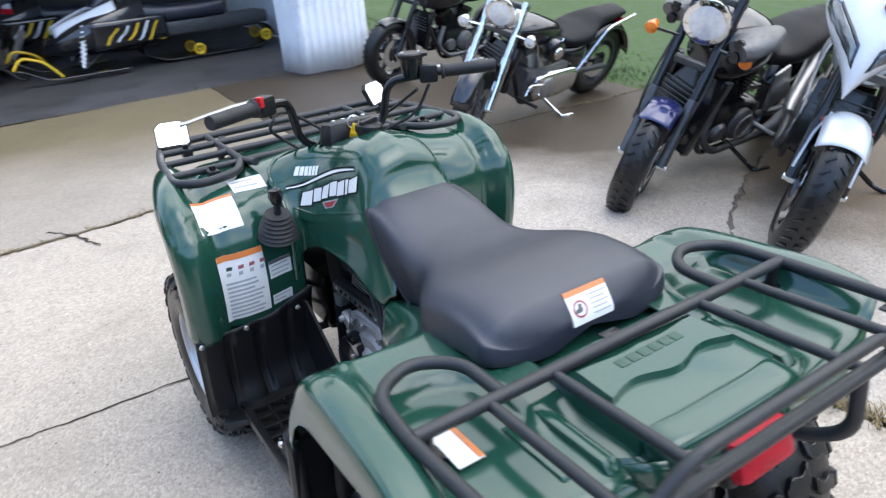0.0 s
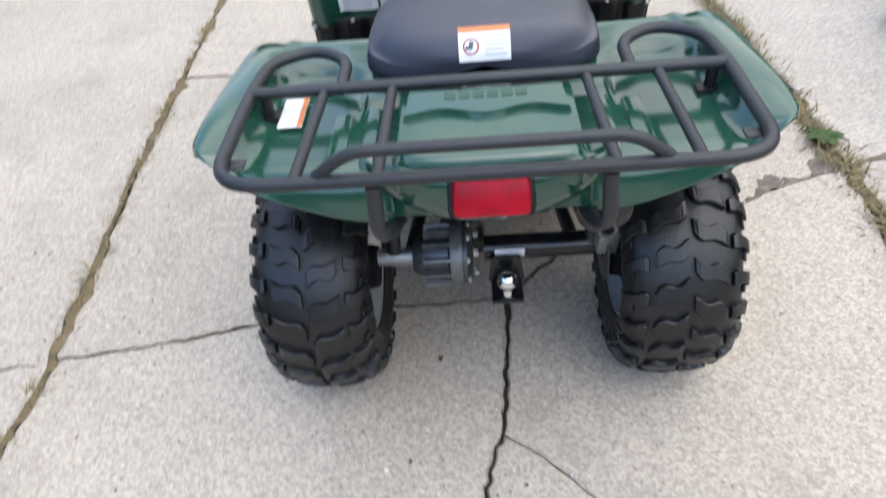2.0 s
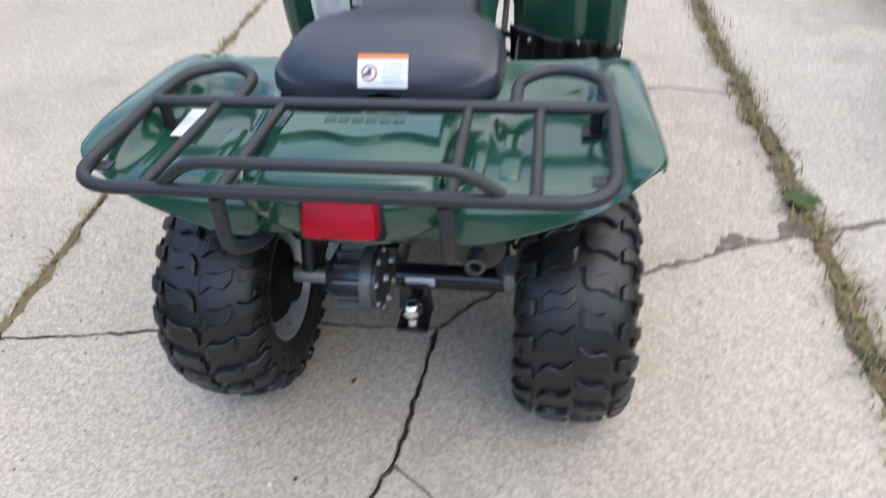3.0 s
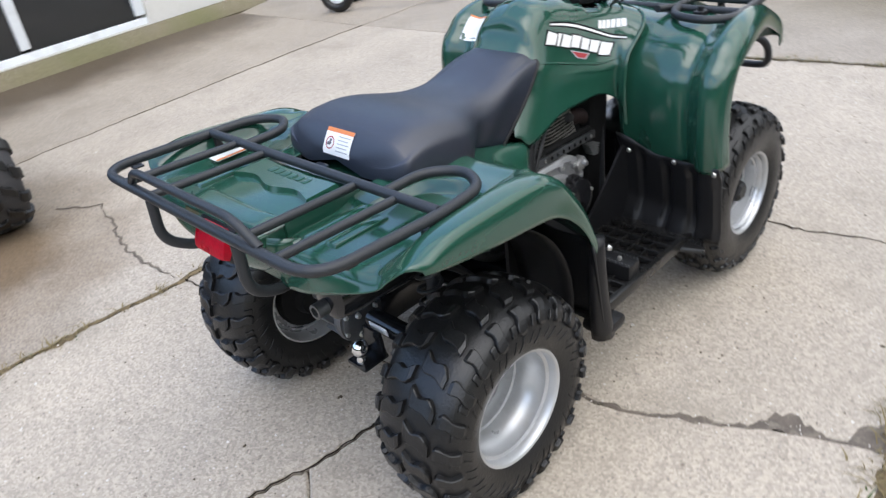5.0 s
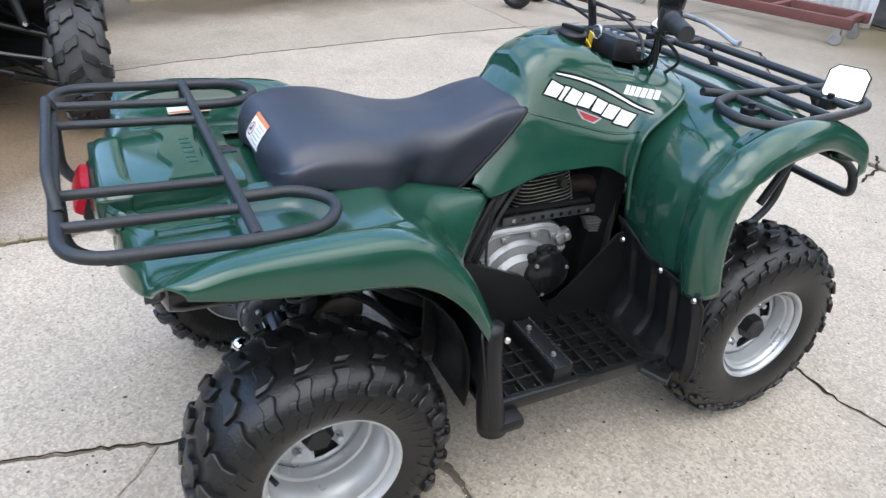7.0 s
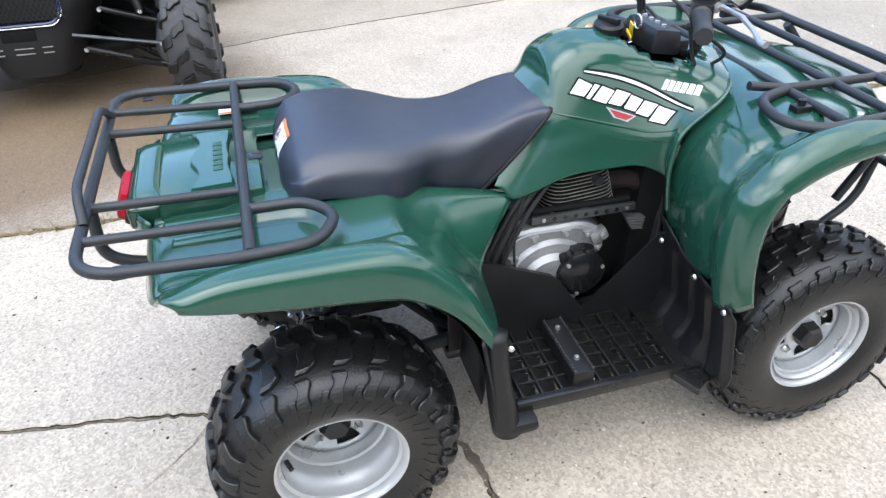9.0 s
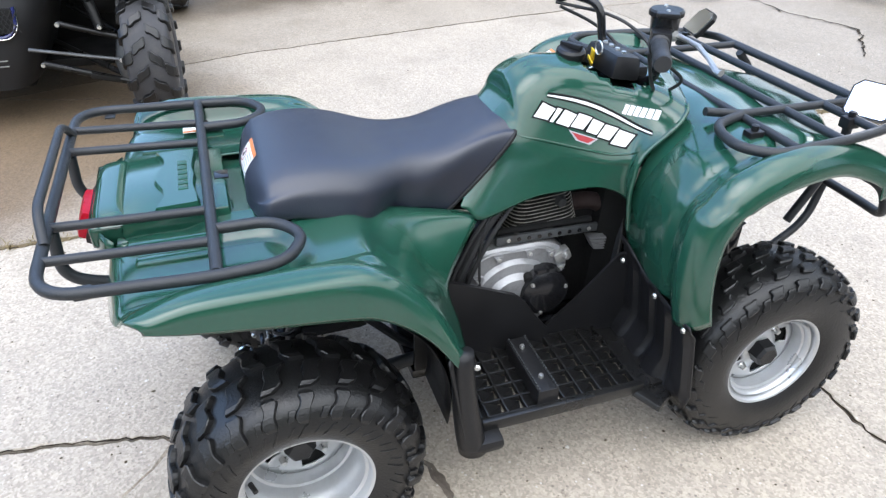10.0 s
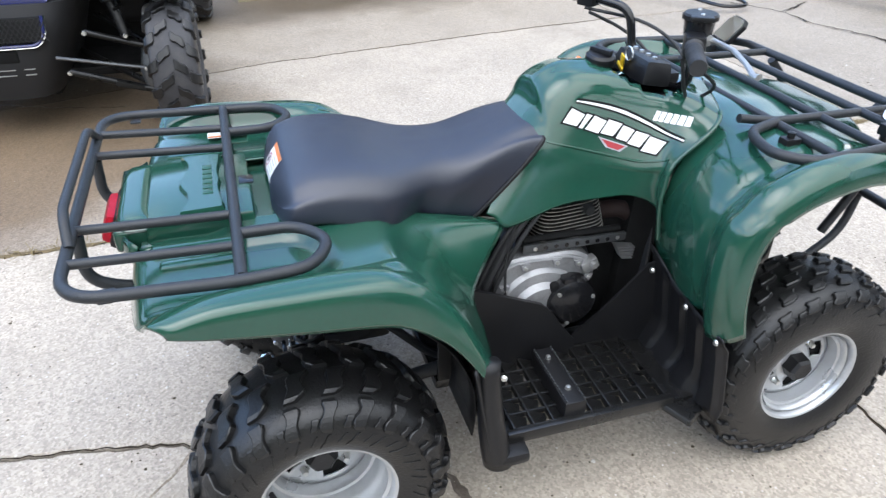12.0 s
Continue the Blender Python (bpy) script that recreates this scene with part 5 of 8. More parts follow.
# labels on the left leg shield
back = Vector((0, 1, 0))
sticker(front_tree, (-0.372, 0.26, 0.634), X, Z, back, 0.122, 0.195, 0.016, 9, icons=4)
sticker(front_tree, (-0.268, 0.26, 0.652), X, Z, back, 0.068, 0.052, 0.009, 3, label="small white label with black header", head_mat=INK)
sticker(front_tree, (-0.272, 0.26, 0.558), X, Z, back, 0.062, 0.032, 0.0, 2, label="small plain white label")
tilt = Vector((0, 0.75, -0.66))
sticker(front_tree, (-0.392, 0.335, 0.826), X, Vector((0, 0.66, 0.75)), tilt, 0.108, 0.098, 0.008, 0)
sticker(front_tree, (-0.282, 0.395, 0.868), X, Vector((0, 0.66, 0.75)), tilt, 0.092, 0.048, 0.0, 2, label="white tyre pressure label")
# tank graphics: a row of slanted white blocks with a thin dark outline, a tapered arc above, a red flash below
def grow(quad_, d):
    cu, cv = sum(p[0] for p in quad_) / 4, sum(p[1] for p in quad_) / 4
    return [(u + math.copysign(d, u - cu), v + math.copysign(d, v - cv)) for u, v in quad_]


for s in (1, -1):
    o, rt, upv, dr = Vector((s * 0.15, 0.190, 0.865)), Vector((0, 1, -0.44)).normalized(), Vector((0, 0.44, 1)).normalized(), Vector((-s, 0, -0.35))
    lean = 0.26 if s > 0 else -0.26
    arc = lambda u, v: v + 0.018 * math.sin(math.pi * (u + 0.135) / 0.29) - 0.06 * (u + 0.0)
    us = np.linspace(-0.128, 0.142, 15)
    thick_ = lambda u: 0.0035 + 0.0045 * math.sin(math.pi * (u + 0.130) / 0.275)
    dark_arc = [[(a_, arc(a_, 0.024)), (b_, arc(b_, 0.024)), (b_, arc(b_, 0.034) + thick_(b_)), (a_, arc(a_, 0.034) + thick_(a_))] for a_, b_ in zip(us, us[1:])]
    g = part("tank_graphic", welded(drape(cover_tree, dark_arc, o, rt, upv, dr, 0.0010, 3)), BADGE, quad, "white slanted block lettering with a dark edge and red flash")
    bow = [[(a_, arc(a_, 0.028)), (b_, arc(b_, 0.028)), (b_, arc(b_, 0.028) + thick_(b_)), (a_, arc(a_, 0.028) + thick_(a_))] for a_, b_ in zip(us, us[1:])]
    part("swoosh", welded(drape(cover_tree, bow, o, rt, upv, dr, 0.0018, 3)), WHITE, g, "white tapered arc over the blocks")
    u = -0.138
    for k, (wd, drop, rise) in enumerate(((0.036, 0.0, 0.002), (0.014, 0.003, 0.0), (0.036, 0.004, -0.001), (0.037, 0.002, 0.001), (0.032, 0.001, 0.0), (0.036, 0.002, -0.001), (0.038, 0.006, 0.0))):
        lift_ = 0.006 * math.sin(0.55 * k)
        block = box2(u, -0.020 - drop + lift_, u + wd, 0.015 + rise + lift_, lean)
        # no two blocks alike: corners pulled in by turns
        (a_, b_, c_, d_) = block
        block = [(a_[0] + 0.002 * (k % 3 == 1), a_[1]), (b_[0] - 0.003 * (k % 2), b_[1] + 0.002 * (k % 3 == 0)), (c_[0], c_[1] - 0.003 * (k % 2 == 0)), (d_[0] + 0.002 * (k % 3 == 2), d_[1] + 0.002 * (k == 0))]
        part("graphic_edge", drape(cover_tree, [grow(block, 0.0040)], o, rt, upv, dr, 0.0012, 4), BADGE, g)
        part("graphic_block", drape(cover_tree, [block], o, rt, upv, dr, 0.0022, 4), WHITE, g)
        u += wd + 0.0038
    part("flash_edge", drape(cover_tree, [[(-0.046, -0.025), (0.036, -0.025), (0.020, -0.045), (-0.018, -0.045)]], o, rt, upv, dr, 0.0011, 4), INKGREY, g, "pale edge round the red flash")
    part("red_flash", drape(cover_tree, [[(-0.036, -0.028), (0.029, -0.028), (0.014, -0.042), (-0.013, -0.042)]], o, rt, upv, dr, 0.0018, 4), INKRED, g, "small red flash under the blocks")
    for i in range(6):
        part("maker_block", drape(cover_tree, [box2(0.064 + i * 0.0126, 0.054 + 0.0012 * i, 0.064 + i * 0.0126 + 0.0105, 0.080 + 0.0012 * i, lean * 0.5)], o, rt, upv, dr, 0.0014, 3), WHITE, g)

# ---- footwells ----
for s in (1, -1):
    bm = bmesh.new()
    # open tray with a raised rim, ribs across and a solid toe end
    add_box(bm, (0.27, 0.100, 0.016), (s * 0.315, 0.295, 0.262), bevel=0.005)
    toe = bmesh.new()
    add_box(toe, (0.105, 0.095, 0.018), (s * 0.452, 0.282, 0.252), (0, s * 8, s * 32), bevel=0.008, taper=0.90)
    board = part("footboard", bm, WORNBLACK, quad, "black ribbed plastic footboard")
    part("toe_plate", toe, WORNBLACK, board)
    for name_, size_, at_, round_ in (("heel_panel", (0.27, 0.064, 0.016), (0.315, -0.187, 0.262), 0.005), ("inner_rail", (0.030, 0.42, 0.016), (0.194, 0.045, 0.262), 0.004), ("outer_rail", (0.022, 0.44, 0.034), (0.445, 0.04, 0.266), 0.007)):
        bm = bmesh.new()
        add_box(bm, size_, (s * at_[0], at_[1], at_[2]), bevel=round_)
        part(name_, bm, WORNBLACK, board)
    for k in range(3):
        bm = bmesh.new()
        add_box(bm, (0.22, 0.005, 0.006), (s * 0.322, -0.206 + 0.017 * k, 0.272), bevel=0.002)
        part("heel_rib", bm, WORNBLACK, board)
    # open grid of ribs, each cell half filled by a slanting wedge
    for i in range(9):
        bm = bmesh.new()
        add_box(bm, (0.235, 0.006, 0.018), (s * 0.322, -0.158 + i * 0.050, 0.276), bevel=0.002)
        part("tread_rib", bm, WORNBLACK, board)
    for i in range(6):
        bm = bmesh.new()
        add_box(bm, (0.006, 0.405, 0.016), (s * (0.206 + i * 0.0465), 0.042, 0.275), bevel=0.002)
        part("tread_rib", bm, WORNBLACK, board)
    bm = bmesh.new()
    lo_, hi_ = [[bm.verts.new((s * x, y, z)) for x, y, z in ((0, 0, z0), (0.042, 0, z0), (0.042, 0.030, z0 - 0.004), (0, 0.047, z1))] for z0, z1 in ((0.258, 0.258), (0.285, 0.262))]
    bm.faces.new(lo_)
    bm.faces.new(list(reversed(hi_)))
    for k in range(4):
        bm.faces.new((lo_[k], lo_[(k + 1) % 4], hi_[(k + 1) % 4], hi_[k]))
    first = part("tread_wedge", bm, WORNBLACK, board, smooth_angle=20)
    for i in range(5):
        for j in range(8):
            ob = first if i == j == 0 else new("tread_wedge", first.data)
            ob.parent = board
            ob.location = (s * (0.209 + i * 0.0465), -0.156 + j * 0.050, 0)
    # peg block with toothed steel strip
    bm = bmesh.new()
    add_box(bm, (0.205, 0.056, 0.056), (s * 0.336, -0.003, 0.295), bevel=0.006)
    peg = part("foot_peg", bm, PLASTIC, quad, "black foot peg with toothed edges and bolts")
    for j in (-1, 1):
        bm = bmesh.new()
        for i in range(19):
            add_box(bm, (0.0055, 0.004, 0.007), (s * (0.240 + 0.0107 * i), -0.003 + j * 0.023, 0.325))
        part("peg_teeth", bm, STEEL, peg)
    for x in (0.25, 0.365):
        bm = bmesh.new()
        add_lathe(bm, [(0.0, 0.010), (0.006, 0.009), (0.0075, 0.0)], 8, pose(s * (x + 0.025), -0.003, 0.322) @ Matrix.Rotation(radians(-90), 4, "Y"))
        part("bolt", bm, ZINC, peg)
    # leg shield lower panel with vertical ribs
    grid = []
    for i in range(15):
        f = i / 14
        z = 0.515 - 0.262 * f
        row = []
        for j in range(57):
            g_ = j / 56
            x = 0.185 + 0.345 * g_
            ztop = 0.515 + 0.045 * ease(0.45, 0.0, g_)
            zz = ztop - (ztop - (0.245 + 0.0 * g_)) * f
            y = 0.305 + 0.045 * f - 0.018 * ease(0.3, 0.5, x) + 0.017 * ease(0.25, 0.70, math.cos(g_ * 25.0)) * ease(0.02, 0.16, f) * ease(1.0, 0.86, f) - 0.05 * ease(0.6, 1.0, f) * ease(0.9, 0.6, g_)
            row.append(Vector((s * x, y, zz)))
        grid.append(row)
    bm = bmesh.new()
    add_grid(bm, grid)
    shield = part("leg_shield", bm, PLASTIC, quad, "black ribbed plastic leg shield", thick=0.004, smooth_angle=60)
    for x, z in ((0.518, 0.500), (0.395, 0.512), (0.245, 0.520)):
        bm = bmesh.new()
        add_lathe(bm, [(0.0, 0.006), (0.0055, 0.005), (0.008, 0.0)], 10, pose(s * x, 0.279, z) @ Matrix.Rotation(radians(90), 4, "Z") @ Matrix.Rotation(radians(180), 4, "Z"))
        part("screw", bm, ZINC, shield)
    bm = bmesh.new()
    outline = [(0.33, 0.262), (0.315, 0.524), (0.288, 0.516), (0.236, 0.452), (0.190, 0.398), (0.163, 0.369), (0.118, 0.325), (0.097, 0.300), (0.092, 0.262)]
    ins = [bm.verts.new((s * (0.188 + 0.10 * (y - 0.1)), y, z)) for y, z in outline]
    outs = [bm.verts.new((s * (0.196 + 0.10 * (y - 0.1)), y, z)) for y, z in outline]
    bm.faces.new(ins)
    bm.faces.new(list(reversed(outs)))
    for i in range(len(ins)):
        bm.faces.new((ins[i], ins[(i + 1) % len(ins)], outs[(i + 1) % len(ins)], outs[i]))
    part("shield_flank", bm, PLASTIC, shield)
    # rear mud guard below the rear fender
    grid = []
    for i in range(11):
        f = i / 10
        z = 0.530 - 0.262 * f
        row = []
        for j in range(17):
            g_ = j / 16
            x = 0.20 + 0.29 * g_
            y = -0.248 + 0.045 * f - 0.03 * ease(0.85, 1.0, g_) + 0.03 * ease(0.4, 0.0, g_)
            zz = z if g_ > 0.5 else z + 0.06 * (1 - f) * ease(0.5, 0.1, g_)
            row.append(Vector((s * x, y, max(0.262 - 0.0 * g_, zz))))
        grid.append(row)
    bm = bmesh.new()
    add_grid(bm, grid)
    guard = part("mud_guard", bm, PLASTIC, quad, "black plastic mud guard behind the footwell", thick=0.005, smooth_angle=60)
    bm = bmesh.new()
    grid = []
    for f in np.linspace(0, 1, 13):
        z = 0.532 - 0.315 * f
        cy, cx, rr = -0.240 + 0.034 * f * f, 0.468 - 0.004 * f, 0.020 + 0.012 * f
        grid.append([Vector((s * (cx + rr * math.cos(a)), cy + rr * math.sin(a) * 1.15, z)) for a in np.linspace(-1.9, 2.6, 15)])
    add_grid(bm, grid)
    bm.faces.new([bm.verts.new(q) for q in grid[0]])
    part("guard_post", bm, PLASTIC, guard, "curved black flange at the outer edge", thick=0.004, smooth_angle=60)
    bm = bmesh.new()
    add_box(bm, (0.086, 0.090, 0.036), (s * 0.452, -0.180, 0.238), bevel=0.015)
    part("guard_foot", bm, PLASTIC, guard)
    bm = bmesh.new()
    add_lathe(bm, [(0.0, 0.006), (0.0055, 0.005), (0.008, 0.0)], 10, pose(s * 0.490, -0.216, 0.500) @ Matrix.Rotation(radians(-35 if s > 0 else 215), 4, "Z"))
    part("screw", bm, ZINC, guard)
    # inner wheel-arch liner and engine-side panel
    bm = bmesh.new()
    outline = [(-0.275, 0.262), (-0.275, 0.545), (-0.217, 0.538), (-0.107, 0.492), (-0.003, 0.446), (0.030, 0.415), (0.057, 0.371), (0.098, 0.315), (0.11, 0.262)]
    ins = [bm.verts.new((s * 0.200, y, z)) for y, z in outline]
    outs = [bm.verts.new((s * 0.212, y, z)) for y, z in outline]
    bm.faces.new(ins)
    bm.faces.new(list(reversed(outs)))
    for i in range(len(ins)):
        bm.faces.new((ins[i], ins[(i + 1) % len(ins)], outs[(i + 1) % len(ins)], outs[i]))
    part("engine_panel", bm, PLASTIC, quad)
    grid = []
    for i in range(21):
        a = radians(-12 + 150 * i / 20)
        row = [Vector((s * x, -0.585 + 0.345 * math.cos(a), 0.30 + 0.345 * math.sin(a) + 0.02)) for x in np.linspace(0.22, 0.40, 5)]
        grid.append(row)
    bm = bmesh.new()
    add_grid(bm, [r for r in grid if r[0].y > -0.64])
    part("arch_liner", bm, PLASTIC, quad, thick=0.003)
    grid = []
    for i in range(21):
        a = radians(118 + 66 * i / 20)
        row = [Vector((s * x, 0.66 + 0.295 * math.cos(a), 0.31 + 0.330 * math.sin(a) + 0.06)) for x in np.linspace(0.20, 0.37, 5)]
        grid.append(row)
    bm = bmesh.new()
    add_grid(bm, grid)
    part("arch_liner", bm, PLASTIC, quad, thick=0.003)

# ---- engine and frame ----
bm = bmesh.new()
add_box(bm, (0.24, 0.30, 0.24), (0, 0.03, 0.40), bevel=0.03)
add_box(bm, (0.19, 0.20, 0.10), (0, -0.12, 0.38), bevel=0.03)
engine = part("engine_block", bm, STEEL, quad, "grimy alloy single-cylinder engine")
bm = bmesh.new()
add_box(bm, (0.13, 0.13, 0.34), (0, 0.260, 0.43), bevel=0.03)
part("front_shroud", bm, MATTBLACK, quad, "matt black shroud in front of the engine")
bm = bmesh.new()
add_box(bm, (0.15, 0.20, 0.26), (0, -0.16, 0.53), bevel=0.03)
part("air_box", bm, MATTBLACK, quad, "matt black air box behind the engine")
def side_plate(b, outline, x0, x1, edge=0.006, n=48):
    """A casting seen from the side: a rounded (y, z) outline with a chamfered outer face."""
    loop_ = spline(outline + outline[:1], n)[:-1]
    mid_ = sum(loop_) / len(loop_)
    rings = []
    for x, k in ((x0, 1.0), (x1 - math.copysign(edge, x1 - x0), 1.0), (x1, 1 - edge * 1.3 / 0.09)):
        rings.append([b.verts.new((x, *(mid_ + (q - mid_) * k))) for q in loop_])
    for p, q in zip(rings, rings[1:]):
        for k in range(len(p)):
            b.faces.new((p[k], p[(k + 1) % len(p)], q[(k + 1) % len(p)], q[k]))
    b.faces.new(rings[-1])
    return b


for s in (1, -1):
    turn = Matrix.Identity(4) if s > 0 else Matrix.Rotation(math.pi, 4, "Z")
    bm = bmesh.new()
    side_plate(bm, [(-0.100, 0.40), (-0.100, 0.50), (-0.078, 0.542), (-0.037, 0.552), (0.026, 0.550), (0.089, 0.550), (0.134, 0.535), (0.168, 0.507), (0.172, 0.474), (0.156, 0.440), (0.12, 0.39), (0.03, 0.35), (-0.06, 0.35)], s * 0.095, s * 0.148)
    case = part("crank_cover", bm, CASTING, engine, "grimy silver cast crankcase cover", smooth_angle=30)
    bm = bmesh.new()
    add_lathe(bm, [(0.0, 0.030), (0.074, 0.029), (0.082, 0.020), (0.086, 0.013), (0.112, 0.011), (0.121, 0.003), (0.124, -0.004)], 48, pose(s * 0.148, 0.018, 0.392) @ turn)
    part("clutch_dome", bm, CASTING, case, smooth_angle=30)
    bm = bmesh.new()
    add_tube(bm, spline([(s * 0.150, q[0], q[1]) for q in ((-0.092, 0.520), (-0.060, 0.537), (-0.020, 0.541), (0.030, 0.539), (0.085, 0.538), (0.128, 0.522))], 30), 0.005, 8)
    part("cover_rib", bm, CASTING, case)
    for yy, zz in ((-0.031, 0.527), (0.056, 0.529), (0.118, 0.516), (-0.084, 0.470), (0.150, 0.468)):
        bm = bmesh.new()
        side_plate(bm, [(yy - 0.013, zz + 0.009), (yy + 0.013, zz + 0.009), (yy + 0.004, zz - 0.013), (yy - 0.004, zz - 0.013)], s * 0.140, s * 0.158, edge=0.004, n=16)
        boss = part("bolt_boss", bm, CASTING, case)
        bm = bmesh.new()
        add_lathe(bm, [(0.0, 0.006), (0.0050, 0.005), (0.006, -0.004)], 8, pose(s * 0.158, yy, zz) @ turn)
        part("bolt", bm, ZINC, boss)
    bm = bmesh.new()
    add_lathe(bm, [(0.0, 0.012), (0.010, 0.012), (0.014, 0.008), (0.015, -0.004)], 14, pose(s * 0.170, 0.048, 0.464) @ turn)
    part("grommet", bm, MATTBLACK, case, "black rubber grommet")
    bm = bmesh.new()
    add_box(bm, (0.030, 0.048, 0.034), (s * 0.150, 0.150, 0.505), (25, 0, 0), bevel=0.008)
    add_lathe(bm, [(0.0, 0.014), (0.008, 0.013), (0.011, 0.0)], 8, pose(s * 0.163, 0.156, 0.510) @ turn)
    part("cable_bracket", bm, ALLOY, case, "bare metal cable bracket")
    bm = bmesh.new()
    add_lathe(bm, [(0.0, 0.052), (0.046, 0.050), (0.066, 0.040), (0.073, 0.0)], 28, pose(s * 0.150, 0.095, 0.415) @ (Matrix.Identity(4) if s > 0 else Matrix.Rotation(math.pi, 4, "Z")))
    add_box(bm, (0.03, 0.036, 0.03), (s * 0.172, 0.085, 0.478), bevel=0.006)
    starter = part("recoil_cover", bm, GLOSSBLACK, engine, "round black side cover")
    for aa in (0.3, 2.4, 4.5):
        bm = bmesh.new()
        add_lathe(bm, [(0.0, 0.010), (0.005, 0.009), (0.0065, -0.004)], 8, pose(s * 0.190, 0.095 + 0.057 * math.cos(aa), 0.415 + 0.057 * math.sin(aa)) @ (Matrix.Identity(4) if s > 0 else Matrix.Rotation(math.pi, 4, "Z")))
        part("bolt", bm, ZINC, starter)
    # frame rail with holes, and hoses
    bm = bmesh.new()
    add_box(bm, (0.012, 0.290, 0.024), (s * 0.135, 0.111, 0.5675), (-1.2, 0, 0), bevel=0.004)
    rail = part("frame_rail", bm, STEEL, quad, "drilled steel frame rail")
    for i in range(9):
        bm = bmesh.new()
        add_lathe(bm, [(0.0, 0.0078), (0.0056, 0.0078), (0.0056, 0.0)], 10, pose(s * 0.135, -0.001 + i * 0.0289, 0.5698 - i * 0.0006) @ (Matrix.Identity(4) if s > 0 else Matrix.Rotation(math.pi, 4, "Z")))
        part("rail_hole", bm, GLOSSBLACK if i % 8 else ZINC, rail)
    bm = bmesh.new()
    add_tube(bm, [(s * 0.126, -0.03, 0.592), (s * 0.126, 0.24, 0.586)], 0.009, 8)
    part("frame_tube", bm, MATTBLACK, quad)
    # cables and a breather hose behind the engine
    for dx, dy, r_ in ((0.0, 0.0, 0.011), (0.008, 0.024, 0.006), (0.006, -0.026, 0.006)):
        bm = bmesh.new()
        add_tube(bm, spline([(s * (0.140 + dx), -0.010 + dy, 0.700), (s * (0.148 + dx), -0.069 + dy, 0.621), (s * (0.150 + dx), -0.102 + dy, 0.560), (s * (0.150 + dx), -0.138 + dy, 0.473), (s * 0.145, -0.150 + dy, 0.38)], 20), r_, 8)
        part("hose", bm, GRIP, quad)
    bm = bmesh.new()
    add_tube(bm, spline([(s * 0.150, -0.045, 0.690), (s * 0.160, -0.070, 0.648), (s * 0.161, -0.087, 0.563), (s * 0.160, -0.083, 0.448), (s * 0.150, -0.08, 0.37)], 20), 0.0035, 8)
    part("cable", bm, GRIP, quad)
    # rusty exhaust elbow and a small finned rectifier ahead of the cylinder
    bm = bmesh.new()
    add_tube(bm, spline([(s * 0.050, 0.215, 0.600), (s * 0.070, 0.275, 0.605), (s * 0.066, 0.318, 0.560), (s * 0.050, 0.330, 0.480)], 18), 0.024, 14)
    part("exhaust_elbow", bm, ELBOWRUST, quad, "dark rusty exhaust elbow")
    for k in range(5):
        bm = bmesh.new()
        add_box(bm, (0.030, 0.056 - 0.006 * k, 0.0035), (s * 0.112, 0.272 + 0.002 * k, 0.517 - 0.0085 * k), (-8, 0, 0), bevel=0.001)
        part("rectifier_fin", bm, ALLOY, quad)
    bm = bmesh.new()
    add_tube(bm, fillet([(s * 0.08, 0.36, 0.80), (s * 0.09, 0.36, 0.55), (s * 0.11, 0.34, 0.25), (s * 0.11, -0.25, 0.25), (s * 0.12, -0.40, 0.42), (s * 0.12, -0.85, 0.64)], 0.06, 5), 0.012, 8)
    part("frame_tube", bm, TUBE, quad)
    bm = bmesh.new()
    add_box(bm, (0.10, 0.10, 0.40), (s * 0.052, 0.325, 0.46), (-4, 0, 0), bevel=0.012)
    part("inner_shroud", bm, MATTBLACK, quad, "black inner shroud beside the engine")
tilt_ = pose(0, 0.118, 0.560, 4, 0, 0)


def rounded_plate(b, w, d, h, z, m, power=0.45):
    """A flat plate with generously rounded corners."""
    loop_ = []
    for k in range(36):
        c_, s_ = math.cos(2 * math.pi * k / 36), math.sin(2 * math.pi * k / 36)
        loop_.append((w / 2 * math.copysign(abs(c_) ** power, c_), d / 2 * math.copysign(abs(s_) ** power, s_)))
    lo_ring, hi_ring = [[b.verts.new(m @ Vector((x, y, z + e * h / 2))) for x, y in loop_] for e in (-1, 1)]
    b.faces.new(list(reversed(lo_ring)))
    b.faces.new(hi_ring)
    for k in range(36):
        b.faces.new((lo_ring[k], lo_ring[(k + 1) % 36], hi_ring[(k + 1) % 36], hi_ring[k]))
    return b


# near-black plates carry the dark of the gaps; rim plates carry the bright edges
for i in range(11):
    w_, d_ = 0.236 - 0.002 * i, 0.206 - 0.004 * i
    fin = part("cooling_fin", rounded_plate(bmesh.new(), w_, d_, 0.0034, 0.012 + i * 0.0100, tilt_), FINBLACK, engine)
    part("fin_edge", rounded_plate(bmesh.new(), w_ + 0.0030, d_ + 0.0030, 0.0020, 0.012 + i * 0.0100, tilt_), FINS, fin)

bm = bmesh.new()
rounded_plate(bm, 0.186, 0.160, 0.150, 0.068, tilt_)
add_box(bm, (0.15, 0.12, 0.06), (0, 0.10, 0.720), (8, 0, 0), bevel=0.02)
part("cylinder", bm, MATTBLACK, engine)
for s in (1, -1):
    bm = bmesh.new()
    add_lathe(bm, [(0.0, 0.030), (0.012, 0.028), (0.016, 0.010), (0.022, 0.0)], 12, pose(s * 0.100, 0.150, 0.648) @ (Matrix.Identity(4) if s > 0 else Matrix.Rotation(math.pi, 4, "Z")))
    part("plug_cap", bm, GRIP, engine, "black spark plug cap")
bm = bmesh.new()
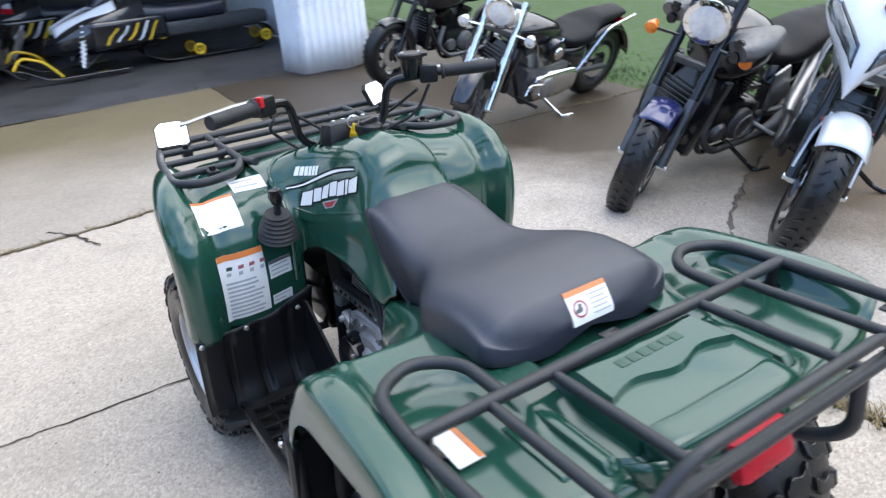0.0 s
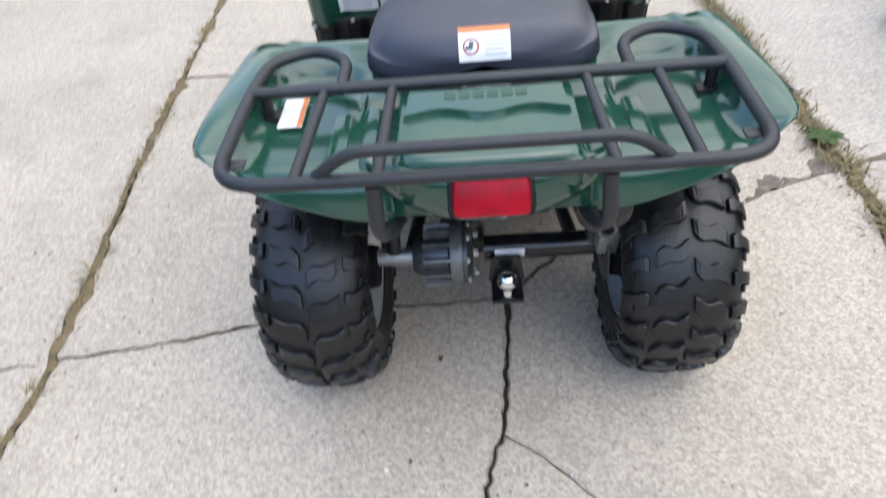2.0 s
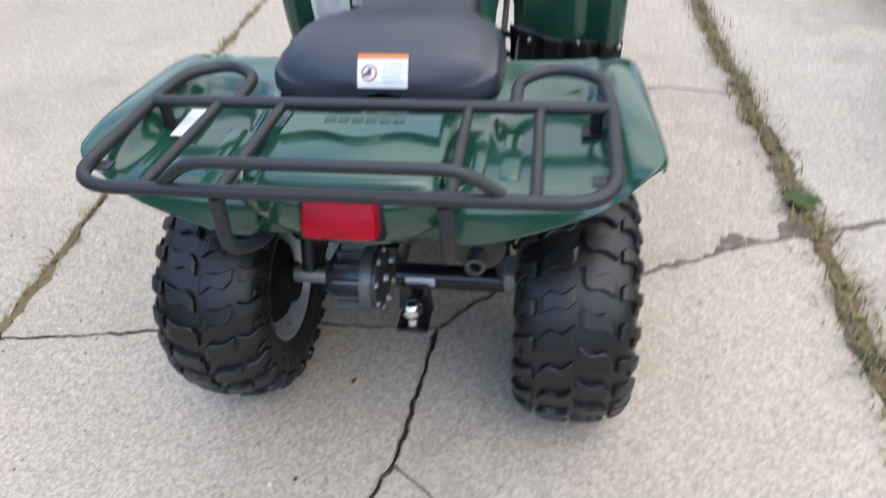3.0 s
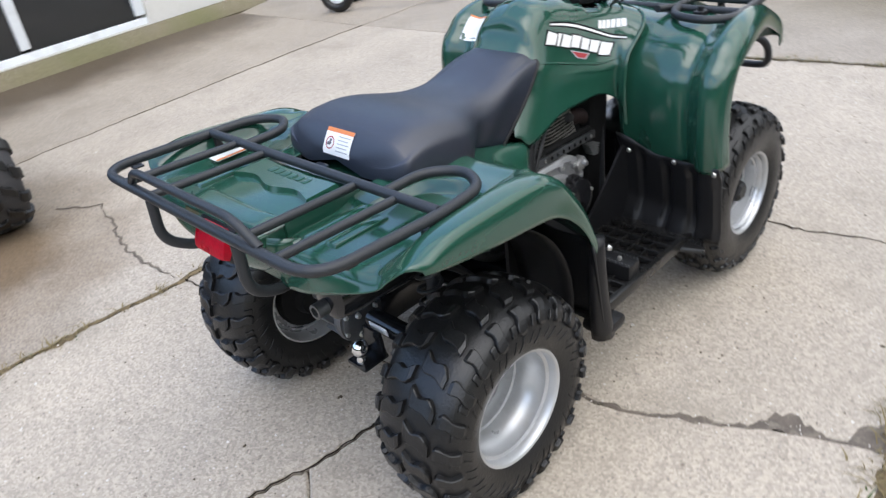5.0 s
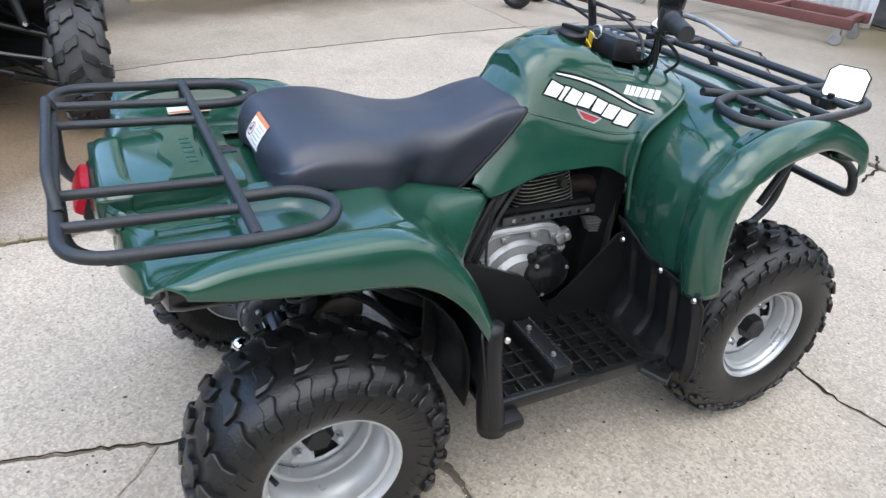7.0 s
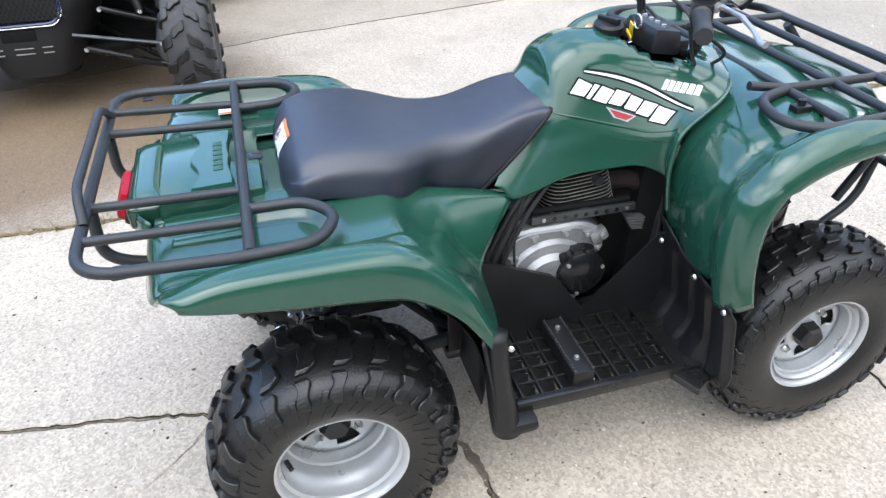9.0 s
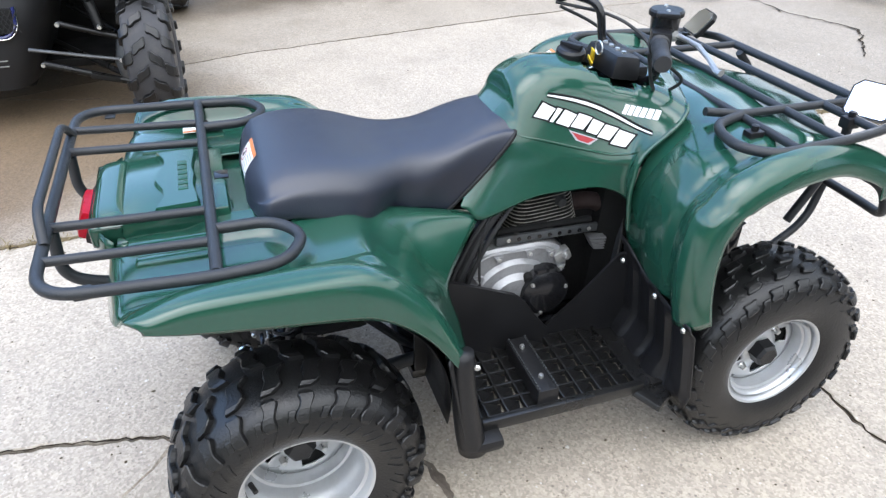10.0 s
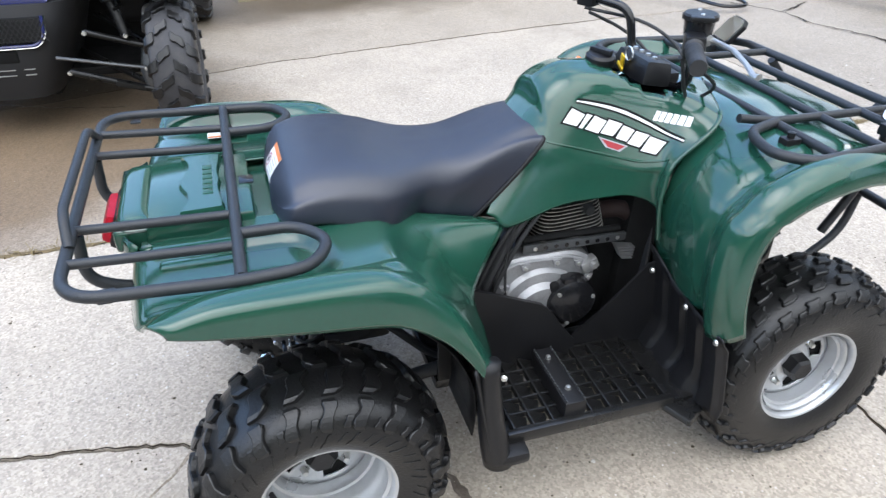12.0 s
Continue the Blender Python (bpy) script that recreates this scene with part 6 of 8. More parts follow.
add_tube(bm, spline([(0.05, 0.12, 0.31), (0.06, 0.0, 0.30), (0.09, -0.2, 0.33), (0.17, -0.45, 0.52)], 30), 0.014, 10)
part("exhaust_pipe", bm, STEEL, quad, "rusty exhaust pipe")
bm = bmesh.new()
add_lathe(bm, [(0.0, 0.0), (0.03, 0.0), (0.052, 0.012), (0.056, 0.04), (0.056, 0.36), (0.045, 0.39), (0.0, 0.40)], 24, pose(0.205, -0.86, 0.605) @ Matrix.Rotation(radians(90), 4, "Z") @ Matrix.Rotation(radians(3), 4, "Y"))
muffler = part("muffler", bm, GLOSSBLACK, quad, "black exhaust muffler under the rack")
bm = bmesh.new()
add_lathe(bm, [(0.012, -0.03), (0.018, -0.03), (0.018, 0.02), (0.012, 0.02)], 16, pose(0.205, -0.86, 0.590) @ Matrix.Rotation(radians(90), 4, "Z"), close=True)
part("tail_pipe", bm, STEEL, muffler)

# rear axle, gear case, hitch, brake
AX = -0.592
bm = bmesh.new()
add_tube(bm, [(-0.40, AX, 0.285), (-0.12, AX, 0.285)], 0.021, 14)
axle = part("axle_shaft", bm, ALLOY, quad, "bare steel rear axle shaft")
bm = bmesh.new()
add_tube(bm, [(-0.02, AX, 0.300), (0.36, AX, 0.300)], 0.030, 14)
part("axle_tube", bm, GLOSSBLACK, axle)
bm = bmesh.new()
rot = pose(-0.105, AX, 0.285)
add_lathe(bm, [(0.0, -0.085), (0.040, -0.085), (0.054, -0.06), (0.058, 0.0), (0.072, 0.012), (0.074, 0.045), (0.060, 0.055), (0.0, 0.06)], 20, rot)
gearcase = part("final_drive", bm, STEEL, quad, "dark ribbed final drive case")
bm = bmesh.new()
add_box(bm, (0.11, 0.22, 0.11), (-0.07, AX + 0.14, 0.30), bevel=0.025)
part("drive_housing", bm, GLOSSBLACK, gearcase)
bm = bmesh.new()
add_lathe(bm, [(0.055, -0.016), (0.078, -0.014), (0.081, 0.0), (0.078, 0.014), (0.055, 0.016)], 24, pose(-0.085, AX, 0.285), close=True)
part("drive_ring", bm, GREYCAST, gearcase, "grey ribbed flange of the final drive")
for k in range(12):
    bm = bmesh.new()
    a = k * 2 * math.pi / 12
    add_box(bm, (0.075, 0.008, 0.026), (-0.125, AX + 0.064 * math.sin(a), 0.285 + 0.064 * math.cos(a)), (-math.degrees(a), 0, 0), bevel=0.002)
    part("drive_rib", bm, GREYCAST, gearcase)
for k in range(8):
    bm = bmesh.new()
    add_lathe(bm, [(0.0, 0.008), (0.006, 0.007), (0.008, 0.0)], 8, pose(-0.060, AX + 0.070 * math.cos(k * 0.785 + 0.3), 0.285 + 0.070 * math.sin(k * 0.785 + 0.3)))
    part("bolt", bm, ZINC, gearcase)
for k in range(4):
    bm = bmesh.new()
    add_lathe(bm, [(0.0, 0.012), (0.007, 0.011), (0.009, 0.0)], 8, pose(-0.045, AX + 0.045 * math.cos(k * 1.57 + 0.8), 0.285 + 0.045 * math.sin(k * 1.57 + 0.8)))
    part("bolt", bm, ZINC, gearcase)
bm = bmesh.new()
add_box(bm, (0.086, 0.014, 0.075), (0.030, -0.640, 0.275), bevel=0.004, taper=0.8)
add_box(bm, (0.074, 0.085, 0.012), (0.030, -0.668, 0.232), bevel=0.004)
hitch = part("tow_bracket", bm, GLOSSBLACK, quad, "black tow bracket")
bm = bmesh.new()
add_lathe(bm, [(0.0, 0.048), (0.012, 0.046), (0.021, 0.036), (0.0245, 0.022), (0.020, 0.008), (0.013, 0.0), (0.016, -0.012), (0.016, -0.02)], 22, pose(0.030, -0.688, 0.256) @ Matrix.Rotation(radians(-90), 4, "Y"))
part("tow_ball", bm, CHROME, hitch, "shiny chrome tow ball")
bm = bmesh.new()
add_box(bm, (0.070, 0.003, 0.026), (0.040, -0.6235, 0.3075), (10, 0, 0), bevel=0.001)
part("label", bm, WHITE, hitch, "white label on the axle")
bm = bmesh.new()
add_lathe(bm, [(0.075, -0.002), (0.082, -0.002), (0.082, 0.003), (0.030, 0.003), (0.030, -0.002)], 28, pose(0.262, AX, 0.29), close=True)
disc = part("brake_disc", bm, STEEL, axle)
bm = bmesh.new()
add_box(bm, (0.05, 0.06, 0.08), (0.262, AX - 0.03, 0.345), (20, 0, 0), bevel=0.010)
part("brake_caliper", bm, ALLOY, axle)
for s in (1, -1):
    bm = bmesh.new()
    add_tube(bm, [(s * 0.20, AX + 0.05, 0.26), (s * 0.16, -0.2, 0.27)], 0.018, 10)
    add_tube(bm, [(s * 0.235, AX - 0.01, 0.31), (s * 0.21, AX + 0.06, 0.70)], 0.017, 10)
    arm = part("swing_arm", bm, TUBE, quad)
    bm = bmesh.new()
    a, b2 = Vector((s * 0.232, AX, 0.34)), Vector((s * 0.212, AX + 0.055, 0.66))
    add_tube(bm, [a.lerp(b2, 0.15) + Vector((0.030 * math.cos(k * 0.7), 0.030 * math.sin(k * 0.7), 0.30 * k / 70)) for k in range(64)], 0.0055, 6)
    part("spring", bm, TUBE, arm)
    bm = bmesh.new()
    add_tube(bm, [(s * 0.08, 0.50, 0.30), (s * 0.29, 0.63, 0.25)], 0.013, 8)
    add_tube(bm, [(s * 0.08, 0.76, 0.30), (s * 0.29, 0.63, 0.25)], 0.013, 8)
    add_tube(bm, [(s * 0.08, 0.62, 0.42), (s * 0.28, 0.63, 0.36)], 0.013, 8)
    add_tube(bm, [(s * 0.24, 0.63, 0.30), (s * 0.17, 0.60, 0.68)], 0.024, 10)
    add_box(bm, (0.06, 0.08, 0.16), (s * 0.27, 0.63, 0.30), bevel=0.012)
    part("front_suspension", bm, TUBE, quad, "black front suspension arms")
bm = bmesh.new()
add_box(bm, (0.20, 0.36, 0.20), (0, 0.62, 0.40), bevel=0.03)
add_box(bm, (0.26, 0.10, 0.16), (0, 0.80, 0.62), bevel=0.02)
part("front_frame_box", bm, GLOSSBLACK, quad)
bm = bmesh.new()
add_box(bm, (0.40, 0.62, 0.03), (0, 0.03, 0.235), bevel=0.01)
part("skid_plate", bm, GLOSSBLACK, quad, "black skid plate under the engine")
bm = bmesh.new()
add_box(bm, (0.22, 0.30, 0.10), (0, -0.72, 0.665), bevel=0.02)
add_box(bm, (0.20, 0.28, 0.10), (0, -0.36, 0.67), bevel=0.02)
part("under_tray", bm, PLASTIC, quad)


# ---- wheels ----
def tyre_mesh(width, radius, bead, pitches, kind_):
    h = width / 2
    prof = [(bead, -h * 0.80), (bead + 0.010, -h * 0.90), (bead + 0.040, -h * 1.0), (radius - 0.072, -h * 1.0), (radius - 0.034, -h * 0.89), (radius - 0.014, -h * 0.64), (radius - 0.005, -h * 0.3), (radius - 0.003, 0)]
    if kind_ == "chevron":
        prof[3:] = [(radius - 0.060, -h * 1.0), (radius - 0.022, -h * 0.96), (radius - 0.007, -h * 0.78), (radius - 0.002, -h * 0.35), (radius, 0)]
    prof = prof + [(r, -w) for r, w in reversed(prof[:-1])]
    curve = spline(prof, 56)
    b = bmesh.new()
    add_lathe(b, [tuple(c) for c in curve], 56, close=True)
    lens = np.cumsum([0] + [np.linalg.norm(q - p) for p, q in zip(curve, curve[1:])])
    mid = lens[-1] / 2

    def at(a, th, off):
        s = mid + a * h * 1.35
        i = min(max(int(np.searchsorted(lens, s)) - 1, 0), len(curve) - 2)
        f = (s - lens[i]) / max(1e-6, lens[i + 1] - lens[i])
        p = curve[i] + (curve[i + 1] - curve[i]) * f
        t = curve[min(i + 2, len(curve) - 1)] - curve[max(i - 1, 0)]
        nrm = np.array((t[1], -t[0])) / np.linalg.norm(t)
        if nrm[0] * 1.0 + (0.0) < 0 and abs(a) < 0.7:
            nrm = -nrm
        if abs(a) >= 0.7 and nrm[1] * a < 0:
            nrm = -nrm
        r, w = p + nrm * off
        return Vector((w, r * math.cos(th), r * math.sin(th)))

    def lug(b_, th, a0, a1, skew, dth, height, wave=0.0, steps=9):
        """One rubber lug from a0 to a1 across the tread: a wavy bar with rounded ends and chamfered edges."""
        rings = []
        for i in range(steps + 1):
            f = i / steps
            a = a0 + (a1 - a0) * f
            c = th + skew * (f - 0.5) + wave * math.sin(2 * math.pi * f)
            swell = (1.0 + 0.13 * math.sin(3 * math.pi * f + 0.6)) * (0.84 if i in (0, steps) else 1.0)
            low = 0.80 if i in (0, steps) else 1.0
            rings.append([b_.verts.new(at(a, c + e * dth / 2 * g * swell, o * low if o > 0 else o)) for e, o, g in ((-1, -0.003, 1.14), (-1, height * 0.84, 1.0), (-0.86, height, 0.98), (0.86, height, 0.98), (1, height * 0.84, 1.0), (1, -0.003, 1.14))])
        for p, q in zip(rings, rings[1:]):
            for j in range(5):
                b_.faces.new((p[j], p[j + 1], q[j + 1], q[j]))
        b_.faces.new(rings[0])
        b_.faces.new(list(reversed(rings[-1])))
        return b_

    half_ = math.pi / pitches
    lugs = []
    if kind_ == "rear":
        # long wavy bars from the crown over the shoulder, a short block between them, fine ribs on the sidewall
        for s_, o in ((1, 0.0), (-1, half_)):
            lugs += [(o, s_ * 0.03, s_ * 0.44, 0.12, 0.118, 0.0125, 0.026), (o + 0.085, s_ * 0.50, s_ * 0.86, 0.03, 0.104, 0.0125, -0.018)]
            lugs += [(o + half_ + 0.06, s_ * 0.70, s_ * 0.84, 0.03, 0.060, 0.006, 0.0), (o + 0.13, s_ * 0.92, s_ * 1.12, 0.10, 0.026, 0.0022, 0.0), (o + half_ + 0.10, s_ * 0.92, s_ * 1.06, 0.08, 0.022, 0.0018, 0.0)]
    elif kind_ == "chevron":
        # straight slanting bars in two steps, as on a sand and trail tyre
        for s_, o in ((1, 0.0), (-1, half_)):
            lugs += [(o, s_ * 0.03, s_ * 0.44, 0.13, 0.135, 0.016, 0.0), (o + 0.22, s_ * 0.48, s_ * 1.0, 0.15, 0.165, 0.016, 0.0)]
    else:
        for a, o in ((-0.13, 0), (0.13, half_), (-0.40, half_), (0.40, 0)):
            lugs.append((o, a - 0.10, a + 0.10, 0.05, 0.135, 0.011, 0.010))
        for s_ in (1, -1):
            lugs.append(((half_ if s_ > 0 else 0), s_ * 0.60, s_ * 0.80, 0.04, 0.125, 0.010, 0.0))
            lugs.append(((0 if s_ > 0 else half_), s_ * 0.72, s_ * 0.92, 0.06, 0.080, 0.005, 0.0))
            lugs.append(((half_ if s_ > 0 else 0), s_ * 0.92, s_ * 1.06, 0.10, 0.016, 0.0012, 0.0))
    return b, lug, lugs


def build_tyre(m, width, radius, bead, pitches, kind_, owner, label, carcass=None):
    """A tyre with its tread lugs as pieces; each lug shape is one mesh, repeated round the wheel."""
    b, lug, lugs = tyre_mesh(width, radius, bead, pitches, kind_)
    bmesh.ops.transform(b, matrix=m, verts=b.verts)
    tyre = part("tyre", b, carcass or RUBBER, owner, label, smooth_angle=35)
    for spec in lugs:
        first = part("tread_lug", lug(bmesh.new(), *spec), RUBBER, tyre, smooth_angle=None)
        first.matrix_local = m
        for k in range(1, pitches):
            ob = new("tread_lug", first.data)
            ob.parent = tyre
            ob.matrix_local = m @ Matrix.Rotation(2 * math.pi * k / pitches, 4, "X")
    return tyre


def build_wheel(x, y, z, side, width, radius, pitches, kind_, dish, size=1.0):
    turn = Matrix.Identity(4) if side > 0 else Matrix.Rotation(math.pi, 4, "Z")
    m = pose(x * side, y, z) @ turn @ Matrix.Diagonal((1, size, size, 1))
    h = width / 2

    def place(b):
        bmesh.ops.transform(b, matrix=m, verts=b.verts)
        return b

    # pressed centre disc with four openings
    b = bmesh.new()
    radii = [0.028, 0.045, 0.058, 0.080, 0.096, 0.117]
    depth = [0.010, 0.008, 0.002, -0.002, 0.004, 0.0]
    n = 48
    vs = [[b.verts.new((dish + d, r * math.cos(2 * math.pi * j / n), r * math.sin(2 * math.pi * j / n))) for j in range(n)] for r, d in zip(radii, depth)]
    for i in range(len(radii) - 1):
        for j in range(n):
            if i in (2, 3) and (j % 12) in (0, 1, 2, 3, 4):
                continue
            b.faces.new((vs[i][j], vs[i + 1][j], vs[i + 1][(j + 1) % n], vs[i][(j + 1) % n])).smooth = True
    wheel = part("wheel", place(b), SILVER, quad, "silver steel wheel with off-road tyre", thick=0.004, smooth_angle=50)
    build_tyre(m, width, radius, 0.141, pitches, kind_, quad, "black knobbly off-road tyre")
    b = bmesh.new()
    prof = [(0.150, -h * 0.86), (0.141, -h * 0.86), (0.138, -h * 0.72), (0.130, -h * 0.62), (0.126, -h * 0.45), (0.117, min(dish, h * 0.5) - 0.012), (0.117, dish + 0.010), (0.118, dish + 0.034), (0.124, dish + 0.037), (0.125, max(dish + 0.05, h * 0.30)), (0.1305, max(dish + 0.054, h * 0.34)), (0.1315, h * 0.64), (0.1385, h * 0.68), (0.140, h * 0.84), (0.144, h * 0.88), (0.151, h * 0.885), (0.153, h * 0.84)]
    add_lathe(b, prof, 56)
    for f in [f for f in b.faces if len(f.verts) > 8]:
        b.faces.remove(f)
    part("rim", place(b), SILVER, wheel, "stepped silver rim", thick=0.003, smooth_angle=50)
    b = bmesh.new()
    add_lathe(b, [(0.0, dish + 0.045), (0.028, dish + 0.046), (0.036, dish + 0.038), (0.040, dish + 0.0), (0.041, dish - 0.02)], 6)
    part("centre_cap", place(b), PLASTIC, wheel, "black centre cap", smooth_angle=20)
    for k in range(4):
        a = k * math.pi / 2 + 0.95
        b = bmesh.new()
        add_lathe(b, [(0.0, 0.016), (0.007, 0.015), (0.009, 0.004), (0.012, 0.0)], 8, pose(dish + 0.004, 0.069 * math.cos(a), 0.069 * math.sin(a)))
        part("wheel_nut", place(b), ZINC, wheel)
    b = bmesh.new()
    add_lathe(b, [(0.0, dish - 0.075), (0.050, dish - 0.072), (0.058, dish - 0.040), (0.098, dish - 0.034), (0.104, dish - 0.026), (0.104, dish - 0.008), (0.0, dish - 0.008)], 28)
    part("hub_drum", place(b), MATTBLACK, wheel, "dark hub drum behind the wheel")
    b = bmesh.new()
    add_tube(b, [(h * 0.30, -0.120, -0.02), (h * 0.52, -0.110, -0.02)], 0.006, 8)
    part("valve", place(b), GRIP, wheel)
    return wheel


for s in (1, -1):
    build_wheel(0.395, AX - 0.008, 0.266, s, 0.244, 0.276, 22, "rear", -0.045)
    build_wheel(0.400, 0.626, 0.284, s, 0.208, 0.297, 22, "front", 0.025, 0.945)


# ---- motorcycles: built with the front wheel on the origin, tail along +x, left side towards -y ----
def wheel_y(b, profile, m, n=36, close=False):
    return add_lathe(b, profile, n, m @ Matrix.Rotation(radians(90), 4, "Z"), close=close)


def torus(R_, r_, flat=1.0, n=12):
    return [(R_ + r_ * math.cos(2 * math.pi * k / n), flat * r_ * math.sin(2 * math.pi * k / n)) for k in range(n)]


def ball(b, c, s, n=16, m_=10):
    rows_ = []
    for i in range(m_ + 1):
        a = math.pi * i / m_
        rows_.append([Vector((c[0] + s[0] * math.sin(a) * math.cos(2 * math.pi * j / n), c[1] + s[1] * math.sin(a) * math.sin(2 * math.pi * j / n), c[2] + s[2] * math.cos(a))) for j in range(n)])
    return add_grid(b, rows_, closed=True)


def loft(sections, n=24, around=20):
    """A closed body through (x, half width, z low, z high) stations."""
    st = spline(sections, n)
    rows_ = []
    for x, w, lo, hi in st:
        c, h = (lo + hi) / 2, max(0.002, (hi - lo) / 2)
        w = max(0.002, w)
        row = []
        for j in range(around):
            a = 2 * math.pi * j / around
            cx, sx = math.cos(a), math.sin(a)
            row.append(Vector((x, w * math.copysign(abs(cx) ** 0.75, cx), c + h * math.copysign(abs(sx) ** 0.75, sx))))
        rows_.append(row)
    b = bmesh.new()
    add_grid(b, rows_, closed=True)
    for ring_ in (rows_[0], rows_[-1]):
        b.faces.new([b.verts.new(p) for p in ring_])
    bmesh.ops.remove_doubles(b, verts=b.verts[:], dist=0.0005)
    return b


def put(b, m):
    bmesh.ops.transform(b, matrix=m, verts=b.verts)
    return b


def moto_wheel(owner, m, radius, width, rim_mat, spokes, disc=True):
    b = bmesh.new()
    wheel_y(b, torus(radius - width * 0.42, width * 0.42, 1.15, 14), m, 44, True)
    tyre_ = part("tyre", b, RUBBER, owner)
    q = bmesh.new()
    add_box(q, (0.012, width * 0.30, 0.006), bevel=0.001)
    first = part("tread_block", q, RUBBER, tyre_, smooth_angle=None)
    for k in range(36):
        for s in (1, -1):
            ob = first if k == 0 and s == 1 else new("tread_block", first.data)
            ob.parent = tyre_
            ob.matrix_local = m @ Matrix.Rotation(2 * math.pi * (k + 0.25 * s) / 36, 4, "Y") @ pose(0, s * width * 0.22, radius - 0.0035, s * -14, 0, s * 35)
    b = bmesh.new()
    wheel_y(b, [(radius - width * 0.80, -width * 0.40), (radius - width * 0.62, -width * 0.42), (radius - width * 0.72, 0), (radius - width * 0.62, width * 0.42), (radius - width * 0.80, width * 0.40), (radius - width * 0.95, 0)], m, 36, True)
    part("rim", b, rim_mat, tyre_)
    b = bmesh.new()
    wheel_y(b, [(0.0, -0.055), (0.035, -0.055), (0.035, 0.055), (0.0, 0.055)], m, 16)
    r1 = radius - width * 0.85
    for k in range(spokes):
        a = 2 * math.pi * k / spokes
        if spokes > 8:
            e = 0.03 if k % 2 else -0.03
            q = bmesh.new()
            add_tube(q, [(0.025, e, 0.02), (0.0, 0.0, r1)], 0.003, 5)
        else:
            q = bmesh.new()
            add_box(q, (0.034, 0.028, r1 - 0.02), (0, 0, (r1 + 0.02) / 2), bevel=0.006)
        merge(b, q, m @ Matrix.Rotation(a, 4, "Y"))
    part("spokes", b, rim_mat, tyre_)
    if disc:
        for s in (1, -1):
            b = bmesh.new()
            wheel_y(b, [(0.085, s * 0.066), (0.145, s * 0.066), (0.145, s * 0.071), (0.085, s * 0.071)], m, 32, True)
            part("brake_disc", b, CHROME, tyre_)
    return tyre_


def arc_fender(radius, width, a0, a1, m, drop=0.03):
    rows_ = []
    for i in range(19):
        a = radians(a0 + (a1 - a0) * i / 18)
        row = []
        for j in range(9):
            e = -1 + j / 4
            rr = radius - drop * abs(e) ** 2.5
            row.append(m @ Vector((-rr * math.cos(a), e * width / 2, rr * math.sin(a))))
        rows_.append(row)
    b = bmesh.new()
    add_grid(b, rows_)
    return b


def lamp_unit(owner, c, r, facing, shell_mat, name="headlight", deep=0.12):
    m = Matrix.Translation(c) @ Vector(facing).to_track_quat("X", "Z").to_matrix().to_4x4()
    b = bmesh.new()
    add_lathe(b, [(0.0, -deep), (r * 0.5, -deep * 0.9), (r * 0.9, -deep * 0.4), (r * 1.04, 0.0), (r * 1.06, 0.015), (r * 0.98, 0.02)], 28, m)
    body = part(name, b, shell_mat, owner, "round headlight with bright bowl" if name == "headlight" else "")
    b = bmesh.new()
    add_lathe(b, [(0.0, 0.030), (r * 0.5, 0.027), (r * 0.96, 0.016), (r * 0.96, 0.010)], 28, m)
    part("lens", b, LAMP if name == "headlight" or shell_mat == CHROME else AMBER, body)
    return body


